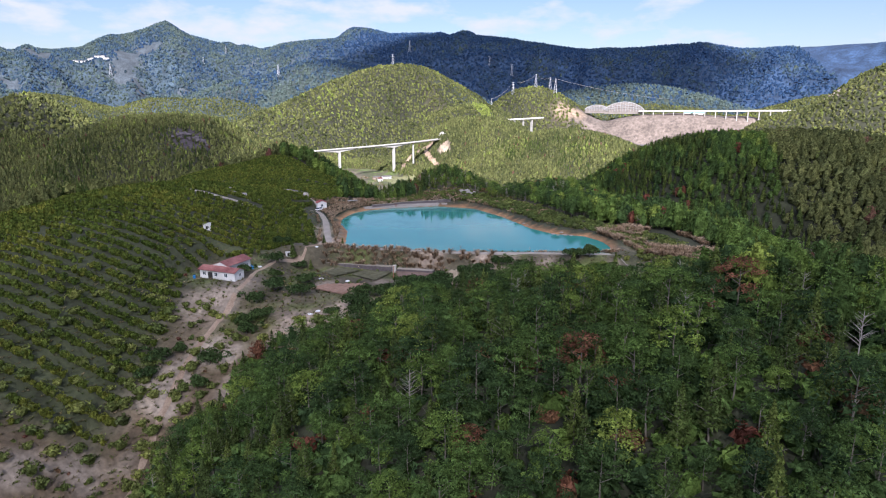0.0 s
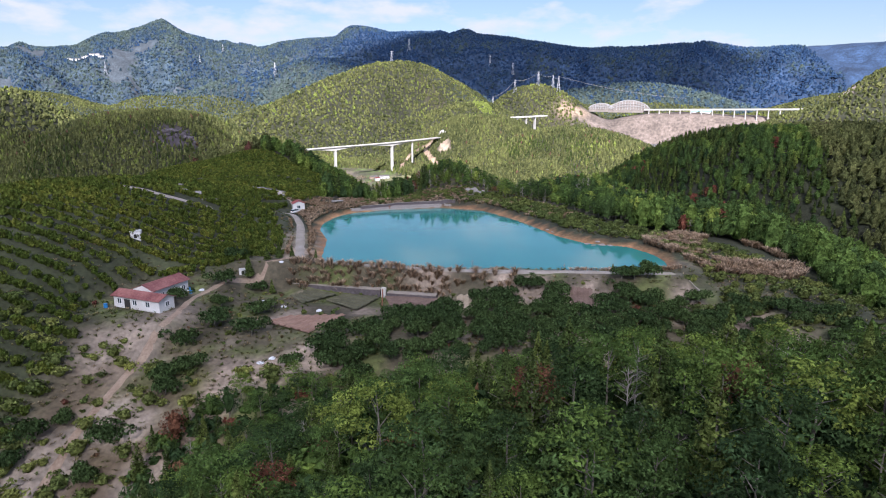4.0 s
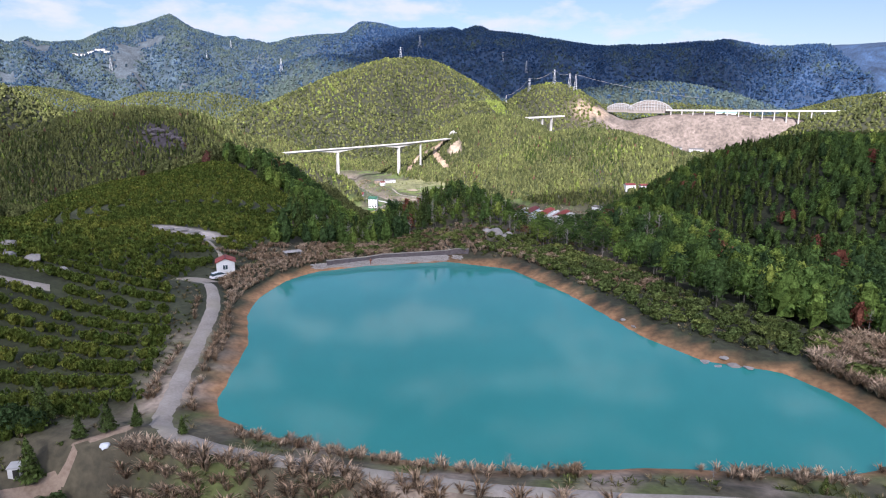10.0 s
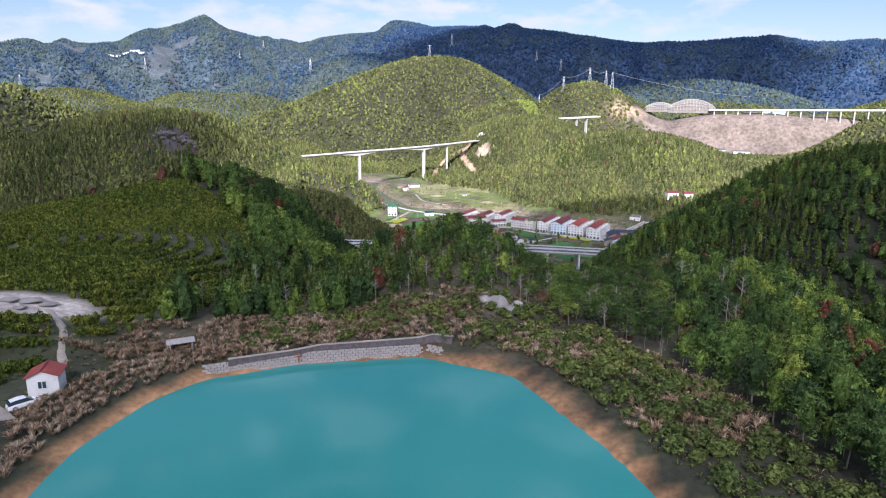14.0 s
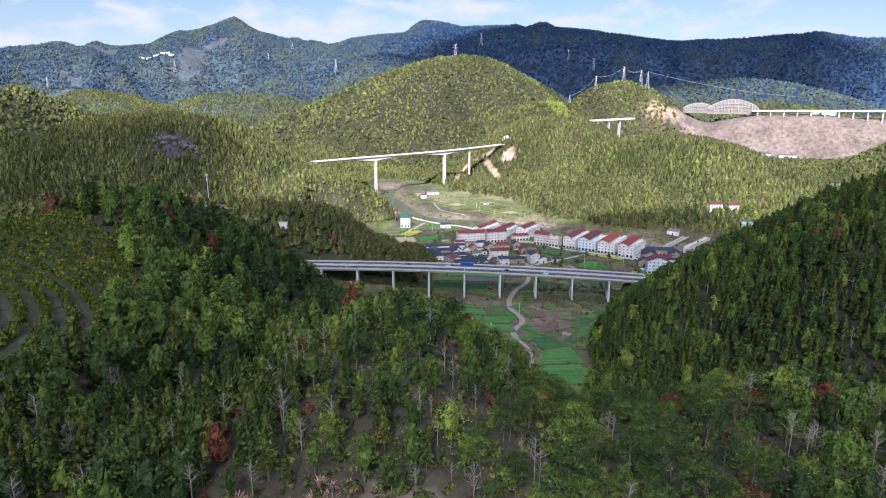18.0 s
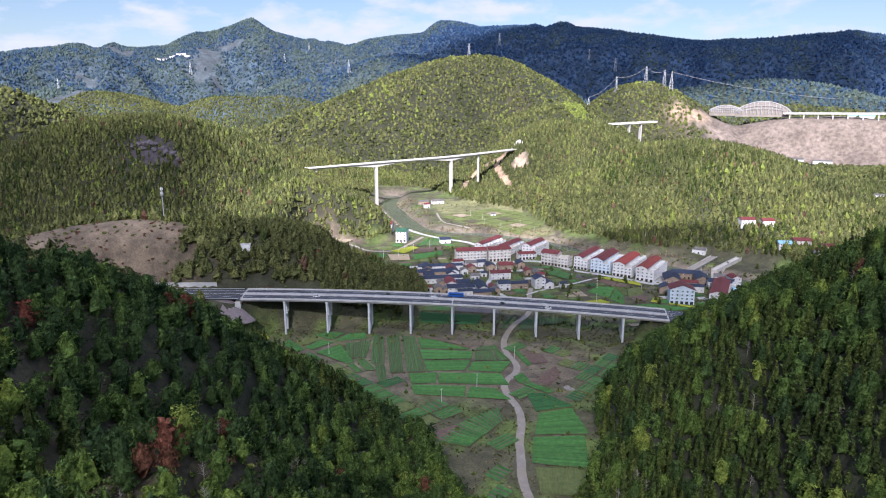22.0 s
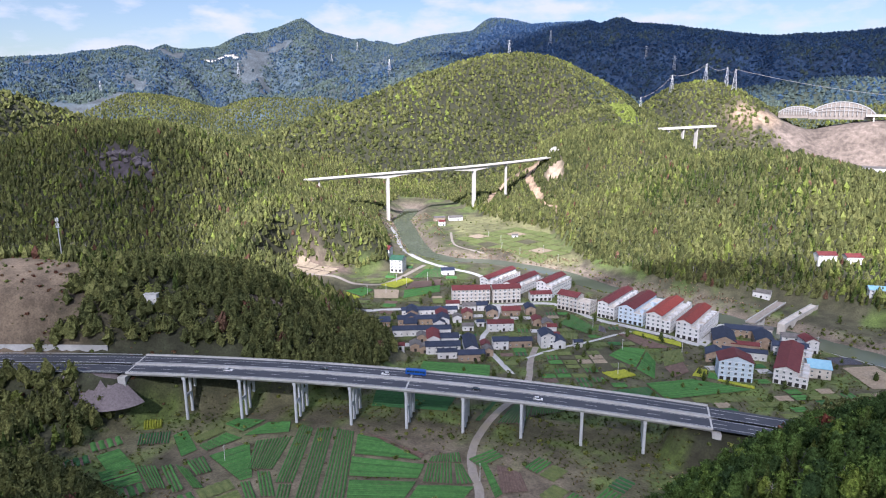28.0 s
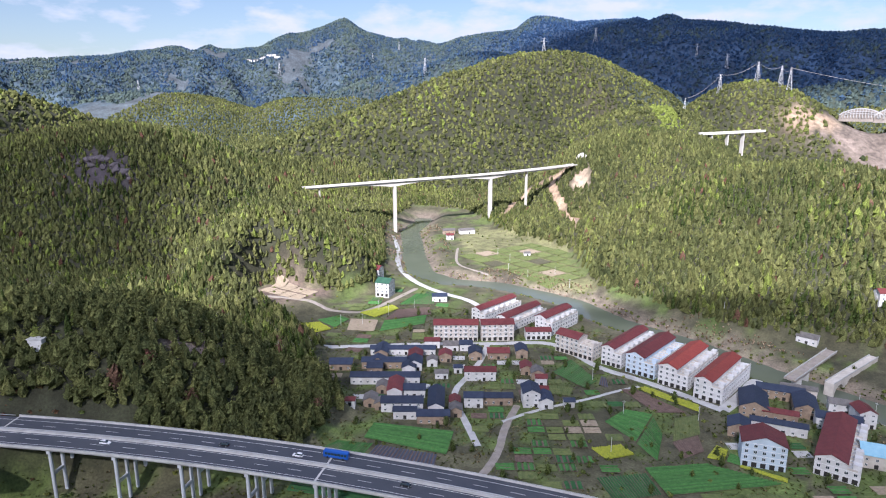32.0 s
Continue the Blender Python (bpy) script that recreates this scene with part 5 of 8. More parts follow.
def town_house(x, y, w, d, storeys, roof, wall, turn, roof_share=1.0, along_y=False, balconies=True, base=None, label="white rendered town house with a maroon tiled roof", group="town houses by the river"):
    """A tall house; the tiled roof covers the left share of its width, a terrace with small rooms the rest."""
    z = float(drop(x, y)) + 0.2 if base is None else base
    e = thing("town_house", x, y, z, turn, label, "house", group)
    FEET.append((x, y, w, d, turn))
    h = storeys * 3.2
    x0, x1 = -w / 2, w / 2
    xs = x0 + w * roof_share
    span = (xs - x0) if along_y else d
    rise = span * 0.2
    bm = bmesh.new()
    gable_wall(bm, x0, xs, 0, d, h, rise, along_y)
    if xs < x1 - 0.5:
        box(bm, xs, x1, 0, d, -2.5, h - 3.2)
    part("wall", bm, wall, e)
    bm = bmesh.new()
    gable(bm, x0, xs, 0, d, h, rise, 0.6, 0.25, along_y)
    part("roof", bm, roof, e)
    for f in range(storeys):
        bm = bmesh.new()
        top = xs if f == storeys - 1 else x1
        box(bm, x0 - 0.12, top + 0.12, -0.12, d + 0.12, f * 3.2 + 3.0, f * 3.2 + 3.16)
        part("floor_band", bm, TRIM, e)
    if xs < x1 - 0.5:
        rs = np.random.RandomState(int(abs(x * 7 + y)))
        bm = bmesh.new()
        for a in np.arange(0.1, d - 3, 3.8):
            box(bm, xs + 0.2, x1 - 0.4 - rs.rand() * 2, a, a + 0.2, h - 3.2, h - 2.2)
        box(bm, x1 - 0.25, x1, 0, d, h - 3.2, h - 2.2)
        part("terrace_wall", bm, BEIGE, e)
        for a in np.arange(2, d - 4, 7.6):
            if rs.rand() < 0.75:
                bm = bmesh.new()
                box(bm, x1 - 3.4, x1 - 0.3, a, a + 3.4, h - 3.2, h - 0.6)
                part("roof_room", bm, wall, e)
        for a in np.arange(3, d - 3, 5.2):
            shared("water_heater", HEATER, e, pose(xs + 1.4, a, h - 3.2 + 0.2, 0, 0, -60))
    nf = max(2, int(w / 3.6))
    for f in range(storeys):
        for i in range(nf):
            px = x0 + w * (i + 0.5) / nf
            if px > xs and f == storeys - 1:
                continue
            if f == 0:
                shared("door", DOOR_LEAF, e, pose(px, 0, 0) @ Matrix.Diagonal((1.3, 1, 1.1, 1)))
            else:
                window(e, px, 0, f * 3.2 + 1.7, 0, 1.05)
                if balconies and i % 2 == 0:
                    shared("balcony", BALCONY, e, pose(px, 0, f * 3.2 + 0.3))
        if d > 8:
            for a in np.arange(2.2, d - 1, 3.7):
                if f < storeys - (1 if xs < x1 - 0.5 else 0):
                    window(e, x1, a, f * 3.2 + 1.7, 90, 1.1)
    return e


V = -171.6
town_house(-184, 1062, 33, 12, 4, ROOF_RED, BEIGE, 28, base=V, label="beige four-storey terrace with balconies and a maroon tiled roof")
town_house(-156.5, 1077.5, 24.5, 12, 4, ROOF_RED, BEIGE, 32, base=V, label="beige four-storey terrace with balconies and a maroon tiled roof")
for gx0, gy0, gx1, gy1, length, storeys, roof, wall, lab in (
    (-195, 1112, -181, 1109, 50, 3, ROOF_RED, WHITE, "white three-storey terrace with a long maroon tiled roof"),
    (-169, 1104, -154, 1100.7, 48, 3, ROOF_RED, WHITE, "white three-storey terrace with a long maroon tiled roof"),
    (-139, 1108.8, -123.5, 1106.8, 38, 4, ROOF_RED, WHITE, "white four-storey terrace with a maroon tiled roof"),
    (-76.6, 1071.8, -62.5, 1068, 52, 4, ROOF_RED, WHITE, "white four-storey terrace with a long maroon tiled roof"),
    (-58.7, 1067, -39.6, 1060.4, 50, 4, ROOF_RED, PALE_BLUE, "pale blue tiled terrace with a long maroon roof"),
    (-36.5, 1057.4, -18.2, 1052.6, 52, 4, ROOF_BRIGHT, WHITE, "white terrace with grey base and an orange-red tiled roof"),
    (-14.1, 1045.6, 2.9, 1044.6, 51, 4, ROOF_BRIGHT, WHITE, "white terrace with an orange-red roof and cluttered terraces"),
):
    town_house((gx0 + gx1) / 2, (gy0 + gy1) / 2, math.hypot(gx1 - gx0, gy1 - gy0), length, storeys, roof, wall, -14.0, 0.62, True, False, V, lab)
town_house(-97.5, 1076, 30, 13, 4, ROOF_RED, BEIGE, -15, 0.6, base=V, label="beige unfinished four-storey house with a part tiled roof")
town_house(-130, 1094, 19, 9, 2, ROOF_RED, WHITE, 30, base=V, label="white two-storey house with a maroon tiled roof")
town_house(-331, 1160, 22, 13, 4, ROOF_RED, WHITE, 10, base=-169.5, label="white four-storey house with a red tiled roof", group="houses by the wooded spur")
town_house(-293, 1127, 13, 15, 4, ROOF_GREEN, WHITE, 10, base=-170.5, label="white four-storey house with a dark green roof", group="houses by the wooded spur")
SMALL = (
    (-188.9, 972.4, 44, 8, 5, ROOF_BLUE, WHITE, 0),
    (-203.1, 993, 30, 8, 5, ROOF_BLUE, MUD, 0),
    (-204.5, 1019.4, 46, 7, 4.5, ROOF_BLUE, WHITE, 0),
    (-213.8, 1005.6, 9, 16, 5, ROOF_BLUE, MUD, 1),
    (-190.3, 1012.5, 9.5, 10, 5, ROOF_RED, MUD, 1),
    (-183.6, 999.9, 10, 12, 5, ROOF_BLUE, WHITE, 1),
    (-207.9, 992.2, 9.5, 8, 5, ROOF_BLUE, MUD, 1),
    (-227.1, 976.8, 15, 10, 4.5, ROOF_BLUE, MUD, 0),
    (-203.6, 982.4, 10, 8, 4.5, ROOF_BLUE, MUD, 0),
    (-183.8, 993, 9, 8, 4.5, ROOF_BLUE, WHITE, 1),
    (-192.5, 1040.6, 11, 7, 5.5, ROOF_RED, WHITE, 0),
    (-177.9, 1042.2, 11, 8, 4.5, ROOF_GREY, WHITE, 0),
    (-168.3, 1047.3, 9, 8, 5, ROOF_BLUE, WHITE, 0),
    (-154.9, 1035, 9, 12, 5, ROOF_BLUE, MUD, 1),
    (-171.9, 1022.2, 8.5, 9, 5, ROOF_RED, MUD, 1),
    (-176.1, 1011, 7, 7, 4.5, ROOF_GREY, WHITE, 1),
    (-183.3, 976.9, 15, 6, 4.5, ROOF_BLUE, MUD, 0),
    (-172.3, 957.4, 9, 18, 5.5, ROOF_RED, WHITE, 1),
    (-163, 965.2, 13, 9, 5, ROOF_BLUE, WHITE, 0),
    (-158.9, 944.3, 24, 9, 6, ROOF_BLUE, WHITE, 0),
    (-152.8, 937.5, 13, 6, 5, ROOF_BLUE, WHITE, 0),
    (-140, 950.5, 9, 25, 5.5, ROOF_BLUE, WHITE, 1),
    (-136.1, 940.3, 18, 8, 5, ROOF_BLUE, MUD, 0),
    (-161.1, 996.7, 8.5, 6, 4, ROOF_GREY, WHITE, 0),
    (-155.7, 1009.6, 5.5, 5, 4, ROOF_BLUE, WHITE, 0),
    (-146.2, 1007.9, 4.5, 4, 3.2, ROOF_RED, WHITE, 1),
    (-125.4, 970, 11, 8, 6.5, ROOF_BLUE, WHITE, 0),
    (-137.8, 1005.9, 20, 8, 6.5, ROOF_RED, WHITE, 0),
    (-134.6, 963.7, 6, 8, 4.5, ROOF_RED, MUD, 1),
    (-129, 953.9, 7, 8, 4.5, ROOF_GREY, MUD, 1),
    (-178.5, 940.4, 7.5, 9, 4.5, ROOF_GREY, MUD, 1),
    (-171.2, 940.3, 6.5, 7, 4.2, ROOF_GREY, MUD, 1),
    (-183.1, 960.3, 7, 8, 4.5, ROOF_GREY, MUD, 1),
    (-184.6, 929.3, 5.5, 5, 3.5, ROOF_RED, WHITE, 0),
    (-127.9, 1053.9, 8, 12, 5.5, ROOF_BLUE, MUD, 1),
    (-114.6, 1028.5, 7.5, 10, 5, ROOF_RED, MUD, 1),
    (-105.6, 1024.7, 8, 9, 5, ROOF_GREY, MUD, 1),
    (-95.4, 986.2, 10, 13, 9, ROOF_BLUE, WHITE, 1),
    (-87.3, 988.8, 8, 12, 5, ROOF_BLUE, WHITE, 1),
    (-114.4, 979.6, 18, 7, 5, ROOF_BLUE, MUD, 0),
    (-75.7, 996.6, 6, 5, 4, ROOF_BLUE, WHITE, 0),
    (-100.4, 1017.2, 7, 6, 5.5, ROOF_RED, WHITE, 0),
    (-141.5, 1044.2, 15, 9, 5, ROOF_RED, MUD, 0),
    (-95, 1004, 7, 5, 4.5, ROOF_RED, WHITE, 0),
)
for x, y, w, d, h, roof, wall, ay in SMALL:
    old_house(x, y, w, d, h, roof, wall, 27.6, bool(ay))
RIGHT = (
    (20.1, 1035.7, 15, 24, 6, ROOF_BLUE, MUD, 1),
    (33, 1066.6, 26, 9, 6, ROOF_BLUE, MUD, 0),
    (46.6, 1047.3, 12, 20, 6, ROOF_BLUE, MUD, 1),
    (33.5, 1036.6, 18, 6, 5, ROOF_RED, MUD, 0),
    (43, 1079.6, 20, 6, 5, ROOF_GREY, BEIGE, 0),
    (32.9, 1020.9, 28, 6, 5.5, ROOF_BLUE, WHITE, 0),
    (14.3, 1006.5, 11, 12, 5.5, ROOF_BLUE, MUD, 1),
    (61.8, 1038.6, 22, 9, 7, ROOF_BLUE, WHITE, 0),
    (64.1, 1063.5, 12, 8, 6, ROOF_GREY, WHITE, 0),
    (76.1, 1050.2, 9, 12, 9, ROOF_RED, WHITE, 1),
    (66.5, 1084.4, 5, 4, 3.5, ROOF_RED, WHITE, 0),
    (76, 1004.5, 13, 14, 7, ROOF_PALE, BEIGE, 0),
)
for x, y, w, d, h, roof, wall, ay in RIGHT:
    old_house(x, y, w, d, h, roof, wall, 5 if w > 9 else 20, bool(ay), label=None, group="houses by the river bridge")
town_house(27, 979, 20, 15, 4, ROOF_RED, PALE_BLUE, 8, 1.0, True, False, -171, "pale blue four-storey house with a maroon gabled roof", "houses by the river bridge")
town_house(58, 985, 19, 52, 3, ROOF_RED, WHITE, -8, 0.7, True, False, -171, "long grey-white house with a maroon roof and open terraces", "houses by the river bridge")
for x, y, w, d, h, roof, wall, tn in ((48, 1170, 14, 9, 5, ROOF_GREY, WHITE, -15), (100, 1208, 16, 10, 9, ROOF_RED, WHITE, 20), (122, 1214, 14, 10, 7, ROOF_RED, WHITE, 20), (132, 1160, 13, 9, 6, ROOF_PALE, WHITE, 10), (152, 1182, 18, 10, 9, ROOF_RED, BEIGE, 10), (176, 1170, 14, 10, 7, ROOF_RED, WHITE, 10), (160, 1130, 12, 9, 6, ROOF_GREY, WHITE, 5),
    (-364, 1396, 16, 8, 5, ROOF_GREY, MUD, 40), (-343, 1408, 20, 9, 5, ROOF_GREY, WHITE, 40), (-347, 1366, 9, 7, 6, ROOF_RED, WHITE, 35), (-229, 1331, 7, 5, 3.5, ROOF_GREY, WHITE, 35), (-240, 1140, 13, 8, 5, ROOF_BLUE, WHITE, 30)):
    old_house(x, y, w, d, h, roof, wall, tn, group="outlying houses")

# ---- bridges over the river ----
rb = thing("river_bridge", 0, 0, 0, 0, "pale concrete road bridge across the river", "bridge")
st = [(38 + 26 * i / 6, 1097 + 68 * i / 6, -169.2, math.atan2(68, 26)) for i in range(7)]
bm = bmesh.new()
swept(bm, [(-3.6, 0), (3.6, 0), (3.6, -0.9), (-3.6, -0.9)], st)
part("deck", bm, TRACK, rb)
for sgn in (-1, 1):
    bm = bmesh.new()
    swept(bm, [(sgn * 3.4 - 0.15, 0), (sgn * 3.4 + 0.15, 0), (sgn * 3.4 + 0.15, 1.0), (sgn * 3.4 - 0.15, 1.0)], st)
    part("parapet", bm, CONCRETE, rb)
for i in (1, 2, 3, 4, 5):
    x, y, z, a = st[i]
    bm = bmesh.new()
    box(bm, -0.6, 0.6, -3, 3, RIVER_Z - 3.5, z - 0.92)
    p = part("pier", bm, CONCRETE, rb)
    p.matrix_basis = pose(x, y, 0, 0, 0, math.degrees(a))
ab_ = thing("arch_bridge", 0, 0, 0, 0, "old grey stone arch bridge across the river", "bridge")
A0, A1 = Vector((60, 1100, 0)), Vector((89, 1164, 0))
L, ang = (A1 - A0).length, math.degrees(math.atan2(64, 29))
bm = bmesh.new()
prof, n_span = [(0, -178), (0, -168.4), (L, -168.4), (L, -178)], 4
for k in reversed(range(n_span)):
    c, r = L * (k + 0.5) / n_span, L / n_span * 0.4
    prof += [(c + r * math.cos(math.pi * i / 10), -177.5 + min(r, 6.6) * math.sin(math.pi * i / 10)) for i in range(11)]
for yy in (-2.8, 2.8):
    vs = [bm.verts.new((u, yy, v)) for u, v in prof]
    bm.faces.new(vs)
vs = list(bm.verts)
m = len(prof)
for i in range(m):
    bm.faces.new((vs[i], vs[(i + 1) % m], vs[m + (i + 1) % m], vs[m + i]))
bmesh.ops.recalc_face_normals(bm, faces=bm.faces[:])
part("arched_wall", bm, BEIGE, ab_)
for yy in (-2.7, 2.7):
    bm = bmesh.new()
    box(bm, 0, L, yy - 0.15, yy + 0.15, -168.4, -167.5)
    part("parapet", bm, CONCRETE, ab_)
ab_.matrix_basis = pose(60, 1100, 0, 0, 0, ang)
# ---- gardens and yards that fill the ground between the houses ----
def free(x, y, gap):
    for hx, hy, w, d, turn in FEET:
        c, s_ = math.cos(radians(turn)), math.sin(radians(turn))
        u, v = c * (x - hx) + s_ * (y - hy), -s_ * (x - hx) + c * (y - hy)
        if abs(u) < w / 2 + gap and -gap < v < d + gap:
            return False
    return True


PAVED = []
rs = np.random.RandomState(31)
yard_mesh = bpy.data.meshes.new("yard")
bm = bmesh.new()
box(bm, -4.2, 4.2, -3.1, 3.1, -0.6, 0.3)
bm.to_mesh(yard_mesh)
bm.free()
yard_mesh.materials.append(CONCRETE)


def garden_row(x0, x1, y0, y1, turn, w, d, share, seed, kinds="gwwogbwdsgw", most=5):
    """Fill free ground with small garden plots, and with paved yards close to houses."""
    rs = np.random.RandomState(seed)
    c, s_ = math.cos(radians(turn)), math.sin(radians(turn))
    count = 0
    for i in range(-60, 60):
        for j in range(-60, 60):
            x, y = (x0 + x1) / 2 + c * i * (w + 1.2) - s_ * j * (d + 1.2), (y0 + y1) / 2 + s_ * i * (w + 1.2) + c * j * (d + 1.2)
            if not (x0 < x < x1 and y0 < y < y1) or line_dist(x, y, PLOTS_LAND, True) > -4:
                continue
            q = [(x + c * a * w / 2 - s_ * b * d / 2, y + s_ * a * w / 2 + c * b * d / 2) for a, b in ((-1, -1), (1, -1), (1, 1), (-1, 1))]
            tests = q + [(x, y)]
            if any(not free(px, py, 0.6) for px, py in tests):
                continue
            if any(line_dist(np.array([p[0] for p in tests]), np.array([p[1] for p in tests]), list(cr), True).min() < 0.4 for cr in PLOT_CORNERS if abs(cr[0][0] - x) < 70 and abs(cr[0][1] - y) < 70):
                continue
            if any(line_dist(x, y, list(pts)) < wd / 2 + d / 2 for pts, wd in LANES) or line_dist(x, y, RIVER) < 24 or line_dist(x, y, [road_at(s, 10)[:2] for s in range(-160, 170, 20)]) < 22:
                continue
            if not free(x, y, 6.5) and rs.rand() < 0.55:
                e = new("yard", yard_mesh)
                e.matrix_basis = pose(x, y, float(drop(x, y)) + 0.1 + 0.05 * rs.rand(), 0, 0, turn)
                tagged(e, "paved concrete yard beside village houses", "yard", kind="structure")
            elif rs.rand() < share:
                plot(kinds[rs.randint(len(kinds))], *q, across=bool(rs.rand() < 0.5), most=most)
            count += 1
    return count


garden_row(-235, 125, 905, 1085, 27.6, 9, 6.6, 0.6, 33, most=3)
garden_row(-60, -8, 640, 830, 70, 12, 8, 0.9, 35, "ggwgdogw", 4)
garden_row(-275, -60, 690, 832, 60, 15, 9, 1.0, 38, "gggggdgwg", 4)
garden_row(-300, -232, 1000, 1160, 20, 11, 8, 0.7, 36)
# ---- woods, orchards, scrub ----
WALK = np.array([p[1] for p in PATH])[:, :2]
EYES = np.array([(35, 27), (24, 54), (17, 77), (10, 116), (2, 165), (-1, 215), (-1, 264), (-2, 335), (-1, 400), (2, 466), (4, 510), (8, 562), (14, 609), (20, 657)], float)
EYE_Z = np.interp(EYES[:, 1], [27, 68, 250, 400, 657], [2.8, -6.2, -3.3, -1.2, 5.4])
HEADS = np.radians([10, 10, 10, 10, 10, 12.5, 14, 16, 17.5, 19.5, 21.5, 23.5, 25.5, 27.6])


def in_sight(x, y, margin=3.0):
    """Whether the flight ever looks towards a place (left of the heading counts positive)."""
    ok = np.zeros(len(x), bool)
    for (ex, ey), hd in zip(EYES, HEADS):
        b = np.arctan2(-(x - ex), y - ey) - hd
        ok |= np.abs((b + np.pi) % (2 * np.pi) - np.pi) < radians(34.7 + margin)
    return ok


def thin_hidden(x, y, rs, share=0.15, up=9.0):
    """Keep every tree that some stretch of the flight overlooks, and a share of those behind ridges."""
    z = drop(x, y) + up
    seen = np.zeros(len(x), bool)
    for (ex, ey), ez in zip(EYES[::3], EYE_Z[::3]):
        todo = np.where(~seen)[0]
        clear = np.ones(len(todo), bool)
        for t in np.linspace(0.12, 0.985, 40):
            px, py, pz = ex + (x[todo] - ex) * t, ey + (y[todo] - ey) * t, ez + (z[todo] - ez) * t
            clear &= drop(px, py) < pz + 1
        seen[todo[clear]] = True
    return seen | (rs.rand(len(x)) < share)


def jitter_grid(x0, x1, y0, y1, step, seed):
    rs = np.random.RandomState(seed)
    gx, gy = np.meshgrid(np.arange(x0, x1, step), np.arange(y0, y1, step * 0.9))
    gx = gx + (np.arange(gx.shape[0]) % 2)[:, None] * step * 0.5
    x, y = gx.ravel() + (rs.rand(gx.size) - 0.5) * step * 0.8, gy.ravel() + (rs.rand(gx.size) - 0.5) * step * 0.8
    return x, y, rs


def sprays_at(c, nrm, size, rs, aspect=0.7):
    """Leaf sprays: one pointed leaf for each centre and normal."""
    n = len(c)
    nrm = nrm / np.linalg.norm(nrm, axis=1, keepdims=True)
    t = np.cross(nrm, rs.randn(n, 3))
    t /= np.linalg.norm(t, axis=1, keepdims=True) + 1e-9
    b = np.cross(nrm, t)
    s = size[:, None] * (0.7 + 0.6 * rs.rand(n, 1))
    v = np.stack([c + t * s * 1.2, c - t * s * 0.7 + b * s * aspect * 1.25, c - t * s * 0.7 - b * s * aspect * 1.25], 1)
    return v.reshape(-1, 3), np.repeat(rs.rand(n), 3)


def merged(*shapes):
    return np.concatenate([v for v, _ in shapes]), np.concatenate([c for _, c in shapes])


def core(seed, wide, low, rings=((0.0, 0.6), (0.3, 1.0), (0.62, 0.86), (0.86, 0.48)), sides=7, jag=0.3, rough=0.05):
    """The dense inside of a crown: a ragged lumpy hull from foot to tip."""
    rs = np.random.RandomState(seed)
    P = []
    for i, (t, r) in enumerate(rings):
        a = (np.arange(sides) + 0.5 * (i % 2) + rs.rand(sides) * 0.6) * 6.2832 / sides
        rr = wide * r * (1 + jag * (rs.rand(sides) * 2 - 1))
        P.append(np.c_[rr * np.cos(a), rr * np.sin(a), low + (1 - low) * t + rough * rs.randn(sides)])
    tip = np.array([[rs.randn() * 0.04, rs.randn() * 0.04, 1.0]])
    V = np.concatenate(P + [tip])
    F = []
    for i in range(len(rings) - 1):
        for j in range(sides):
            a, b, c, d = i * sides + j, i * sides + (j + 1) % sides, (i + 1) * sides + (j + 1) % sides, (i + 1) * sides + j
            F += [(a, b, c), (a, c, d)]
    o = (len(rings) - 1) * sides
    F += [(o + j, o + (j + 1) % sides, len(V) - 1) for j in range(sides)]
    F = np.array(F)
    return V[F.ravel()], np.repeat(0.2 + 0.6 * rs.rand(len(F)), 3)


def crown_clumped(n, seed, size, lumps=18, wide=0.25, low=0.3, lift=0.3):
    """Leaves gathered in clumps over a domed crown, with gaps between the clumps."""
    rs = np.random.RandomState(seed)
    u = (np.arange(lumps) + 0.5) / lumps
    a = np.arange(lumps) * 2.4 + rs.rand(lumps)
    t = u ** 0.85
    prof = np.sqrt(np.clip(1 - (np.abs(t - 0.32) / 0.7) ** 2.2, 0.02, 1)) * (0.75 + 0.4 * rs.rand(lumps))
    lc = np.c_[wide * prof * np.cos(a), wide * prof * np.sin(a), low + (0.93 - low) * t]
    lr = 0.075 + 0.06 * rs.rand(lumps)
    k = rs.randint(0, lumps, n)
    d = rs.randn(n, 3)
    d /= np.linalg.norm(d, axis=1, keepdims=True)
    d[:, 2] = np.where(d[:, 2] < -0.25, -d[:, 2] * 0.6, d[:, 2])
    c = lc[k] + d * lr[k][:, None] * (0.7 + 0.45 * rs.rand(n, 1)) * (1.15, 1.15, 0.7)
    shade_of = rs.rand(lumps) * 0.62
    v, sh = sprays_at(c, d + rs.randn(n, 3) * 0.4 + (0, 0, lift), np.full(n, size), rs, 0.5)
    return v, sh * 0.38 + np.repeat(shade_of[k], 3)


def crown_conifer(n, seed, size, wide=0.19, low=0.14):
    rs = np.random.RandomState(seed)
    h = low + (1 - low) * rs.rand(n) ** 1.25
    tier = np.floor(h * 11) / 11
    r = wide * (1 - (h - low) / (1 - low)) ** 0.8 * (0.45 + 0.6 * rs.rand(n)) * (0.75 + 0.5 * (h - tier) * 11)
    a = rs.rand(n) * 6.283
    c = np.c_[r * np.cos(a), r * np.sin(a), h]
    d = np.c_[np.cos(a) * 0.8, np.sin(a) * 0.8, np.full(n, 0.7)] + rs.randn(n, 3) * 0.25
    return sprays_at(c, d, size * (1.15 - 0.6 * h), rs, 0.55)


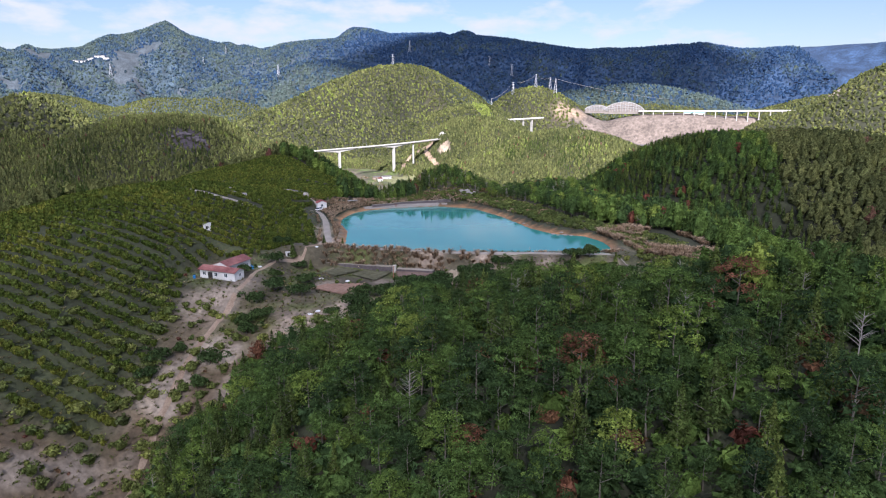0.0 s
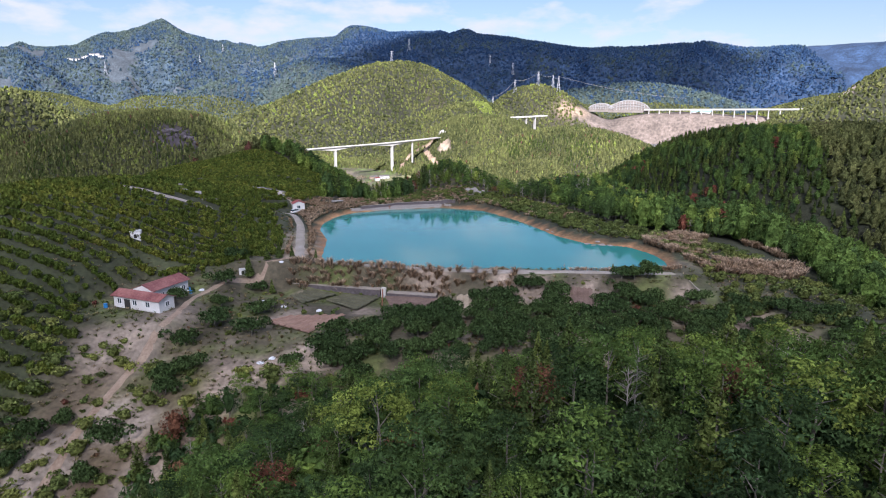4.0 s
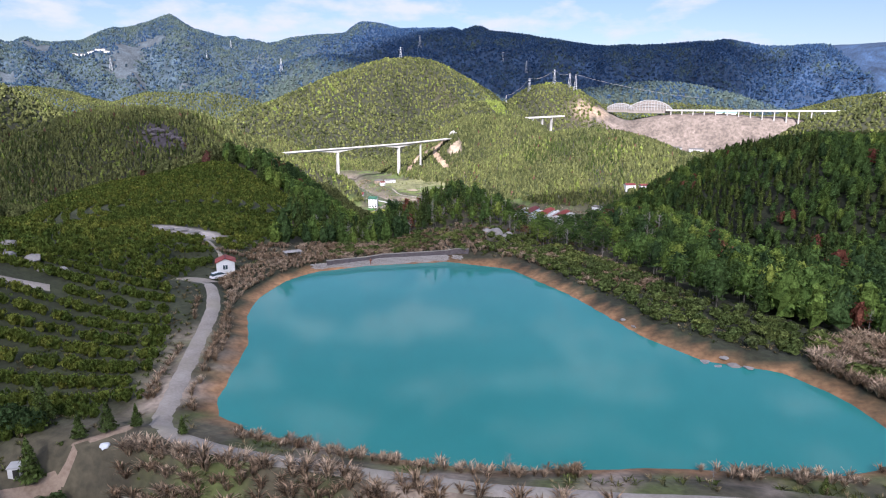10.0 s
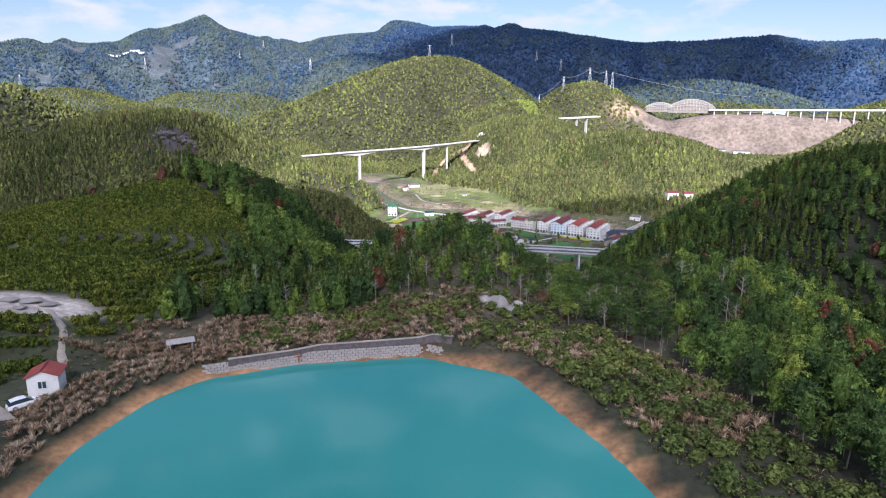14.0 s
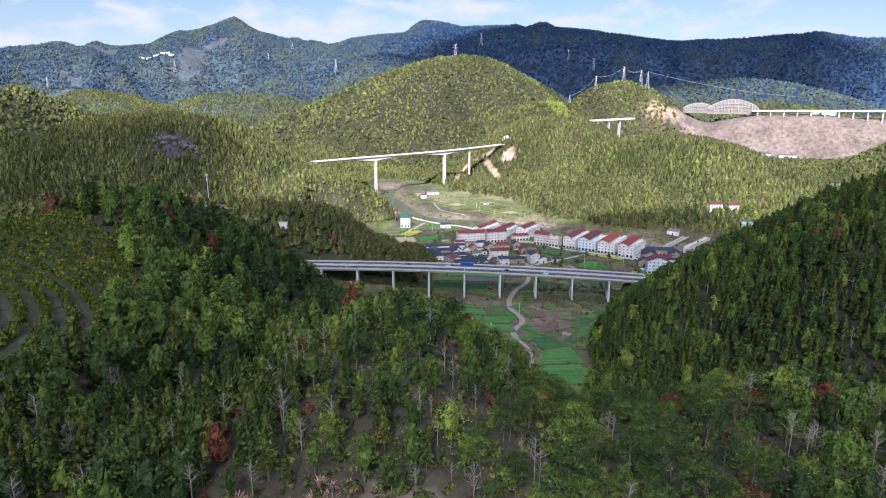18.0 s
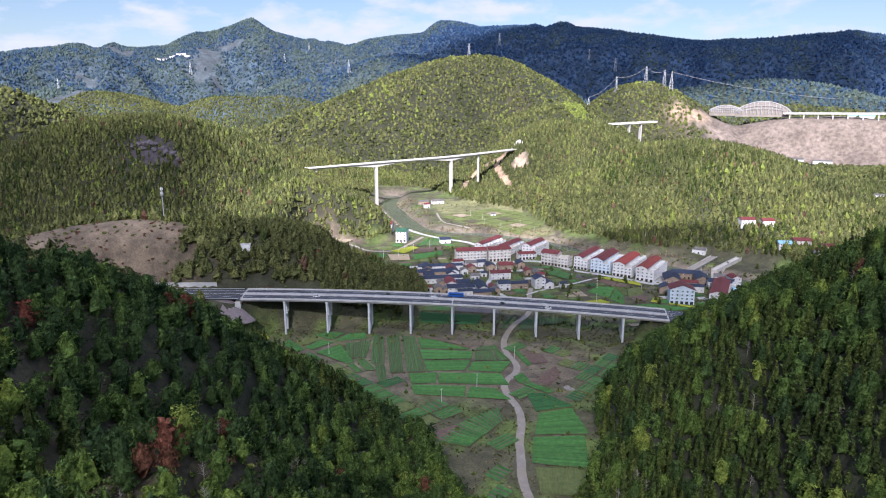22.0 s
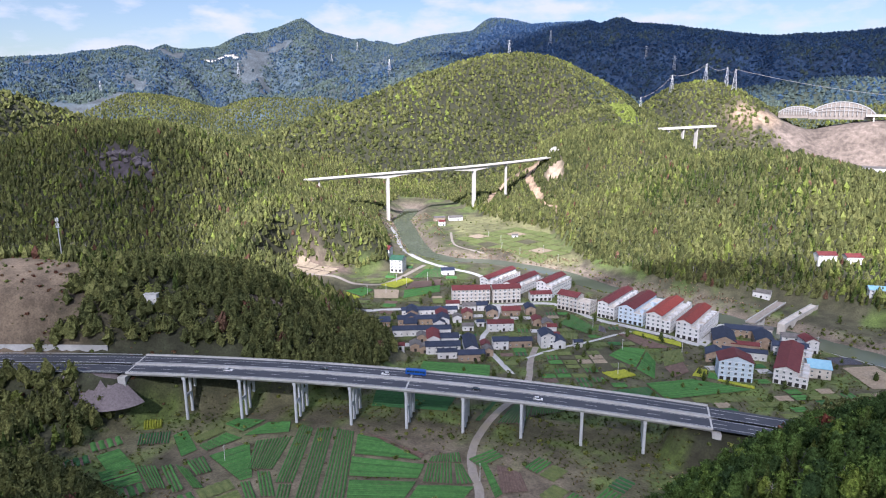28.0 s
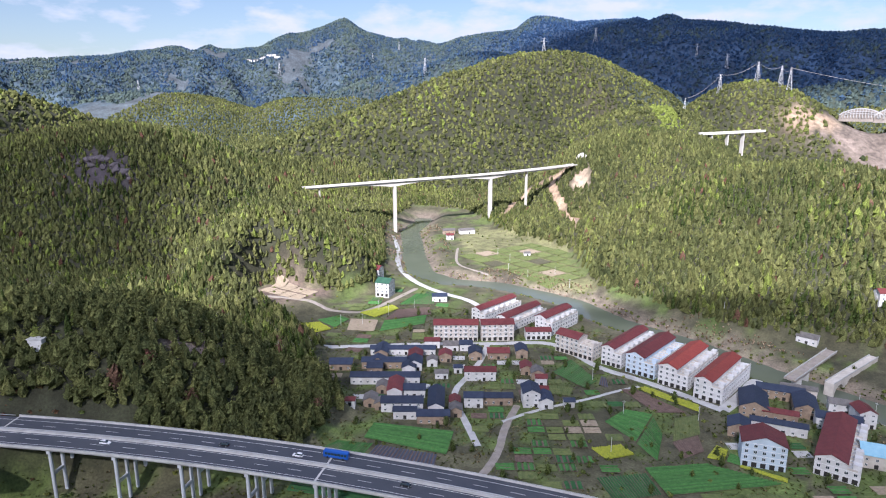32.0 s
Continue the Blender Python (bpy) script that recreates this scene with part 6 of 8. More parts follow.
def crown_bush(n, seed, size, lumps=7):
    rs = np.random.RandomState(seed)
    lc = np.c_[rs.randn(lumps, 2) * 0.42, 0.45 + 0.3 * rs.rand(lumps)]
    k = rs.randint(0, lumps, n)
    d = rs.randn(n, 3)
    d /= np.linalg.norm(d, axis=1, keepdims=True)
    d[:, 2] = np.abs(d[:, 2]) * 0.9 - 0.1
    c = lc[k] + d * (0.36 + 0.16 * rs.rand(n, 1)) * (1, 1, 0.85)
    c[:, 2] = np.maximum(c[:, 2], 0.03)
    return sprays_at(c, d + rs.randn(n, 3) * 0.4 + (0, 0, 0.2), np.full(n, size), rs)


def tuft(n, seed, h=1.0, spread=0.45, width=0.035):
    """Arching blades that rise from one foot and bend out."""
    rs = np.random.RandomState(seed)
    a, lean, L = rs.rand(n) * 6.283, spread * (0.25 + rs.rand(n)), h * (0.6 + 0.4 * rs.rand(n))
    out = np.c_[np.cos(a), np.sin(a)]
    side = np.c_[-out[:, 1], out[:, 0]] * width
    foot, mid, tip = out * 0.1, out * (lean * 0.45)[:, None], out * lean[:, None]
    v = np.stack([np.c_[foot - side, 0 * L], np.c_[mid - side * 1.6, L * 0.75], np.c_[tip, L], np.c_[mid + side * 1.6, L * 0.75]], 1)
    return v.reshape(-1, 3), np.repeat(rs.rand(n), 4)


def trunk_shape(sides=6, r=0.014, limbs=4, seed=0, top=0.8):
    """A tapered trunk with a few limbs, in units of the tree's height; quads only."""
    rs = np.random.RandomState(seed)
    V, F = [], []

    def tube(p, q, r0, r1, k):
        o = len(V)
        p, q = np.array(p, float), np.array(q, float)
        d = (q - p) / np.linalg.norm(q - p)
        u = np.cross(d, (0.3, 0.9, 0.2))
        u /= np.linalg.norm(u)
        w = np.cross(d, u)
        for c, rr in ((p, r0), (q, r1)):
            for i in range(k):
                V.append(c + (u * math.cos(6.2832 * i / k) + w * math.sin(6.2832 * i / k)) * rr)
        for i in range(k):
            F.append((o + i, o + (i + 1) % k, o + k + (i + 1) % k, o + k + i))

    bend = (rs.randn(2) * 0.02)
    tube((0, 0, -0.04), (bend[0], bend[1], top * 0.5), r, r * 0.7, sides)
    tube((bend[0], bend[1], top * 0.5), (bend[0] * 0.3, bend[1], top), r * 0.7, r * 0.25, sides)
    for i in range(limbs):
        a, h = rs.rand() * 6.283, top * (0.42 + 0.5 * (i + rs.rand()) / max(limbs, 1))
        L = 0.24 * (1.15 - h)+ 0.05
        tube((bend[0] * 0.8, bend[1], h), (bend[0] + math.cos(a) * L, bend[1] + math.sin(a) * L, h + L * 0.7), r * 0.4, r * 0.12, max(3, sides - 2))
    return np.array(V), np.array(F)


def bake(name, shapes, pos, scale, turn, tint, pick, material, label, category="tree", wide=None, sides=3):
    """Many plants as one mesh: shapes are (verts, shade) of leaves, or (verts, faces) of trunks."""
    VV, FF, CC, o = [], [], [], 0
    wide = scale if wide is None else wide
    for k, (tv, extra) in enumerate(shapes):
        sel = np.where(pick == k)[0]
        if not len(sel):
            continue
        c, s = np.cos(turn[sel])[:, None], np.sin(turn[sel])[:, None]
        x, y = tv[:, 0][None] * wide[sel][:, None], tv[:, 1][None] * wide[sel][:, None]
        v = np.stack([c * x - s * y + pos[sel, 0][:, None], s * x + c * y + pos[sel, 1][:, None], tv[:, 2][None] * scale[sel][:, None] + pos[sel, 2][:, None]], 2)
        nv = len(tv)
        faces = np.arange(nv).reshape(-1, sides) if extra.ndim == 1 else extra
        shade = extra if extra.ndim == 1 else np.full(nv, 0.5)
        FF.append((faces[None] + (np.arange(len(sel)) * nv)[:, None, None] + o).reshape(-1, faces.shape[1]))
        VV.append(v.reshape(-1, 3))
        CC.append(np.stack([np.repeat(tint[sel], nv), np.tile(shade, len(sel)), np.zeros(len(sel) * nv)], 1))
        o += nv * len(sel)
    if not VV:
        return None
    return tagged(new(name, mesh_from(name, np.concatenate(VV), np.concatenate(FF), material, ("tint", np.concatenate(CC)))), label, category, kind="stuff")


CLEARING = [(-130, 130), (-84, 118), (-60, 96), (-30, 90), (-20, 98), (-37, 122), (-46, 146), (-51, 168), (-49, 186), (-32, 195), (0, 198), (30, 203), (60, 206), (98, 215), (104, 250), (96, 285), (71, 317), (41, 334), (27, 361), (9, 383), (-11, 397), (-35, 395), (-55, 385), (-79, 371), (-99, 349), (-103, 319), (-79, 295), (-81, 262), (-101, 240), (-99, 190)]


def woods_here(x, y):
    """1 where wild wood grows."""
    z = drop(x, y)
    ok = (line_dist(x, y, CLEARING, True) > 0) & (np.hypot((x - 76) / 24, (y - 299) / 25) > 1)
    ok &= line_dist(x, y, ORCHARD_LAND, True) > 1
    ok &= line_dist(x, y, PLOTS_LAND, True) > 2
    for a, b in (((-368, 1085), 23), ((700, 1840), 24), ((-250, 1606), 15), ((-222, 1500), 14), ((-200, 1440), 12)):
        ok &= np.hypot(x - a[0], y - a[1]) > b * (0.8 + 0.8 * (fbm(x / 9, y / 9, 2) + 0.5))
    ok &= ~((ellipse_mask(x, y, 380, 2230, 330, 110, -8, 0.05) > 0.5))
    ok &= ~((ellipse_mask(x, y, -395, 778, 72, 32, 25, 0.05) > 0.5))
    for line in (ROAD_WEST, ROAD_EAST):
        ok &= line_dist(x, y, [(a, b) for a, b, _ in line]) > 13.5
    ok &= line_dist(x, y, [road_at(s, 10)[:2] for s in range(-160, 170, 20)]) > 20
    ok &= line_dist(x, y, RIVER) > 24
    for line in (EARTH_TRACK, EARTH_BRANCH):
        ok &= line_dist(x, y, line) > 6.5
    ok &= (ellipse_mask(x, y, -625, 1090, 36, 18, 15, 0.3) < 0.5) | (vnoise(x * 7.1, y * 7.3) < 0.42)
    return ok


def walk_dist(x, y):
    return line_dist(x, y, [tuple(p) for p in WALK])


def wood_tint(x, y, rs):
    """Stands of lighter and darker trees with a few red ones."""
    n = len(x)
    t = 0.46 + 0.9 * fbm(x / 70 + 3, y / 70, 3) + rs.randn(n) * 0.17
    t = np.clip(t, 0.07, 1)
    red = (rs.rand(n) < 0.014)
    return np.where(red, rs.rand(n) * 0.03, t)


def conifers_here(x, y):
    """Dark plantation stands."""
    return (fbm(x / 60 + 20, y / 60 + 4, 3) > 0.1) | ((np.hypot((x - 80) / 90, (y - 660) / 120) < 1) & (fbm(x / 30, y / 30, 2) > -0.2)) | (np.hypot(x + 100, y - 408) < 16)


CONE = ((0.0, 0.9), (0.22, 0.62), (0.26, 0.85), (0.5, 0.42), (0.54, 0.58), (0.78, 0.2))
B0 = [crown_clumped(1350, 10 + i, 0.0195, 22 + i, 0.25 + 0.04 * (i % 3), 0.34 + 0.08 * (i % 2), 0.6) for i in range(6)]
C0 = [crown_conifer(950, 30 + i, 0.024, 0.18, 0.22) for i in range(3)]
B0M = [merged(crown_clumped(560, 40 + i, 0.025, 18, 0.25, 0.3), core(42 + i, 0.14, 0.36)) for i in range(6)]
C0M = [crown_conifer(340, 45 + i, 0.045, 0.18, 0.2) for i in range(3)]
PEAKED = ((0.0, 0.75), (0.25, 1.0), (0.55, 0.62), (0.8, 0.3))
ROUND = ((0.0, 0.6), (0.3, 1.0), (0.62, 0.86), (0.86, 0.48))
B1 = [merged(crown_clumped(230, 50 + i, 0.038, 16, 0.27, 0.2, 0.3), core(52 + i, 0.22, 0.12, ROUND if i % 2 else PEAKED, 7, 0.4, 0.06)) for i in range(6)]
C1 = [merged(crown_conifer(100, 70 + i, 0.07, 0.2), core(72 + i, 0.17, 0.08, CONE, 6, 0.3, 0.02)) for i in range(4)]
B2 = [merged(crown_clumped(50, 90 + i, 0.07, 14, 0.34, 0.15, 0.4), core(92 + i, 0.26 + 0.05 * (i % 3), 0.05, ROUND if i % 3 == 0 else PEAKED, 6, 0.45, 0.07)) for i in range(8)]
C2 = [merged(crown_conifer(14, 100 + i, 0.09, 0.2), core(102 + i, 0.2, 0.05, CONE, 5, 0.3, 0.02)) for i in range(4)]
T0 = [trunk_shape(6, 0.015, 5, i) for i in range(4)]
T1 = [trunk_shape(3, 0.011, 0, i) for i in range(3)]
BARE0 = [trunk_shape(4, 0.012, 26, 40 + i, 0.95) for i in range(3)]

# nearest wood
x, y, rs = jitter_grid(-120, 150, 44, 770, 4.0, 1)
keep = (walk_dist(x, y) < 95) & in_sight(x, y) & woods_here(x, y)
x, y = x[keep], y[keep]
dist = walk_dist(x, y)
z = drop(x, y)
h = (4.8 + 5.6 * rs.rand(len(x))) * (0.85 + 0.5 * (fbm(x / 35, y / 35, 2) + 0.5)) * np.where((y > 370) & (y < 620), 0.72, np.where(y < 240, 0.68, 1.0))
tint, turn = wood_tint(x, y, rs), rs.rand(len(x)) * 6.283
tint = np.where((tint > 0.05) & (rs.rand(len(x)) < 0.5), 0.08 + 0.92 * rs.rand(len(x)) ** 1.2, tint)
con = (conifers_here(x, y) & (rs.rand(len(x)) < 0.75)) | ((y < 215) & (rs.rand(len(x)) < 0.26))
bare = (rs.rand(len(x)) < np.where((y > 370) & (y < 620), 0.14, 0.035))
tint = np.where((y > 370) & (y < 640) & (rs.rand(len(x)) < 0.035), rs.rand(len(x)) * 0.03, tint)
near0 = (y < 215) | ((dist < 48) & (y < 560))
fine = ((y < 205) & (dist < 42)) | ((dist < 18) & (y < 520))
thin_out = (y > 380) & (y < 560) & (rs.rand(len(x)) < 0.08)
order = np.argsort(dist + 1000 * bare + 1000 * (z > -20))
single = np.zeros(len(x), bool)
single[order[:270]] = True
single &= ~bare & ~thin_out
pos = np.c_[x, y, z]
g = near0 & fine & ~single & ~bare & ~con & ~thin_out
pk = rs.randint(0, 6, len(x))
bake("woodland", B0, pos[g], h[g], turn[g], tint[g], pk[g], NEAR_FOREST, "dense mixed subtropical woodland on the near hillside", "woodland")
g = near0 & ~fine & ~single & ~bare & ~con & ~thin_out
bake("woodland_slope", B0M, pos[g], h[g], turn[g], tint[g], pk[g], NEAR_FOREST, "mixed subtropical woodland on the near slopes", "woodland")
g = near0 & ~single & ~bare & ~con & ~thin_out
bake("woodland_trunks", T0, pos[g | (near0 & con & ~single)], h[g | (near0 & con & ~single)], turn[g | (near0 & con & ~single)], tint[g | (near0 & con & ~single)], rs.randint(0, 4, int((g | (near0 & con & ~single)).sum())), BARK, "tree trunks under the woodland canopy", "trunks")
g = near0 & ~fine & ~single & ~bare & con
bake("conifer_slope", C0M, pos[g], h[g] * 1.1, turn[g], rs.rand(int(g.sum())), rs.randint(0, 3, int(g.sum())), CONIFER, "young green pines and firs on the near slopes", "woodland")
g = near0 & fine & ~single & ~bare & con
bake("conifer_stand", C0, pos[g], h[g] * 1.1, turn[g], rs.rand(int(g.sum())), rs.randint(0, 3, int(g.sum())), CONIFER, "young dark fir trees among the woodland", "woodland")
g = bare
bake("leafless_trees", BARE0, pos[g], h[g] * 0.95, turn[g], tint[g], rs.randint(0, 3, int(g.sum())), TWIG, "grey leafless trees standing among green ones", "trees")
g = ~near0 & ~con & ~bare
bake("woodland_edge", B1, pos[g], h[g] * 1.1, turn[g], tint[g], pk[g], NEAR_FOREST, "mixed woodland a little further off", "woodland", wide=h[g] * 1.05)
g = ~near0 & con & ~bare
bake("conifer_edge", C1, pos[g], h[g] * 1.1, turn[g], rs.rand(int(g.sum())), rs.randint(0, 3, int(g.sum())), CONIFER, "dark conifers a little further off", "woodland")
# the nearest trees, each on its own
tree_meshes = []
S0 = [crown_clumped(2200, 410 + i, 0.0165, 24 + i, 0.25 + 0.04 * (i % 3), 0.34 + 0.08 * (i % 2), 0.6) for i in range(6)]
S1 = [crown_conifer(1700, 430 + i, 0.02, 0.18, 0.22) for i in range(3)]
for k in range(12):
    cv, shade = (S0 + S0)[k] if k < 9 else S1[k - 9]
    tt = [0.15, 0.25, 0.4, 0.55, 0.7, 0.95, 0.2, 0.45, 0.015, 0.3, 0.6, 0.9][k]
    cm = mesh_from("crown", cv, np.arange(len(cv)).reshape(-1, 3), NEAR_FOREST if k < 9 else CONIFER, ("tint", np.c_[np.full(len(cv), tt), shade, 0 * shade]))
    tv, tf = T0[k % 4]
    tree_meshes.append((cm, mesh_from("trunk", tv, tf, BARK)))
LABELS = ["dark green broadleaf tree on a wooded slope", "olive green broadleaf tree on a wooded slope", "mid-green broadleaf tree with a lumpy crown", "mid-green broadleaf tree with a lumpy crown", "fresh green broadleaf tree with a lumpy crown", "yellow-green broadleaf tree in new leaf", "dark green broadleaf tree on a wooded slope", "mid-green broadleaf tree with a lumpy crown", "reddish-brown tree with autumn leaves", "slender dark green fir tree", "slender green fir tree", "slender light green fir tree"]
for i in np.where(single)[0]:
    if con[i]:
        k = 9 + int(tint[i] * 2.99)
    elif tint[i] < 0.05:
        k = 8
    else:
        k = int(np.argmin([abs(tint[i] - v) + 0.06 * rs.rand() for v in (0.15, 0.25, 0.4, 0.55, 0.7, 0.95, 0.2, 0.45)]))
    e = new("tree")
    e.matrix_basis = Matrix.Translation((x[i], y[i], z[i])) @ pose(0, 0, 0, 0, 0, math.degrees(turn[i])) @ Matrix.Diagonal((h[i], h[i], h[i], 1))
    tagged(e, LABELS[k], "tree", "woodland trees")
    shared("crown", tree_meshes[k][0], e)
    shared("trunk", tree_meshes[k][1], e)

# undergrowth that fills the gaps of the nearest wood
U0 = [merged(crown_bush(40, 180 + i, 0.2), core(185 + i, 0.7, 0.03, ((0.0, 0.9), (0.5, 0.9)), 6, 0.4, 0.08)) for i in range(5)]
x, y, rs = jitter_grid(-80, 130, 60, 215, 2.7, 46)
keep = woods_here(x, y) & (walk_dist(x, y) < 80) & in_sight(x, y) & (rs.rand(len(x)) < 0.85)
x, y = x[keep], y[keep]
n = len(x)
bake("undergrowth", U0, np.c_[x, y, drop(x, y) - 0.1], 1.2 + 1.5 * rs.rand(n), rs.rand(n) * 6.283, np.where(rs.rand(n) < 0.06, 0.045 * rs.rand(n), 0.07 + 0.7 * rs.rand(n) ** 1.5), rs.randint(0, 5, n), NEAR_FOREST, "dark green shrubs under the woodland canopy", "scrub")

# hillsides across the view
x, y, rs = jitter_grid(-520, 420, 60, 1010, 5.6, 2)
keep = (walk_dist(x, y) >= 95) & (walk_dist(x, y) < 400) & in_sight(x, y, 2) & (drop(x, y) > -164)
x, y = x[keep], y[keep]
keep = woods_here(x, y) & thin_hidden(x, y, rs)
x, y = x[keep], y[keep]
d = walk_dist(x, y)
z, n = drop(x, y), len(x)
h = (6.5 + 4.0 * rs.rand(n)) * (0.85 + 0.4 * (fbm(x / 35, y / 35, 2) + 0.5))
tint, con, turn, pos = wood_tint(x, y, rs), conifers_here(x, y) & (rs.rand(n) < 0.7), rs.rand(n) * 6.283, np.c_[x, y, z]
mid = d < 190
# farther slopes get lighter tints: sunlight and haze put into the leaf colour
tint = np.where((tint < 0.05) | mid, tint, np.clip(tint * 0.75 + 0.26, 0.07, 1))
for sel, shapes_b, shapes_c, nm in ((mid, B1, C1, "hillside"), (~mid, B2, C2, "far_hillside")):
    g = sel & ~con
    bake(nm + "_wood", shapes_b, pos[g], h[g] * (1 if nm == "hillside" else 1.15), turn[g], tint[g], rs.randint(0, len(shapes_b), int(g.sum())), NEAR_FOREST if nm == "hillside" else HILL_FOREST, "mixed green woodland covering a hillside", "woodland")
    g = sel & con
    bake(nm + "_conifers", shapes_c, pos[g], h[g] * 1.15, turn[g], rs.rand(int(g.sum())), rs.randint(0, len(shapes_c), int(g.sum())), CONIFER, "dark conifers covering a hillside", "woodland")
g = (rs.rand(n) < 0.16) & (fbm(x / 50 + 60, y / 50, 2) > 0)
bake("pale_trunks", T1, pos[g], h[g] * 1.2, turn[g], tint[g], rs.randint(0, 3, int(g.sum())), TWIG, "pale bare trunks showing between the crowns", "trunks")

# wooded hills beyond the village
x, y, rs = jitter_grid(-1400, 420, 780, 1760, 4.1, 3)
wd = walk_dist(x, y)
keep = (wd >= 400) & (wd < 1130) & in_sight(x, y, 1) & (drop(x, y) > -165)
x, y = x[keep], y[keep]
keep = woods_here(x, y) & thin_hidden(x, y, rs)
x, y = x[keep], y[keep]
z, n = drop(x, y), len(x)
h = (5.0 + 5.2 * rs.rand(n) ** 1.5) * (0.85 + 0.4 * (fbm(x / 45, y / 45, 2) + 0.5))
tint, con = wood_tint(x, y, rs), conifers_here(x, y) & (rs.rand(n) < 0.4)
# tints lifted to imitate sun and haze on these hills
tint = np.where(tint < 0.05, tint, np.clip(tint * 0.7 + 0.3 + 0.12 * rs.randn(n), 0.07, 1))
pos, turn = np.c_[x, y, z - 0.6], rs.rand(n) * 6.283
B3 = [merged(crown_clumped(3, 120 + i, 0.1, 10, 0.3, 0.35, 0.5), core(122 + i, 0.3 + 0.05 * (i % 3), 0.0, ((0.0, 0.95), (0.45, 0.9 if i % 3 == 0 else 0.65)), 5, 0.5, 0.09)) for i in range(9)]
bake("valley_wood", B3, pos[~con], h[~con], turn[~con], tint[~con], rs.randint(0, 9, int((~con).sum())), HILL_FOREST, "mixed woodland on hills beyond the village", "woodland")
bake("valley_conifers", C2, pos[con], h[con] * 1.1, turn[con], rs.rand(int(con.sum())), rs.randint(0, 4, int(con.sum())), CONIFER, "dark conifers on hills beyond the village", "woodland")
g = (rs.rand(n) < 0.12) & (fbm(x / 60 + 60, y / 60, 2) > -0.05)
T2 = [trunk_shape(3, 0.024, 3, 60 + i) for i in range(3)]
bake("valley_trunks", T2, pos[g], h[g] * 1.35, turn[g], tint[g], rs.randint(0, 3, int(g.sum())), TWIG, "pale bare trunks on hills beyond the village", "trunks")
# mountains
x, y, rs = jitter_grid(-2200, 1100, 900, 2750, 9.6, 4)
wd = walk_dist(x, y)
keep = (wd >= 1130) & in_sight(x, y, 1) & (drop(x, y) > -160)
x, y = x[keep], y[keep]
keep = woods_here(x, y) & thin_hidden(x, y, rs, 0.1)
x, y = x[keep], y[keep]
n = len(x)
pos = np.c_[x, y, drop(x, y) - 2]
B4 = [core(142 + i, 0.5, 0.0, ((0.0, 0.95), (0.4, 0.8 + 0.1 * (i % 2)), (0.76, 0.4)), 5, 0.5, 0.09) for i in range(6)]
# lighter tints again stand in for sunlight and haze
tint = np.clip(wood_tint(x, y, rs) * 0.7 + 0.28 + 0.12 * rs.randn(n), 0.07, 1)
# a strip of fresh bamboo down the big hill's shoulder
bamboo = (np.abs((x + 240) + (y - 2150) * 0.42) < 26) & (y < 2330) & (y > 1850)
tint = np.where(bamboo, 1.0, tint)
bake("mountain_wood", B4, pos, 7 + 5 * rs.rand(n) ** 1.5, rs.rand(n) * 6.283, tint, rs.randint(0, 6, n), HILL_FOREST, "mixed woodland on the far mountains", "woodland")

# forest on the ranges, haze blue in its leaf colour, paler in sunlit west
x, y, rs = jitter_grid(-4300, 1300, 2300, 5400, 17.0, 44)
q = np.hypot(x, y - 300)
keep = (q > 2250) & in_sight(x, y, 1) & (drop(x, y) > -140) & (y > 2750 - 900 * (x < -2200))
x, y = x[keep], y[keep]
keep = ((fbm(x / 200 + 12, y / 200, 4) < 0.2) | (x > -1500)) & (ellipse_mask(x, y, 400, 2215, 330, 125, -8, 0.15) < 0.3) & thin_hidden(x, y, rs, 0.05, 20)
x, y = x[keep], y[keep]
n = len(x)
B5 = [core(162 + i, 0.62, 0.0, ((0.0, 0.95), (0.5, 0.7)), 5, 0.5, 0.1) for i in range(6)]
bake("range_forest", B5, np.c_[x, y, drop(x, y) - 2], 10 + 9 * rs.rand(n), rs.rand(n) * 6.283, np.clip(0.5 + 0.9 * fbm(x / 120, y / 120, 3) + 0.15 * rs.randn(n) + 0.35 * smooth(-1100, -1900, x) + 0.45 * smooth(3300, 2700, np.hypot(x, y - 300)), 0, 1), rs.randint(0, 6, n), FAR_FOREST, "far mountain range forest with blue haze put into its leaf colour", "woodland")

# terraced citrus rows that sweep round the hill
x, y, rs = jitter_grid(-340, -56, 90, 530, 1.75, 5)
keep = (line_dist(x, y, ORCHARD_LAND, True) < 0) & in_sight(x, y, 2)
x, y = x[keep], y[keep]
wave = fbm(x / 70, y / 70, 2) * 3.2
row = np.hypot(x + 165, (y - 410) * 1.15) / 5.8 + wave
pull = (np.floor(row) + 0.5 - wave + rs.randn(len(x)) * 0.04) / np.maximum(row - wave, 0.5)
x, y = -165 + (x + 165) * pull, 410 + (y - 410) * pull
keep = (rs.rand(len(x)) < 0.78) & (ellipse_mask(x, y, -112, 356, 13, 7, 20, 0.3) < 0.4) & (ellipse_mask(x, y, -128, 326, 11, 6, 30, 0.3) < 0.4)
for pts, gap in ((ORCHARD_TRACK, 2.2), (ORCHARD_LANE, 3.0), (FARM_TRACK, 3.0), (DAM_ROAD, 3.5)):
    keep &= line_dist(x, y, pts) > gap
keep &= (np.hypot(x + 75, y - 220) > 11.5) & (np.hypot(x + 84, y - 331) > 8)
x, y = x[keep], y[keep]
keep = thin_hidden(x, y, rs, 0.1, 2.5)
x, y = x[keep], y[keep]
z, n = drop(x, y), len(x)
s = 1.15 + 0.6 * rs.rand(n)
O0 = [merged(crown_bush(105, 160 + i, 0.15), core(165 + i, 0.62, 0.05, ROUND, 6, 0.35, 0.05)) for i in range(5)]
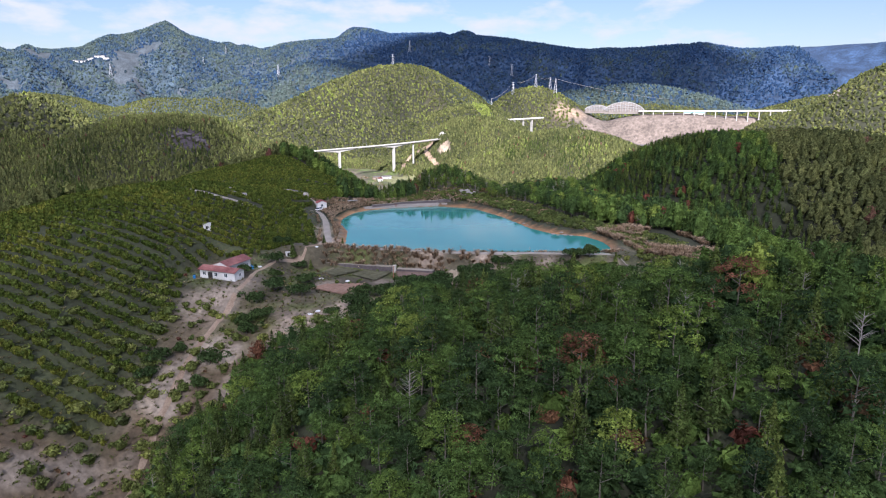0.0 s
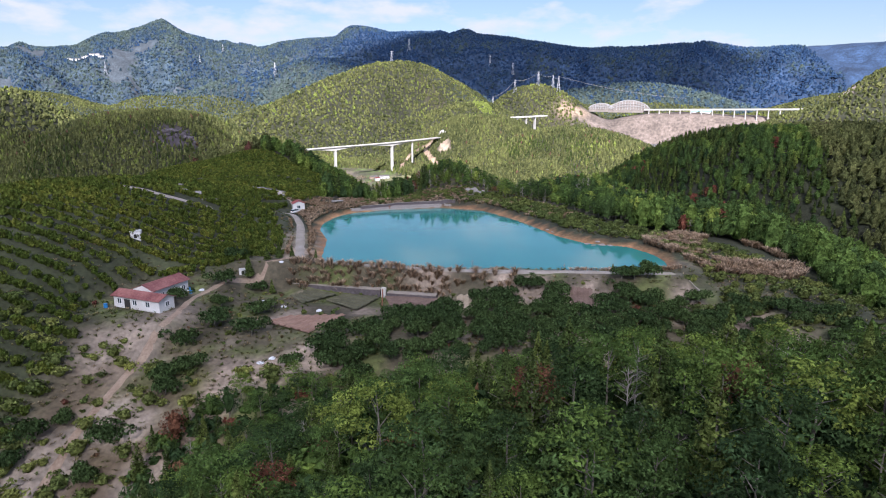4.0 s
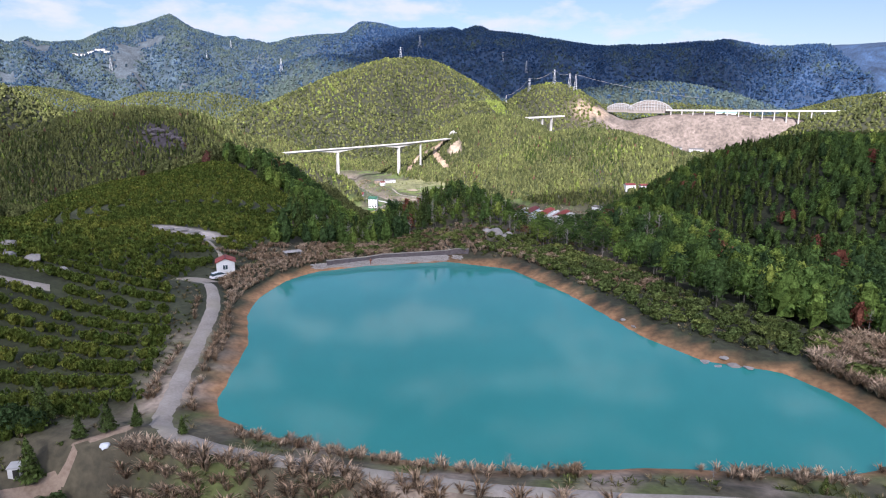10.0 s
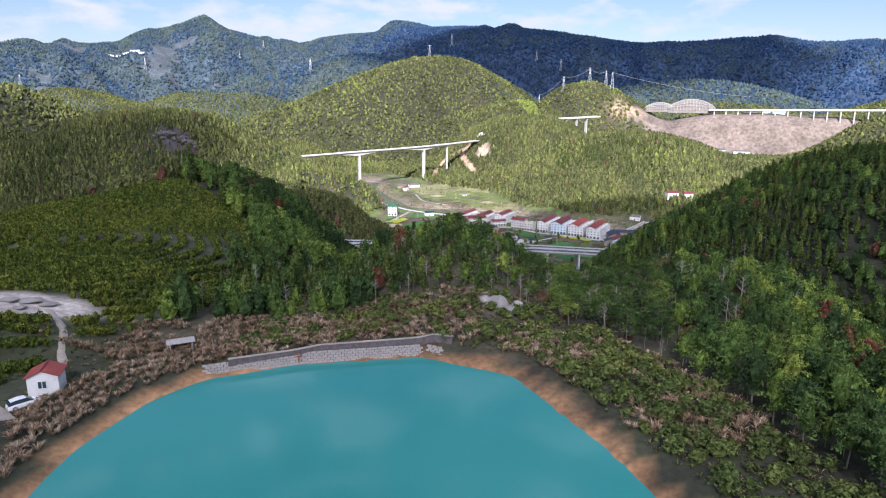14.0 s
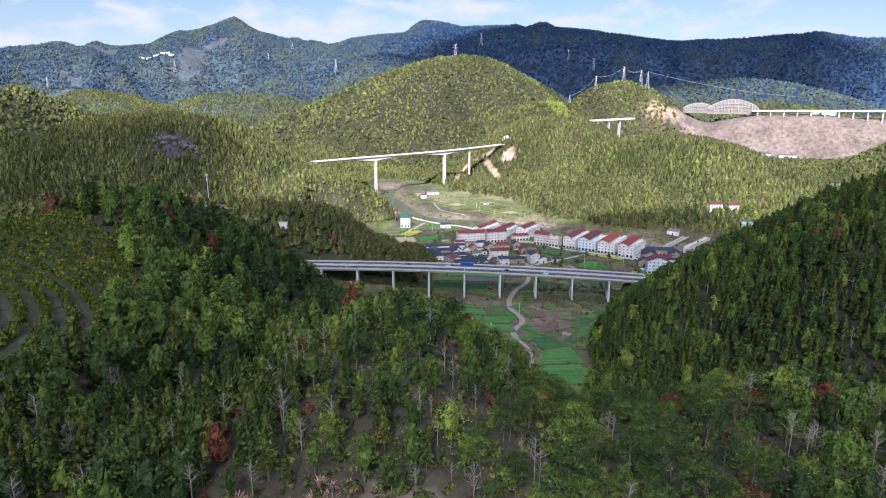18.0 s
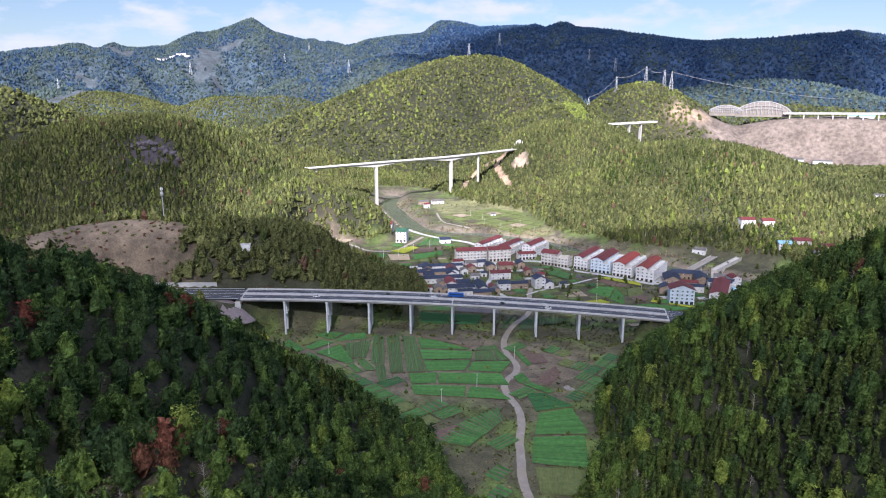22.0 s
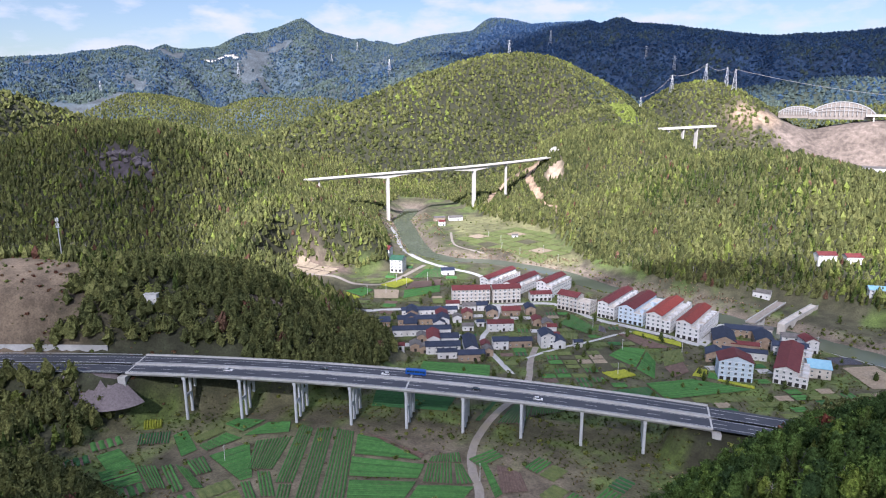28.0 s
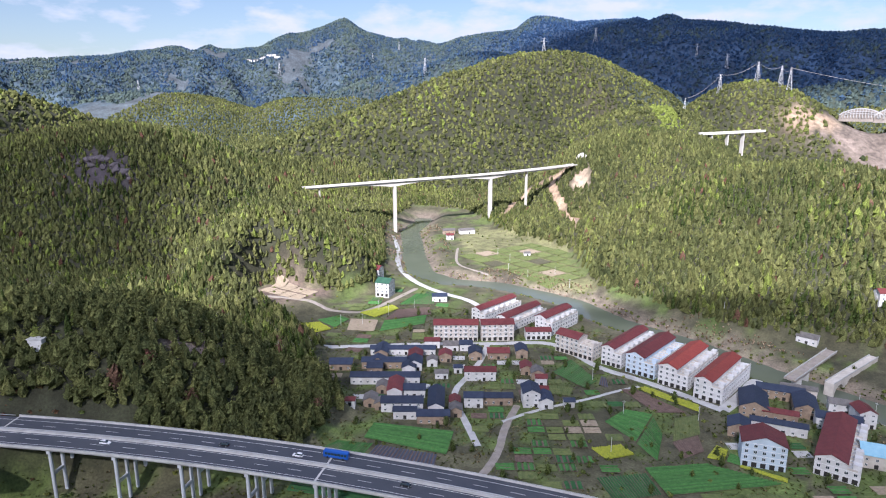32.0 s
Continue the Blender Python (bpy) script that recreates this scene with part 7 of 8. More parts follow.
O1 = [merged(crown_bush(24, 170 + i, 0.24), core(175 + i, 0.75, 0.03, ((0.0, 0.9), (0.5, 0.9)), 6, 0.35, 0.06)) for i in range(5)]
wd = walk_dist(x, y)
t = np.clip(0.5 + fbm(x / 30, y / 30, 3) * 0.8 + rs.randn(n) * 0.2, 0, 1)
for g, shp, nm in ((wd < 110, O0, "citrus_rows"), (wd >= 110, O1, "far_citrus_rows")):
    bake(nm, shp, np.c_[x, y, z][g], s[g] * 1.25, rs.rand(int(g.sum())) * 6.283, t[g], rs.randint(0, 5, int(g.sum())), ORCHARD, "terraced rows of yellow-green citrus bushes", "orchard", wide=s[g] * 0.74)

# bayberry bushes round the clearing, each on its own
bay = []
for i in range(3):
    cv, shade = crown_bush(1000, 200 + i, 0.075, 13)
    bay.append(mesh_from("crown", cv, np.arange(len(cv)).reshape(-1, 3), DARK_BUSH, ("tint", np.c_[np.full(len(cv), 0.2 + 0.3 * i), shade, 0 * shade])))
bay_trunk = mesh_from("trunk", *trunk_shape(5, 0.06, 3, 3, 0.55), BARK)
rs = np.random.RandomState(11)
SPOTS = [(-69.3, 221.5), (-58.2, 223.0), (-49.3, 223.6), (-54.7, 213.3), (-56.9, 205.0), (-44.1, 210.7), (-31.1, 201.9), (-55.1, 195.8), (-48.0, 224.9), (-52.0, 197.8), (-67.8, 248.8), (-56.6, 241.2), (-63.2, 234.7), (-59.5, 180.2), (-59.3, 173.4), (-69.4, 181.6), (-53.7, 191.4), (-73.1, 170.9), (-72.5, 176.9), (-56.7, 194.5), (43, 249.2), (46.5, 250), (39.8, 249)]
gx, gy, r2 = jitter_grid(-30, 95, 194, 248, 5.1, 12)
keep = (line_dist(gx, gy, [(-29, 205), (-21, 225), (-2, 231), (9, 244), (25, 246), (26, 236), (35, 236), (36, 247), (70, 246), (92, 238), (84, 222), (43, 222), (26, 206), (0, 199), (-20, 200)], True) < 0) & (r2.rand(len(gx)) < 0.9)
for x, y in SPOTS + list(zip(gx[keep], gy[keep])):
    e = new("bayberry_bush")
    k = 2.3 + 1.2 * rs.rand()
    e.matrix_basis = Matrix.Translation((x, y, float(drop(x, y)) - 0.1)) @ pose(0, 0, 0, 0, 0, rs.rand() * 360) @ Matrix.Diagonal((k * 1.05, k * 1.05, k * 1.2, 1))
    tagged(e, "rounded dark green bayberry bush on grassy ground", "bush", "bayberry bushes")
    shared("crown", bay[rs.randint(3)], e)
    shared("trunk", bay_trunk, e)
# light green scrub in the clearing
x, y, rs = jitter_grid(-110, 104, 92, 330, 4.0, 13)
keep = (line_dist(x, y, CLEARING, True) < 0) & (line_dist(x, y, POND, True) > 7) & (((x > 34) & (y < 232)) | (x > 56) | (y < 200)) & (rs.rand(len(x)) < 0.62)
keep &= (line_dist(x, y, DAM_ROAD) > 4) & ((np.hypot((x - 76) / 24, (y - 299) / 25) > 1) | (fbm(x / 13 + 2, y / 13, 2) < -0.05))
x, y = x[keep], y[keep]
n = len(x)
bake("scrub", O0, np.c_[x, y, drop(x, y)], 1.0 + 1.6 * rs.rand(n), rs.rand(n) * 6.283, wood_tint(x, y, rs) * 0.9 + 0.1, rs.randint(0, 5, n), FOREST, "low light green scrub on rough ground", "scrub")
# ridge and shore thickets round the pond's far side
x, y, rs = jitter_grid(-110, 80, 290, 412, 3.2, 14)
pd = line_dist(x, y, POND, True)
keep = (line_dist(x, y, CLEARING, True) < 0) & (pd > 6) & (y > 300) & (x > -69) & (rs.rand(len(x)) < 0.8)
keep |= (pd > 6) & (pd < 16) & (x > 20) & (rs.rand(len(x)) < 0.3)
x, y = x[keep], y[keep]
n = len(x)
bake("thicket", O0, np.c_[x, y, drop(x, y)], (0.9 + 1.1 * rs.rand(n)) * np.where(x > 0, 1.25, 1.05), rs.rand(n) * 6.283, wood_tint(x, y, rs) * 0.75 + 0.04, rs.randint(0, 5, n), FOREST, "green thicket along the pond's banks", "scrub")



def off_beds(x, y):
    """True away from the tilled plots and the farm track below the dam."""
    ok = line_dist(x, y, LANES[3][0]) > 1.6
    for q in PLOT_CORNERS[:]:
        if q[0][1] < 260:
            ok &= line_dist(x, y, list(q), True) > 0.3
    return ok


x, y, rs = jitter_grid(-110, 60, 92, 246, 2.9, 19)
keep = (line_dist(x, y, CLEARING, True) < 1) & off_beds(x, y) & (rs.rand(len(x)) < 0.34) & (np.hypot(x + 74, y - 219) > 13) & (line_dist(x, y, DAM_ROAD) > 3) & (line_dist(x, y, ORCHARD_LAND, True) > 0)
x, y = x[keep], y[keep]
n = len(x)
bake("low_scrub", O1, np.c_[x, y, drop(x, y)], 0.3 + 0.75 * rs.rand(n) ** 2, rs.rand(n) * 6.283, np.where(rs.rand(n) < 0.16, 0.04 * rs.rand(n), 0.1 + 0.7 * rs.rand(n)), rs.randint(0, 5, n), FOREST, "low weeds and seedlings on rough ground", "scrub")

# dry reeds round the pond and on the dam's face
R0 = [tuft(40, 220 + i, 1.0, 0.75, 0.028) for i in range(4)]
RX, RY, rs = jitter_grid(-100, 102, 240, 402, 1.25, 15)
pd = line_dist(RX, RY, POND, True)
dam = (RY > 243.6) & (RY < 248) & (RX > -50) & (RX < 14) & (rs.rand(len(RX)) < np.where(RX < -7, 0.95, 0.45))
shore = (pd > 0.8) & (pd < 4.5) & (RY < 272) & (RX > -43) & (rs.rand(len(RX)) < 0.6) & (fbm(RX / 6, RY / 6, 2) > -0.12)
left = (pd > 3.5) & (pd < 11) & (RX < -47) & (RY > 262) & (rs.rand(len(RX)) < 0.85) & (line_dist(RX, RY, DAM_ROAD) > 2.6)
back = (pd > 5) & (pd < 34) & (RY > 345) & (line_dist(RX, RY, CLEARING, True) < 1) & (rs.rand(len(RX)) < 0.7) & (fbm(RX / 9 + 4, RY / 9, 2) > -0.1)
right = (pd > 4) & (RX > 49) & (np.hypot((RX - 76) / 24, (RY - 299) / 25) < 1) & (rs.rand(len(RX)) < 0.85) & (fbm(RX / 13 + 2, RY / 13, 2) > -0.06) & (np.abs((RY - 288) - (RX - 66) * 0.5) > 2.2)
keep = dam | shore | left | back | right
x, y = RX[keep], RY[keep]
n = len(x)
hh = np.where(dam[keep], 1.9, np.where(right[keep], 2.1, 1.25)) * (0.7 + 0.6 * rs.rand(n))
bake("dry_reeds", R0, np.c_[x, y, drop(x, y)], hh, rs.rand(n) * 6.283, np.clip(0.5 + fbm(x / 8, y / 8, 2) + rs.randn(n) * 0.15, 0, 1), rs.randint(0, 4, n), REED, "pale dry reeds and silvergrass", "reeds", wide=hh * 1.15, sides=4)
# rough grass
x, y, rs = jitter_grid(-108, 100, 92, 400, 1.9, 16)
pd = line_dist(x, y, POND, True)
keep = (line_dist(x, y, CLEARING, True) < 2) & (pd > 5) & (rs.rand(len(x)) < 0.85) & (line_dist(x, y, DAM_ROAD) > 2.4)
keep &= (fbm(x / 10 + 2, y / 10, 2) > -0.12) & off_beds(x, y)
x, y = x[keep], y[keep]
n = len(x)
G0 = [tuft(13, 240 + i, 0.55, 0.6, 0.03) for i in range(4)]
bake("rough_grass", G0, np.c_[x, y, drop(x, y)], 0.6 + 0.7 * rs.rand(n), rs.rand(n) * 6.283, rs.rand(n), rs.randint(0, 4, n), GRASS, "rough grass tussocks in the clearing", "grass", wide=1.2 + 0.8 * rs.rand(n), sides=4)
x, y, rs = jitter_grid(-130, 130, 384, 610, 2.7, 24)
keep = (rs.rand(len(x)) < 0.8) & (walk_dist(x, y) < 100) & woods_here(x, y) & in_sight(x, y)
x, y = x[keep], y[keep]
n = len(x)
bake("ridge_scrub", O1, np.c_[x, y, drop(x, y)], 0.5 + 0.9 * rs.rand(n), rs.rand(n) * 6.283, np.where(rs.rand(n) < 0.14, 0.045 * rs.rand(n), 0.1 + 0.75 * rs.rand(n)), rs.randint(0, 5, n), FOREST, "mixed green and brown undergrowth on the ridge", "scrub")
# scrub on the cut slope above the expressway
x, y, rs = jitter_grid(-520, -180, 700, 880, 4.0, 25)
keep = (rs.rand(len(x)) < 0.4) & ((ellipse_mask(x, y, -395, 778, 80, 38, 25, 0.05) > 0.5) | ((line_dist(x, y, [(a, b) for a, b, _ in ROAD_WEST]) < 45) & (line_dist(x, y, PLOTS_LAND, True) > 2))) & (line_dist(x, y, [(a, b) for a, b, _ in ROAD_WEST]) > 13)
x, y = x[keep], y[keep]
n = len(x)
bake("slope_scrub", O1, np.c_[x, y, drop(x, y)], 0.5 + 1.2 * rs.rand(n), rs.rand(n) * 6.283, np.where(rs.rand(n) < 0.5, 0.05 * rs.rand(n), 0.2 + 0.4 * rs.rand(n)), rs.randint(0, 5, n), FOREST, "brown scrub on the cut slope above the expressway", "scrub")
# riverside and field-edge scrub in the valley
x, y, rs = jitter_grid(-470, 180, 640, 1440, 4.6, 17)
z = drop(x, y)
rd = line_dist(x, y, RIVER)
vd = line_dist(x, y, [road_at(s, 10)[:2] for s in range(-160, 170, 20)])
keep = (z < -150) & (((rd > 15) & (rd < 26) & (rs.rand(len(x)) < 0.45)) | ((vd < 22) & (vd > 11) & (rs.rand(len(x)) < 0.4)) | (rs.rand(len(x)) < 0.06)) & (line_dist(x, y, FIELD_TRACK) > 4) & in_sight(x, y, 1)
x, y = x[keep], y[keep]
n = len(x)
bake("valley_scrub", O1, np.c_[x, y, drop(x, y)], 0.7 + 1.1 * rs.rand(n), rs.rand(n) * 6.283, np.clip(0.3 + 0.6 * rs.rand(n), 0.07, 1), rs.randint(0, 5, n), FOREST, "low scrub along banks and field edges", "scrub")
x, y, rs = jitter_grid(-480, 60, 1150, 1440, 3.0, 18)
rd = line_dist(x, y, RIVER)
keep = (rd > 14) & (rd < 42) & (y > 1205 - 0.3 * (x + 200)) & (fbm(x / 25, y / 25, 2) > 0.0) & (drop(x, y) < -155) & (rs.rand(len(x)) < 0.5)
x, y = x[keep], y[keep]
n = len(x)
bake("river_reeds", [tuft(16, 260 + i, 1.0, 0.7, 0.07) for i in range(3)], np.c_[x, y, drop(x, y)], 1.2 + 1.0 * rs.rand(n), rs.rand(n) * 6.283, rs.rand(n), rs.randint(0, 3, n), REED, "dry reeds on the river flats", "reeds", sides=4)

x, y, rs = jitter_grid(-240, 110, 910, 1150, 13, 23)
keep = (rs.rand(len(x)) < 0.3) & (line_dist(x, y, PLOTS_LAND, True) < -3) & (line_dist(x, y, RIVER) > 20) & np.array([free(a, b, 2.2) for a, b in zip(x, y)])
for pts, wd in LANES:
    keep &= line_dist(x, y, list(pts)) > wd / 2 + 1.5
x, y = x[keep], y[keep]
n = len(x)
bake("garden_trees", B1, np.c_[x, y, drop(x, y)], 3.5 + 4 * rs.rand(n), rs.rand(n) * 6.283, 0.1 + 0.35 * rs.rand(n), rs.randint(0, 6, n), FOREST, "dark green garden trees among village houses", "trees")
# weeds on the untilled ground of the valley
x, y, rs = jitter_grid(-300, 150, 640, 1130, 3.0, 26)
keep = (drop(x, y) < -150) & (rs.rand(len(x)) < np.where(np.hypot((x + 128) / 105, (y - 782) / 55) < 1, 0.2, 0.8)) & (fbm(x / 14, y / 14, 2) > -0.15) & (line_dist(x, y, RIVER) > 16)
x, y = x[keep], y[keep]
keep = np.ones(len(x), bool)
for q in PLOT_CORNERS:
    cx_, cy_ = sum(p[0] for p in q) / 4, sum(p[1] for p in q) / 4
    close = np.where((np.abs(x - cx_) < 45) & (np.abs(y - cy_) < 45))[0]
    keep[close] &= line_dist(x[close], y[close], list(q), True) > 0.2
for pts, wd in LANES:
    keep &= line_dist(x, y, list(pts)) > wd / 2 + 0.6
keep &= np.array([free(a, b, 0.6) for a, b in zip(x, y)])
x, y = x[keep], y[keep]
n = len(x)
bake("valley_weeds", [tuft(7, 270 + i, 0.6, 0.8, 0.09) for i in range(4)], np.c_[x, y, drop(x, y) + 0.05], 0.7 + 0.9 * rs.rand(n), rs.rand(n) * 6.283, np.clip(0.35 + fbm(x / 20 + 5, y / 20, 3) * 1.6 + rs.randn(n) * 0.15, 0, 1), rs.randint(0, 4, n), GRASS, "weeds and rough grass on untilled valley ground", "grass", wide=1.2 + 1.0 * rs.rand(n), sides=4)
# ---- pump hut, car, farmhouse and works round the pond ----
CAR_WHITE, a_, b_, c_ = mat("white_car_paint", 0.25)
c_.inputs["Base Color"].default_value, c_.inputs["Coat Weight"].default_value = (0.78, 0.79, 0.8, 1), 0.6
CAR_DARK, a_, b_, c_ = mat("black_car_paint", 0.25)
c_.inputs["Base Color"].default_value, c_.inputs["Coat Weight"].default_value = (0.02, 0.022, 0.025, 1), 0.6
BUS_BLUE, a_, b_, c_ = mat("blue_bus_paint", 0.3)
c_.inputs["Base Color"].default_value = (0.01, 0.09, 0.4, 1)
TYRE = varied("tyre_rubber", (0.02, 0.02, 0.02), (0.035, 0.035, 0.035), 4, 0.9)
LIGHT_LENS, a_, b_, c_ = mat("lamp_lens", 0.15)
c_.inputs["Base Color"].default_value = (0.6, 0.6, 0.58, 1)
TAIL_LENS, a_, b_, c_ = mat("tail_lamp_lens", 0.2)
c_.inputs["Base Color"].default_value = (0.35, 0.01, 0.01, 1)


def loft(bm, sections):
    """Join rings of equal length [(x, [(y, z), ...])] into a closed skin."""
    rings = [[bm.verts.new((x, y, z)) for y, z in ring] for x, ring in sections]
    n = len(rings[0])
    for a, b in zip(rings, rings[1:]):
        for i in range(n):
            bm.faces.new((a[i], a[(i + 1) % n], b[(i + 1) % n], b[i]))
    bm.faces.new(rings[0][::-1])
    bm.faces.new(rings[-1])
    bmesh.ops.recalc_face_normals(bm, faces=bm.faces[:])


def car_body(bm):
    secs = []
    for x, half, top in ((-2.3, 0.7, 0.72), (-2.22, 0.84, 0.86), (-1.4, 0.9, 0.98), (0.9, 0.9, 0.95), (1.9, 0.86, 0.86), (2.25, 0.76, 0.7), (2.34, 0.62, 0.56)):
        secs.append((x, [(-half, 0.28), (half, 0.28), (half + 0.02, 0.6), (half - 0.06, top), (-half + 0.06, top), (-half - 0.02, 0.6)]))
    loft(bm, secs)


def car_cabin(bm):
    secs = []
    for x, half, top in ((-2.15, 0.74, 0.99), (-1.75, 0.68, 1.5), (-0.6, 0.66, 1.62), (0.35, 0.66, 1.56), (1.25, 0.74, 0.97)):
        secs.append((x, [(-0.8, 0.9), (0.8, 0.9), (half, top), (-half, top)]))
    loft(bm, secs)


def car_roof(bm):
    loft(bm, [(x, [(-h, t - 0.05), (h, t - 0.05), (h - 0.05, t + 0.03), (-h + 0.05, t + 0.03)]) for x, h, t in ((-1.8, 0.68, 1.5), (-0.6, 0.68, 1.63), (0.3, 0.67, 1.57))])


def car(paint, label, group=""):
    e = thing("car", 0, 0, 0, 0, label, "car", group)
    for nm, build, material in (("body", car_body, paint), ("glass_cabin", car_cabin, GLASS), ("roof", car_roof, paint)):
        bm = bmesh.new()
        build(bm)
        part(nm, bm, material, e)
    for x in (-1.4, 1.42):
        for y in (-0.82, 0.82):
            bm = bmesh.new()
            cyl(bm, 0, 0, -0.11, 0.11, 0.34, n=16, m=pose(x, y, 0.34, 90))
            w = part("wheel", bm, TYRE, e)
            bm = bmesh.new()
            cyl(bm, 0, 0, -0.125, 0.125, 0.2, n=12, m=pose(x, y, 0.34, 90))
            part("rim", bm, STEEL, w)
    for y in (-0.6, 0.6):
        bm = bmesh.new()
        box(bm, 2.2, 2.31, y - 0.16, y + 0.16, 0.6, 0.72)
        part("headlight", bm, LIGHT_LENS, e)
        bm = bmesh.new()
        box(bm, -2.3, -2.2, y - 0.14, y + 0.14, 0.74, 0.86)
        part("tail_light", bm, TAIL_LENS, e)
    return e


suv = car(CAR_WHITE, "white sport utility car parked beside the pump hut")
suv.matrix_basis = pose(-81.8, 326, float(drop(-85.5, 326.8)) + 0.12, 0, 0, 62)


def on_road(e, s, off, back=False):
    x, y, a = road_at(s, off)
    e.matrix_basis = pose(x, y, road_level(s) + 0.03, 0, 1.9 * (-1 if back else 1), math.degrees(a) + (180 if back else 0))
    return e


def copy_on_road(e, s, off, back=False):
    x, y, a = road_at(s, off)
    return copy_thing(e, pose(x, y, road_level(s) + 0.03, 0, 1.9 * (-1 if back else 1), math.degrees(a) + (180 if back else 0)))


c1 = on_road(car(CAR_WHITE, "white saloon car driving on the expressway", "cars on the expressway"), -98, 5.8)
copy_on_road(c1, 68, 3.0)
copy_on_road(c1, -14, 14.2, True)
c2 = on_road(car(CAR_DARK, "black car driving on the expressway", "cars on the expressway"), 36, 6.0)
copy_on_road(c2, -48, 14.4, True)
bus = thing("bus", 0, 0, 0, 0, "long blue coach driving on the expressway", "bus")
bm = bmesh.new()
box(bm, -5.6, 5.6, -1.25, 1.25, 0.45, 3.3)
bmesh.ops.bevel(bm, geom=bm.edges[:], offset=0.22, segments=2, affect="EDGES")
part("body", bm, BUS_BLUE, bus)
for sgn in (-1, 1):
    bm = bmesh.new()
    for i in range(7):
        box(bm, -5.0 + i * 1.42, -3.75 + i * 1.42, sgn * 1.255 - 0.02, sgn * 1.255 + 0.02, 1.7, 2.75)
    part("window_band", bm, GLASS, bus)
bm = bmesh.new()
box(bm, 5.55, 5.64, -1.05, 1.05, 1.4, 2.95)
part("windscreen", bm, GLASS, bus)
for x in (-3.4, 3.6):
    for y in (-1.1, 1.1):
        bm = bmesh.new()
        cyl(bm, 0, 0, -0.16, 0.16, 0.5, n=16, m=pose(x, y, 0.5, 90))
        part("wheel", bm, TYRE, bus)
on_road(bus, 2, 17.2, True)

# pump hut with a red tiled roof and one square window
hz = float(drop(-84, 333)) + 0.1
hut = thing("pump_hut", -82.2, 330.2, hz, 30, "small white pump hut with a red tiled gable roof", "hut")
bm = bmesh.new()
gable_wall(bm, -2.3, 2.3, 0, 4.0, 3.1, 1.0, True)
part("wall", bm, WHITE, hut)
bm = bmesh.new()
gable(bm, -2.3, 2.3, 0, 4.0, 3.1, 1.0, 0.35, 0.16, True)
part("roof", bm, ROOF_BRIGHT, hut)
bm = bmesh.new()
cyl(bm, 0, 0, -0.35, 4.35, 0.14, n=8, m=pose(0, 0, 4.25, -90))
part("ridge_tile", bm, ROOF_RED, hut)
w = shared("window", WIN_FRAME, hut, pose(-0.1, 0, 1.7) @ Matrix.Diagonal((0.9, 1, 0.9, 1)))
shared("pane", WIN_PANE, w)

# L-shaped farmhouse under rusty sheets
fz = float(drop(-74, 214))
farm = thing("farmhouse", -74.1, 212.8, fz, -11.5, "long white farmhouse under rusty red roof sheets", "house")
bm = bmesh.new()
gable_wall(bm, -7.1, 7.1, 0, 4.6, 3.0, 0.9)
part("wall", bm, WHITE, farm)
bm = bmesh.new()
gable_wall(bm, -5.6, 0.6, 4.5, 16.2, 3.3, 1.2, True)
part("wing_wall", bm, WHITE, farm)
bm = bmesh.new()
gable(bm, -7.1, 7.1, 0, 4.6, 3.0, 0.9, 0.5, 0.1)
part("roof", bm, ROOF_RUST, farm)
bm = bmesh.new()
gable(bm, -5.6, 0.6, 4.7, 16.2, 3.45, 1.2, 0.45, 0.1, True)
part("wing_roof", bm, ROOF_RUST, farm)
for x in (-5.2, -0.4, 3.6):
    window(farm, x, 0, 1.7, 0, 0.9)
window(farm, 7.1, 2.4, 1.7, 90, 0.8)
for y in (7.5, 11, 14.4):
    window(farm, 0.6, y, 1.7, 90, 0.8)
shared("door", DOOR_LEAF, farm, pose(-2.8, 0, 0))
TARP = varied("blue_plastic", (0.02, 0.16, 0.42), (0.04, 0.25, 0.52), 1.0, 0.4)
for x, y in ((-82.5, 213), (-70.5, 229), (-69, 227.5)):
    bm = bmesh.new()
    cyl(bm, 0, 0, 0, 1.0, 0.45, 0.42, 12)
    e = thing("barrel", x, y, float(drop(x, y)) - 0.03, 0, "blue plastic barrel standing by the farmhouse", "barrel", "barrels by the farmhouse")
    part("drum", bm, TARP, e)
    bm = bmesh.new()
    cyl(bm, 0, 0, 1.0, 1.06, 0.47, n=12)
    part("lid", bm, TARP, e)
SACK = varied("white_plastic_sheet", (0.6, 0.62, 0.64), (0.8, 0.82, 0.84), 1.5, 0.5)


def crumpled(name, x, y, r, material, label, category, seed, flat=0.3):
    rs = np.random.RandomState(seed)
    bm = bmesh.new()
    bmesh.ops.create_icosphere(bm, subdivisions=2, radius=r)
    for v in bm.verts:
        k = 0.75 + 0.5 * rs.rand()
        v.co = Vector((v.co.x * k, v.co.y * k * 0.8, max(v.co.z * flat * k, -0.05)))
    me = bpy.data.meshes.new(name)
    bm.to_mesh(me)
    bm.free()
    me.materials.append(material)
    ob = new(name, me)
    ob.matrix_basis = pose(x, y, float(drop(x, y)) + 0.05, 0, 0, rs.rand() * 360)
    return tagged(ob, label, category)


for i, (x, y) in enumerate([(-67.5, 230), (-52, 233), (-38, 202), (-36, 203.5), (-41, 200.5), (-45, 230), (-35, 228.5), (-53, 247.5)]):
    crumpled("plastic_sheet", x, y, 0.9, SACK, "crumpled white plastic sheet on the ground", "litter", 50 + i)
ROCK = varied("limestone_rock", (0.19, 0.18, 0.17), (0.34, 0.32, 0.3), 0.7, 0.9, bump=0.8, bump_dist=0.15, stain=(0.22, 0.2, 0.18))


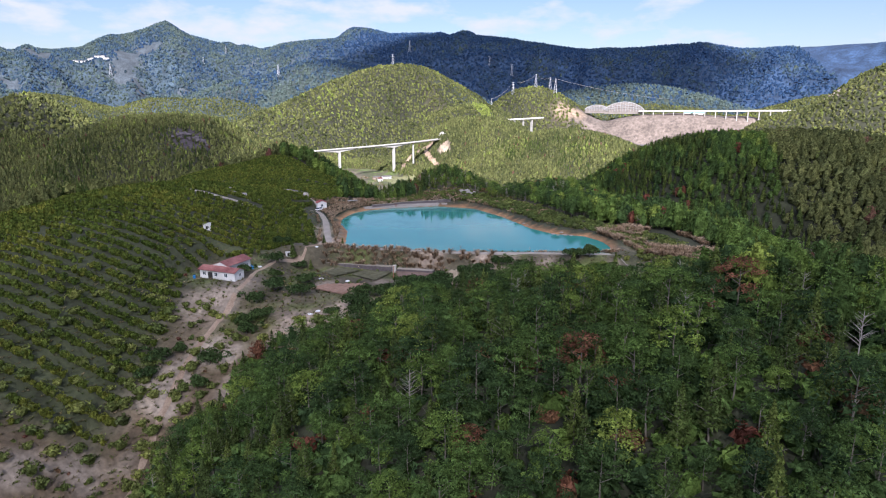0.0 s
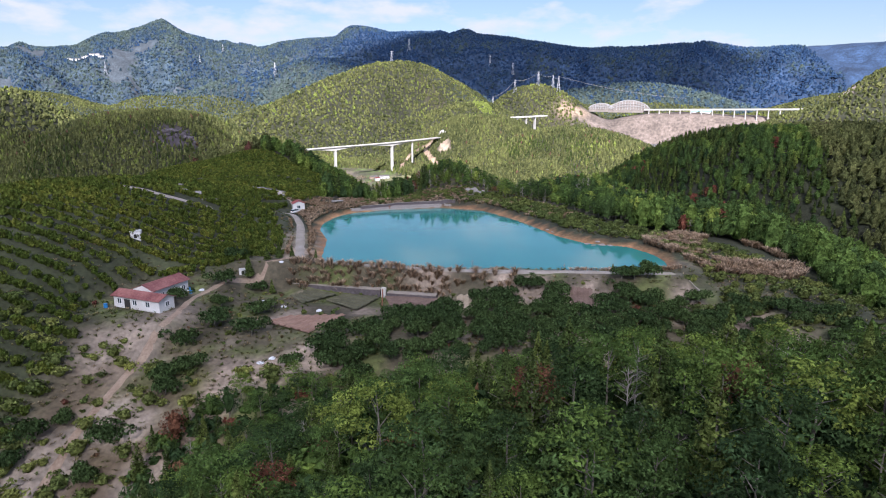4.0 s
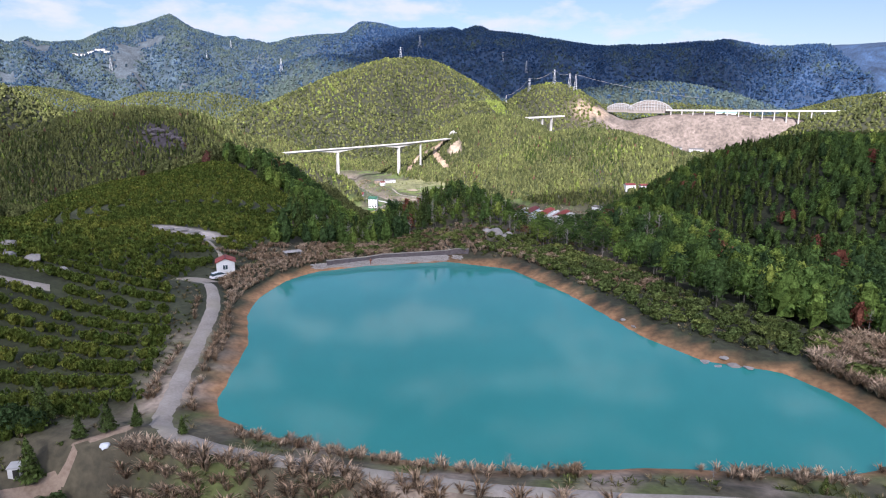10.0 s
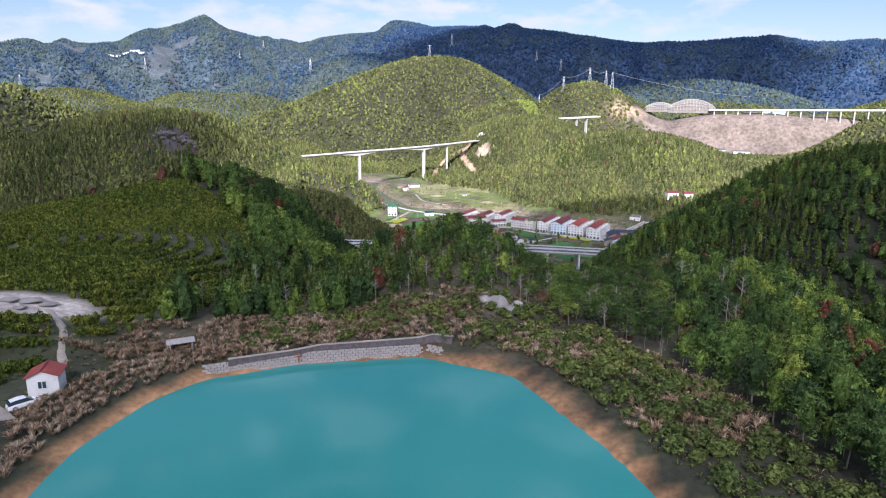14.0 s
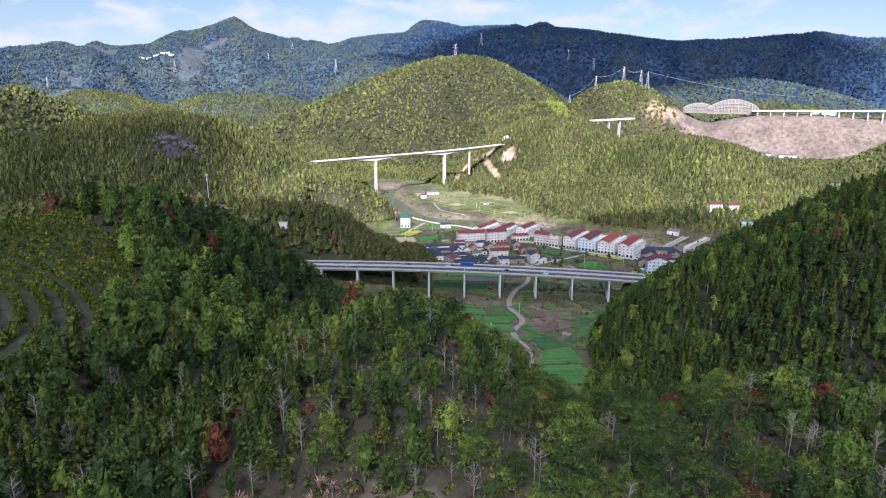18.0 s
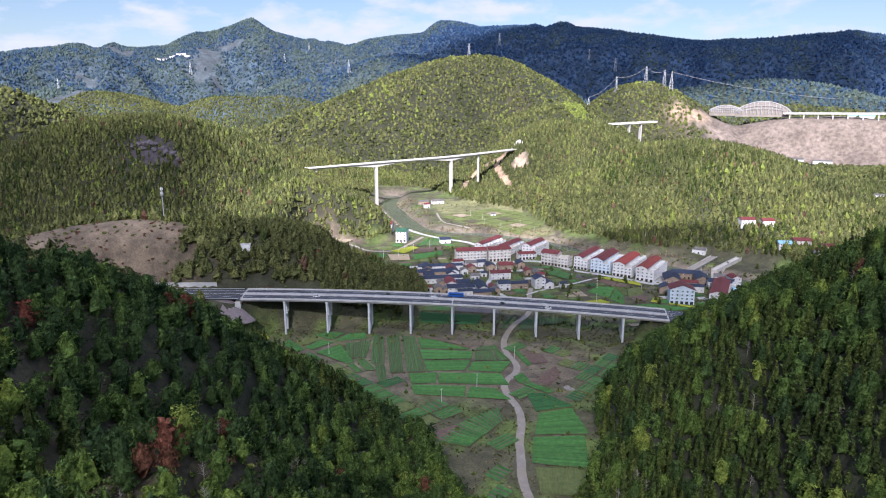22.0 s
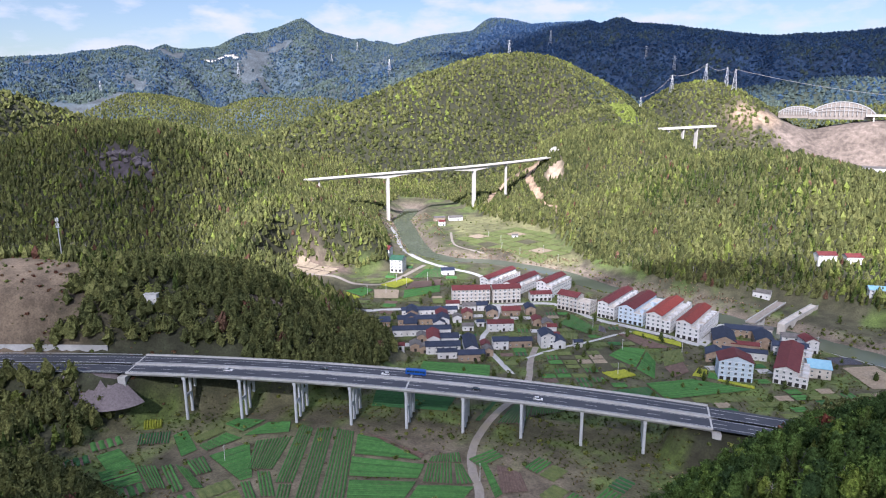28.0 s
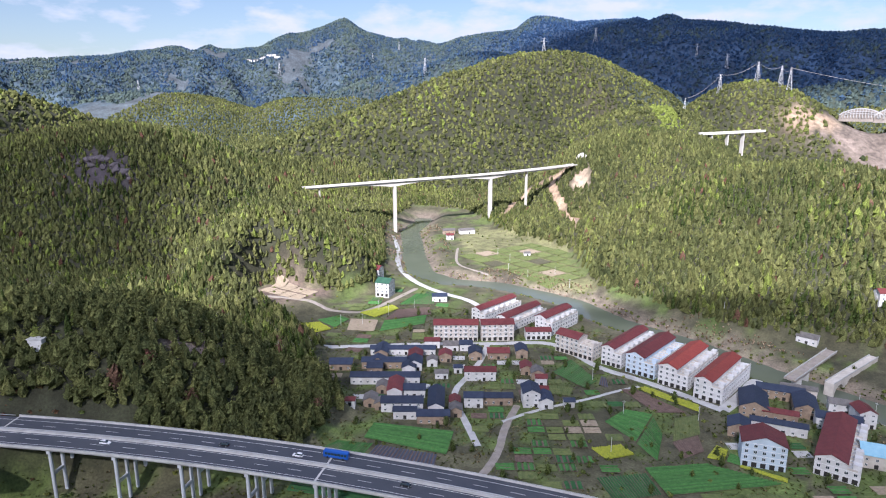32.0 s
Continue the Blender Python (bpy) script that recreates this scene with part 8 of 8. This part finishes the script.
DARK_ROCK = varied("dark_purple_rock", (0.07, 0.058, 0.066), (0.16, 0.14, 0.15), 0.5, 0.9, bump=0.9, bump_dist=0.3)


def boulder(x, y, r, seed, label="weathered pale grey boulder on the ridge", up=0.55, material=None):
    rs = np.random.RandomState(seed)
    bm = bmesh.new()
    bmesh.ops.create_icosphere(bm, subdivisions=3, radius=1)
    planes = [Vector(rs.randn(3)).normalized() for _ in range(9)]
    for v in bm.verts:
        p = v.co.copy()
        for q in planes:
            t = p.dot(q) - 0.66
            if t > 0:
                p -= q * t
        v.co = Vector((p.x * r * 1.2, p.y * r, p.z * r * up + r * 0.15))
    me = bpy.data.meshes.new("boulder")
    bm.to_mesh(me)
    bm.free()
    me.materials.append(material or ROCK)
    ob = new("boulder", me)
    ob.matrix_basis = pose(x, y, float(drop(x, y)), 0, 0, rs.rand() * 360)
    return tagged(ob, label, "rock", "boulders")


for i, (x, y, r) in enumerate([(-18.2, 392, 2.6), (-15.2, 390.5, 1.9), (-21.2, 393.5, 1.6), (-13.7, 394, 1.7), (-25.7, 390, 1.0), (-23.2, 389, 0.9)]):
    boulder(x, y, r, 70 + i, up=1.0)
for i, (x, y, r) in enumerate([(35.3, 301.6, 1.6), (38.3, 302, 1.3), (33.3, 303, 1.1), (40.8, 301.6, 1.0), (36.8, 304, 0.9), (19.3, 323, 0.8), (21.3, 319, 0.6)]):
    boulder(x, y, r, 80 + i, "flat pale rock on the pond's shore", 0.3)
for i, (x, y, r) in enumerate([(-112.7, 357, 2.4), (-115.7, 355, 1.8), (-108.7, 358, 1.8), (-118.7, 352, 1.5), (-110.7, 353, 1.4)]):
    boulder(x, y, r, 90 + i, "bare pale rock slab in the orchard", 0.25)
for i, (x, y, r) in enumerate([(-40.4, 772.5, 2.2), (-37.5, 771, 1.5), (-39, 770, 1.2)]):
    boulder(x, y, r, 100 + i, "large pale boulder at the wood's edge", 0.8)

for i in range(16):
    r_ = np.random.RandomState(300 + i)
    boulder(-650 + i * 3.6 + r_.rand() * 4, 1078 + i * 1.2 + r_.rand() * 14, 3.0 + 4.0 * r_.rand(), 300 + i, "dark purple-grey rock face among trees", 0.8, DARK_ROCK)
for i, (x, y) in enumerate([(-111, 292), (-108, 290), (-105, 293), (-101, 291), (-99, 294), (-114, 296)]):
    boulder(x, y, 1.3 + 0.25 * (i % 3), 330 + i, "weathered grey rock on the orchard slope", 0.7)

# stone wall below the dam, with a pale coping and a sluice block
STONE = varied("dark_rubble_stone", (0.06, 0.05, 0.052), (0.14, 0.12, 0.125), 1.2, 0.95, bump=0.9, bump_dist=0.1)
dam_wall = thing("dam_wall", 0, 0, 0, 0, "dark rubble stone wall with pale concrete coping", "wall")
for x0, y0, x1, y1, zt in ((-49.7, 245.2, -23, 242.9, -55.7), (-21, 242.4, -7.6, 241.9, -56.2)):
    m = Matrix.Translation((x0, y0, zt)) @ pose(0, 0, 0, 0, 0, math.degrees(math.atan2(y1 - y0, x1 - x0)))
    length = math.hypot(x1 - x0, y1 - y0)
    bm = bmesh.new()
    box(bm, 0, length, -0.5, 2.6, -4.0, 0, m)
    part("wall_face", bm, STONE, dam_wall)
    bm = bmesh.new()
    box(bm, 0, length, -0.62, 1.7, 0, 0.16, m)
    part("coping", bm, TRACK, dam_wall)
bm = bmesh.new()
box(bm, -0.6, 0.6, -0.6, 0.6, -3.2, 0.9, pose(-22, 242.6, -55.8, 0, 0, 5))
bmesh.ops.bevel(bm, geom=bm.edges[:], offset=0.06, segments=1, affect="EDGES")
part("sluice_block", bm, NEW_CONCRETE, dam_wall)
RUST = varied("rusty_iron", (0.16, 0.06, 0.03), (0.28, 0.11, 0.06), 2, 0.8)
pipe = thing("rusty_pipe", -22.1, 241.9, -55.2, 0, "rusty iron pipe running down from the sluice", "pipe")
bm = bmesh.new()
cyl(bm, 0, 0, 0, 9.5, 0.14, n=10, m=pose(0, 0, 0, 104, 0, 14))
part("tube", bm, RUST, pipe)

# stone revetment along the pond's far side, fence and gauge post
REVET = varied("concrete_block_revetment", (0.22, 0.2, 0.185), (0.32, 0.3, 0.275), 1.0, 0.9, bump=0.8, bump_dist=0.08)
revet = thing("revetment", 0, 0, 0, 0, "sloping grey stone block revetment along the pond", "revetment", kind="structure")
rv = along([(-65.2, 348.8), (-50.7, 359), (-28.7, 369), (-25.2, 368.3)], 1.1)
bm = bmesh.new()
box(bm, -0.5, 0.5, -0.26, 0.26, -0.12, 0.06)
bmesh.ops.bevel(bm, geom=[e for e in bm.edges if all(v.co.z > 0 for v in e.verts)], offset=0.05, segments=1, affect="EDGES")
block = bpy.data.meshes.new("block")
bm.to_mesh(block)
bm.free()
block.materials.append(REVET)
rs = np.random.RandomState(8)
for i in range(len(rv) - 1):
    (x0, y0), (x1, y1) = rv[i], rv[i + 1]
    a = math.atan2(y1 - y0, x1 - x0)
    for r in range(5):
        o = 0.1 + r * 0.5
        shift = 0.5 * (r % 2)
        x, y = x0 - math.sin(a) * o + math.cos(a) * shift, y0 + math.cos(a) * o + math.sin(a) * shift
        shared("block", block, revet, Matrix.Translation((x, y, WATER_Z + 0.12 + o * 0.62)) @ pose(0, 0, 0, 0, 0, math.degrees(a)) @ pose(0, 0, 0, 32 + 5 * rs.randn(), 3 * rs.randn()))
wl_ = thing("crest_wall", 0, 0, 0, 0, "low grey rubble wall along the crest behind the pond", "wall")
cw = along([(-62.7, 352.5), (-48.7, 363), (-27.7, 372.8), (-23.7, 372.2)], 3)
cs = []
for i, (x, y) in enumerate(cw):
    q, p = cw[min(i + 1, len(cw) - 1)], cw[max(i - 1, 0)]
    cs.append((x, y, float(drop(x, y)), math.atan2(q[1] - p[1], q[0] - p[0])))
bm = bmesh.new()
swept(bm, [(-0.3, -0.6), (0.5, -0.6), (0.4, 1.5), (-0.1, 1.5)], cs)
part("wall_face", bm, STONE, wl_)
bm = bmesh.new()
swept(bm, [(-0.2, 1.5), (0.5, 1.5), (0.5, 1.62), (-0.2, 1.62)], cs)
part("coping", bm, TRACK, wl_)
gauge = thing("gauge_post", -51.4, 359, WATER_Z - 0.3, 25, "rusty iron gauge post at the water's edge", "post")
bm = bmesh.new()
box(bm, -0.12, 0.12, -0.12, 0.12, 0, 2.4)
part("post", bm, RUST, gauge)
bm = bmesh.new()
box(bm, -0.55, 0.55, -0.05, 0.05, 1.7, 1.9)
part("cross_bar", bm, RUST, gauge)
# plank shelter beside the pond
WOOD = varied("grey_weathered_planks", (0.26, 0.24, 0.22), (0.42, 0.4, 0.38), 1.5, 0.9)
sh = thing("plank_shelter", -74.3, 354.6, float(drop(-74.3, 354.6)), 40, "low shelter of grey weathered planks on posts", "shelter")
for x in (-2, 2):
    for y in (-1.2, 1.2):
        bm = bmesh.new()
        box(bm, x - 0.08, x + 0.08, y - 0.08, y + 0.08, -0.3, 1.7)
        part("post", bm, WOOD, sh)
for i in range(6):
    bm = bmesh.new()
    y = -1.5 + i * 0.52
    box(bm, -2.6, 2.6, y, y + 0.46, 1.7 + 0.02 * (i % 2), 1.78 + 0.02 * (i % 2))
    part("plank", bm, WOOD, sh)

# spindly trees and saplings on the dam
for i, (x, y, hh) in enumerate([(0.3, 255, 3.6), (-26.7, 256.5, 3.0), (-30.2, 256, 2.6), (25.3, 257, 2.2), (-23.7, 256.8, 2.4)]):
    tv, tf = trunk_shape(5, 0.012, 30, 300 + i, 0.95)
    e = thing("bare_sapling", x, y, float(drop(x, y)), i * 70, "leafless sapling standing on the pond's bank", "tree", "bare saplings")
    e.scale = (hh * 1.2, hh * 1.2, hh)
    shared("trunk", mesh_from("trunk", tv, tf, TWIG), e)
for i, (x, y, hh) in enumerate([(-55.2, 251, 5.0), (-52.2, 253, 3.6), (-57.7, 248.5, 4.2), (-44.7, 252.5, 3.0), (-60.7, 243, 6.5), (-65.7, 251, 7.0), (-52.7, 240, 4.2), (38.3, 257.5, 2.6)]):
    cv, shade = crown_conifer(700, 320 + i, 0.045, 0.2)
    e = thing("young_fir", x, y, float(drop(x, y)), i * 50, "young green fir tree beside the pond track", "tree", "young firs")
    e.scale = (hh * 1.15, hh * 1.15, hh)
    shared("crown", mesh_from("crown", cv, np.arange(len(cv)).reshape(-1, 3), CONIFER, ("tint", np.c_[np.full(len(cv), 0.3 + 0.08 * i), shade, 0 * shade])), e)
    shared("trunk", mesh_from("trunk", *trunk_shape(6, 0.016, 0, i, 0.9), BARK), e)

# small white tank boxes in the orchards and on the spur
for x, y, s, lab in ((-93.8, 242.2, 2.2, "small white water tank house in the orchard"), (-296, 826, 6.0, "small white concrete tank house on the wooded spur"), (-62.5, 243, 1.6, "small faded shed beside the orchard")):
    z = float(drop(x, y))
    e = thing("tank_house", x, y, z, 25, lab, "tank house")
    bm = bmesh.new()
    box(bm, -s * 0.6, s * 0.6, -s * 0.5, s * 0.5, -1, s * 0.85)
    part("wall", bm, WHITE, e)
    bm = bmesh.new()
    box(bm, -s * 0.66, s * 0.66, -s * 0.56, s * 0.56, s * 0.85, s * 0.93)
    part("slab_roof", bm, CONCRETE, e)
    shared("door", DOOR_LEAF, e, pose(0, -s * 0.5, 0) @ Matrix.Diagonal((0.4, 1, 0.5, 1)))

# ---- poles, masts, pylons ----
POLE = varied("pale_concrete_pole", (0.55, 0.55, 0.53), (0.68, 0.68, 0.66), 1.0, 0.8, bump=0)


def utility_pole(h=9.0):
    e = thing("utility_pole", 0, 0, 0, 0, "pale concrete utility pole with a cross arm", "pole", "utility poles")
    bm = bmesh.new()
    cyl(bm, 0, 0, -0.8, h, 0.17, 0.1, 8)
    part("pole", bm, POLE, e)
    bm = bmesh.new()
    box(bm, -0.9, 0.9, -0.05, 0.05, h - 0.8, h - 0.68)
    part("cross_arm", bm, STEEL, e)
    for x in (-0.8, 0, 0.8):
        bm = bmesh.new()
        cyl(bm, x, 0, h - 0.68, h - 0.4, 0.06, n=6)
        part("insulator", bm, LIGHT_LENS, e)
    return e


up = utility_pole()
spots = [(-90.9, 756.9), (-103.7, 730.1), (-196.9, 771.7), (-79.5, 806), (-46, 1003), (-7, 1016), (-42, 958), (-74, 1040), (-262, 1090), (-276, 1096), (-250, 1112), (-268, 1060), (-224, 1262), (-198, 1250), (-176, 1270), (-150, 1236), (-238, 1300), (-262, 1322), (-10, 1190), (84, 1086), (76, 1094), (-282, 1050), (36, 902)]
for i, (x, y) in enumerate(spots):
    m = pose(x, y, float(drop(x, y)), 0, 0, (i * 47) % 180)
    if i == 0:
        up.matrix_basis = m
    else:
        copy_thing(up, m)


def strut(bm, p, q, r):
    p, q = Vector(p), Vector(q)
    cyl(bm, 0, 0, 0, (q - p).length, r, n=4, m=Matrix.Translation(p) @ (q - p).to_track_quat("Z", "Y").to_matrix().to_4x4())


def pylon(h=46.0, r=0.28, label="grey steel lattice power pylon on a ridge"):
    e = thing("power_pylon", 0, 0, 0, 0, label, "pylon", "power pylons")
    half = lambda z: 4.2 * (1 - z / h) ** 1.1 + 0.7
    legs = [(1, 1), (-1, 1), (-1, -1), (1, -1)]
    for a, b in legs:
        bm = bmesh.new()
        zs = [0, h * 0.35, h * 0.7, h]
        for z0, z1 in zip(zs, zs[1:]):
            strut(bm, (a * half(z0), b * half(z0), z0 - (1.5 if z0 == 0 else 0)), (a * half(z1), b * half(z1), z1), r)
        part("leg", bm, STEEL, e)
    bm = bmesh.new()
    lv = [h * k / 9 for k in range(10)]
    for z0, z1 in zip(lv, lv[1:]):
        for i in range(4):
            (a, b), (c, d) = legs[i], legs[(i + 1) % 4]
            strut(bm, (a * half(z0), b * half(z0), z0), (c * half(z1), d * half(z1), z1), r * 0.55)
            strut(bm, (c * half(z0), d * half(z0), z0), (a * half(z1), b * half(z1), z1), r * 0.55)
    part("bracing", bm, STEEL, e)
    for z, w in ((h * 0.8, 8.0), (h * 0.97, 6.5)):
        bm = bmesh.new()
        for sgn in (-1, 1):
            strut(bm, (0, 0.6, z), (sgn * w, 0, z + 0.5), r * 0.8)
            strut(bm, (0, -0.6, z), (sgn * w, 0, z + 0.5), r * 0.8)
            strut(bm, (0, 0, z + 2.4), (sgn * w, 0, z + 0.5), r * 0.6)
        part("cross_arm", bm, STEEL, e)
    return e


pyl = pylon()
tops = [(-549, 2264, 1.0), (-138, 2349, 0.95), (-59, 2353, 1.05), (-10, 2354, 1.0), (9, 2335, 1.15), (-212, 2343, 0.9), (-2785, 3777, 1.7), (-2420, 4257, 1.1), (-2430, 4598, 1.3), (-1274, 2930, 1.4), (-895, 4003, 1.5), (-2299, 2412, 1.0), (-395, 3902, 1.2), (-258, 3835, 1.4), (-600, 2420, 0.9), (-980, 1700, 1.0)]
for i, (x, y, k) in enumerate(tops):
    m = pose(x, y, float(drop(x, y)), 0, 0, 30 + i * 13)
    if i == 0:
        pyl.matrix_basis = m
    else:
        copy_thing(pyl, m).scale = (k, k, k)
CABLE = varied("weathered_cable", (0.2, 0.2, 0.21), (0.3, 0.3, 0.31), 1.0, 0.6, bump=0)
for (xa, ya, ka), (xb, yb, kb) in ((tops[5], tops[1]), (tops[1], tops[2]), (tops[2], tops[3]), (tops[3], tops[4]), (tops[4], (420, 2330, 1.0))):
    line = thing("power_line", 0, 0, 0, 0, "thin sagging power cables between ridge pylons", "cable", "power lines")
    za, zb = float(drop(xa, ya)) + 45 * ka, float(drop(xb, yb)) + 45 * kb
    for off in (-6, 0, 6):
        bm = bmesh.new()
        run = [(xa + (xb - xa) * t, ya + (yb - ya) * t + off, za + (zb - za) * t - 40 * t * (1 - t), math.atan2(yb - ya, xb - xa)) for t in (i / 12 for i in range(13))]
        swept(bm, [(-0.14, -0.14), (0.14, -0.14), (0.14, 0.14), (-0.14, 0.14)], run)
        part("cable", bm, CABLE, line)
for x, y in ((-372, 826), (-462, 712)):
    mast = thing("radio_mast", x, y, float(drop(x, y)), 15, "slim grey telecom mast with antenna panels", "mast", "telecom masts")
    bm = bmesh.new()
    cyl(bm, 0, 0, -1, 26, 0.45, 0.2, 8)
    part("pole", bm, STEEL, mast)
    for z in (20, 23.5):
        for a in (0, 120, 240):
            bm = bmesh.new()
            box(bm, 0.7, 0.95, -0.25, 0.25, z, z + 2.2, pose(0, 0, 0, 0, 0, a))
            part("antenna", bm, TRIM, mast)
    bm = bmesh.new()
    cyl(bm, 0, 0, 19.4, 19.6, 1.2, n=10)
    part("platform", bm, STEEL, mast)

# ---- railway works at the quarry: braced cuttings, new viaduct, sheds ----
CUT_SLOPE = varied("bare_cut_slope", (0.17, 0.15, 0.13), (0.25, 0.22, 0.19), 0.05, 0.95)
GRID_WALL = varied("white_slope_lattice", (0.27, 0.27, 0.26), (0.36, 0.355, 0.345), 0.05, 0.9)


def cut_face(x, y, z, w, h, turn):
    """An arched slope face held by a lattice of concrete beams."""
    e = thing("braced_cutting", x, y, z, turn, "white concrete lattice holding an arched slope cutting", "retaining wall", "braced cuttings")
    n = 15
    top = [(-w / 2 + w * i / n, h * math.sin(math.pi * i / n) ** 0.7 + 0.5) for i in range(n + 1)]
    bm = bmesh.new()
    lo = [bm.verts.new((u, 0, -12)) for u, v in top]
    hi = [bm.verts.new((u, v * 0.8, v)) for u, v in top]
    lo2 = [bm.verts.new((u, 12, -12)) for u, v in top]
    hi2 = [bm.verts.new((u, v * 0.8 + 10, v)) for u, v in top]
    for i in range(n):
        bm.faces.new((lo[i], lo[i + 1], hi[i + 1], hi[i]))
        bm.faces.new((hi[i], hi[i + 1], hi2[i + 1], hi2[i]))
        bm.faces.new((lo2[i], hi2[i], hi2[i + 1], lo2[i + 1]))
    bmesh.ops.recalc_face_normals(bm, faces=bm.faces[:])
    part("slope", bm, CUT_SLOPE, e)
    for i in range(1, n):
        bm = bmesh.new()
        u, v = top[i]
        strut(bm, (u, -1.0, -4), (u, v * 0.8 - 0.4, v), 0.9)
        part("rib", bm, GRID_WALL, e)
    bm = bmesh.new()
    for i in range(n):
        strut(bm, (top[i][0], top[i][1] * 0.8, top[i][1]), (top[i + 1][0], top[i + 1][1] * 0.8, top[i + 1][1]), 1.6)
    part("coping", bm, GRID_WALL, e)
    for k in (0.3, 0.6):
        for i in range(2, n - 2):
            bm = bmesh.new()
            strut(bm, (top[i][0], top[i][1] * 0.8 * k - 0.5, top[i][1] * k), (top[i + 1][0], top[i + 1][1] * 0.8 * k - 0.5, top[i + 1][1] * k), 0.8)
            part("beam", bm, GRID_WALL, e)
    return e


cut_face(150, 2300, -30, 80, 14, -4)
cut_face(238, 2290, -32, 130, 26, -6)
nv = thing("new_viaduct", 0, 0, 0, 0, "new pale concrete viaduct across the quarry", "viaduct")
ns = [(285 + 62 * i, 2284 - 12 * i, -34 + 0.5 * i, math.atan2(-12, 62)) for i in range(14)]
bm = bmesh.new()
swept(bm, [(-7, 0), (7, 0), (7, -3.2), (-7, -3.2)], ns)
part("deck", bm, NEW_CONCRETE, nv)
for sgn in (-1, 1):
    bm = bmesh.new()
    swept(bm, [(sgn * 6.8 - 0.3, 0), (sgn * 6.8 + 0.3, 0), (sgn * 6.8 + 0.3, 1.4), (sgn * 6.8 - 0.3, 1.4)], ns)
    part("parapet", bm, NEW_CONCRETE, nv)
for i in range(26):
    x, y = 300 + 31 * i, 2281 - 6 * i
    bm = bmesh.new()
    box(bm, -1.4, 1.4, -4, 4, float(drop(x, y)) - 3, -37.2 + 0.25 * i)
    p = part("pier", bm, NEW_CONCRETE, nv)
    p.matrix_basis = pose(x, y, 0, 0, 0, -11)
for x, y, w, d, roof in ((470, 2330, 60, 22, ROOF_PALE), (560, 2345, 70, 20, ROOF_GREY), (650, 2320, 55, 20, ROOF_PALE), (290, 2150, 60, 16, ROOF_GREY), (360, 2148, 40, 14, ROOF_GREY), (340, 1560, 16, 10, ROOF_RED), (370, 1580, 18, 10, ROOF_RED), (330, 1590, 14, 9, ROOF_GREY)):
    old_house(x, y, w, d, 8, roof, WHITE, -8, label="long white works shed with a low sheet roof" if w > 30 else None, group="works sheds" if w > 30 else "outlying houses")
# hamlet high on the far mountain
rs = np.random.RandomState(21)
for i in range(14):
    x, y = -3020 + i * 13 + rs.rand() * 8, 3755 + rs.rand() * 22 + i * 6
    old_house(x, y, 15 + 7 * rs.rand(), 12, 13, ROOF_GREY, WHITE, 30, group="mountain hamlet", label="pale house of a hamlet on the far mountain")
for i in range(9):
    x, y = -1330 + rs.rand() * 90, 1890 + rs.rand() * 80
    old_house(x, y, 14 + 6 * rs.rand(), 10, 8, (ROOF_GREY, ROOF_RED, ROOF_BLUE)[i % 3], WHITE, 30, group="far valley houses")

# stone-pitched cone at the west abutment
PITCH = varied("purple_grey_stone_pitching", (0.12, 0.1, 0.105), (0.22, 0.19, 0.195), 0.8, 0.95, bump=0.9, bump_dist=0.12)
cone = thing("pitched_slope", 0, 0, 0, 0, "grey-purple stone pitched slope below the abutment", "slope")
bm = bmesh.new()
rows_ = []
for k in range(7):
    t = k / 6
    row_ = []
    for j in range(13):
        a = radians(-175 + 150 * j / 12)
        x, y, hd_ = road_at(-163, 4)
        rr = 4 + 17 * t
        px, py = x + rr * 1.25 * math.cos(a + hd_), y + rr * math.sin(a + hd_)
        row_.append(bm.verts.new((px, py, max(road_level(-163) - 0.6 - 14 * t, float(drop(px, py)) + 0.15))))
    rows_.append(row_)
for a, b in zip(rows_, rows_[1:]):
    for i in range(12):
        bm.faces.new((a[i], a[i + 1], b[i + 1], b[i]))
bmesh.ops.recalc_face_normals(bm, faces=bm.faces[:])
part("pitching", bm, PITCH, cone)
# green irrigation pond at the valley head
flat_sheet("irrigation_pond", [(-12, 652), (6, 648), (24, 632), (38, 616), (30, 606), (14, 612), (0, 626), (-14, 640)], float(drop(12, 630)) + 0.9, ALGAE_WATER, "opaque yellow-green water of a small irrigation pond", "water")
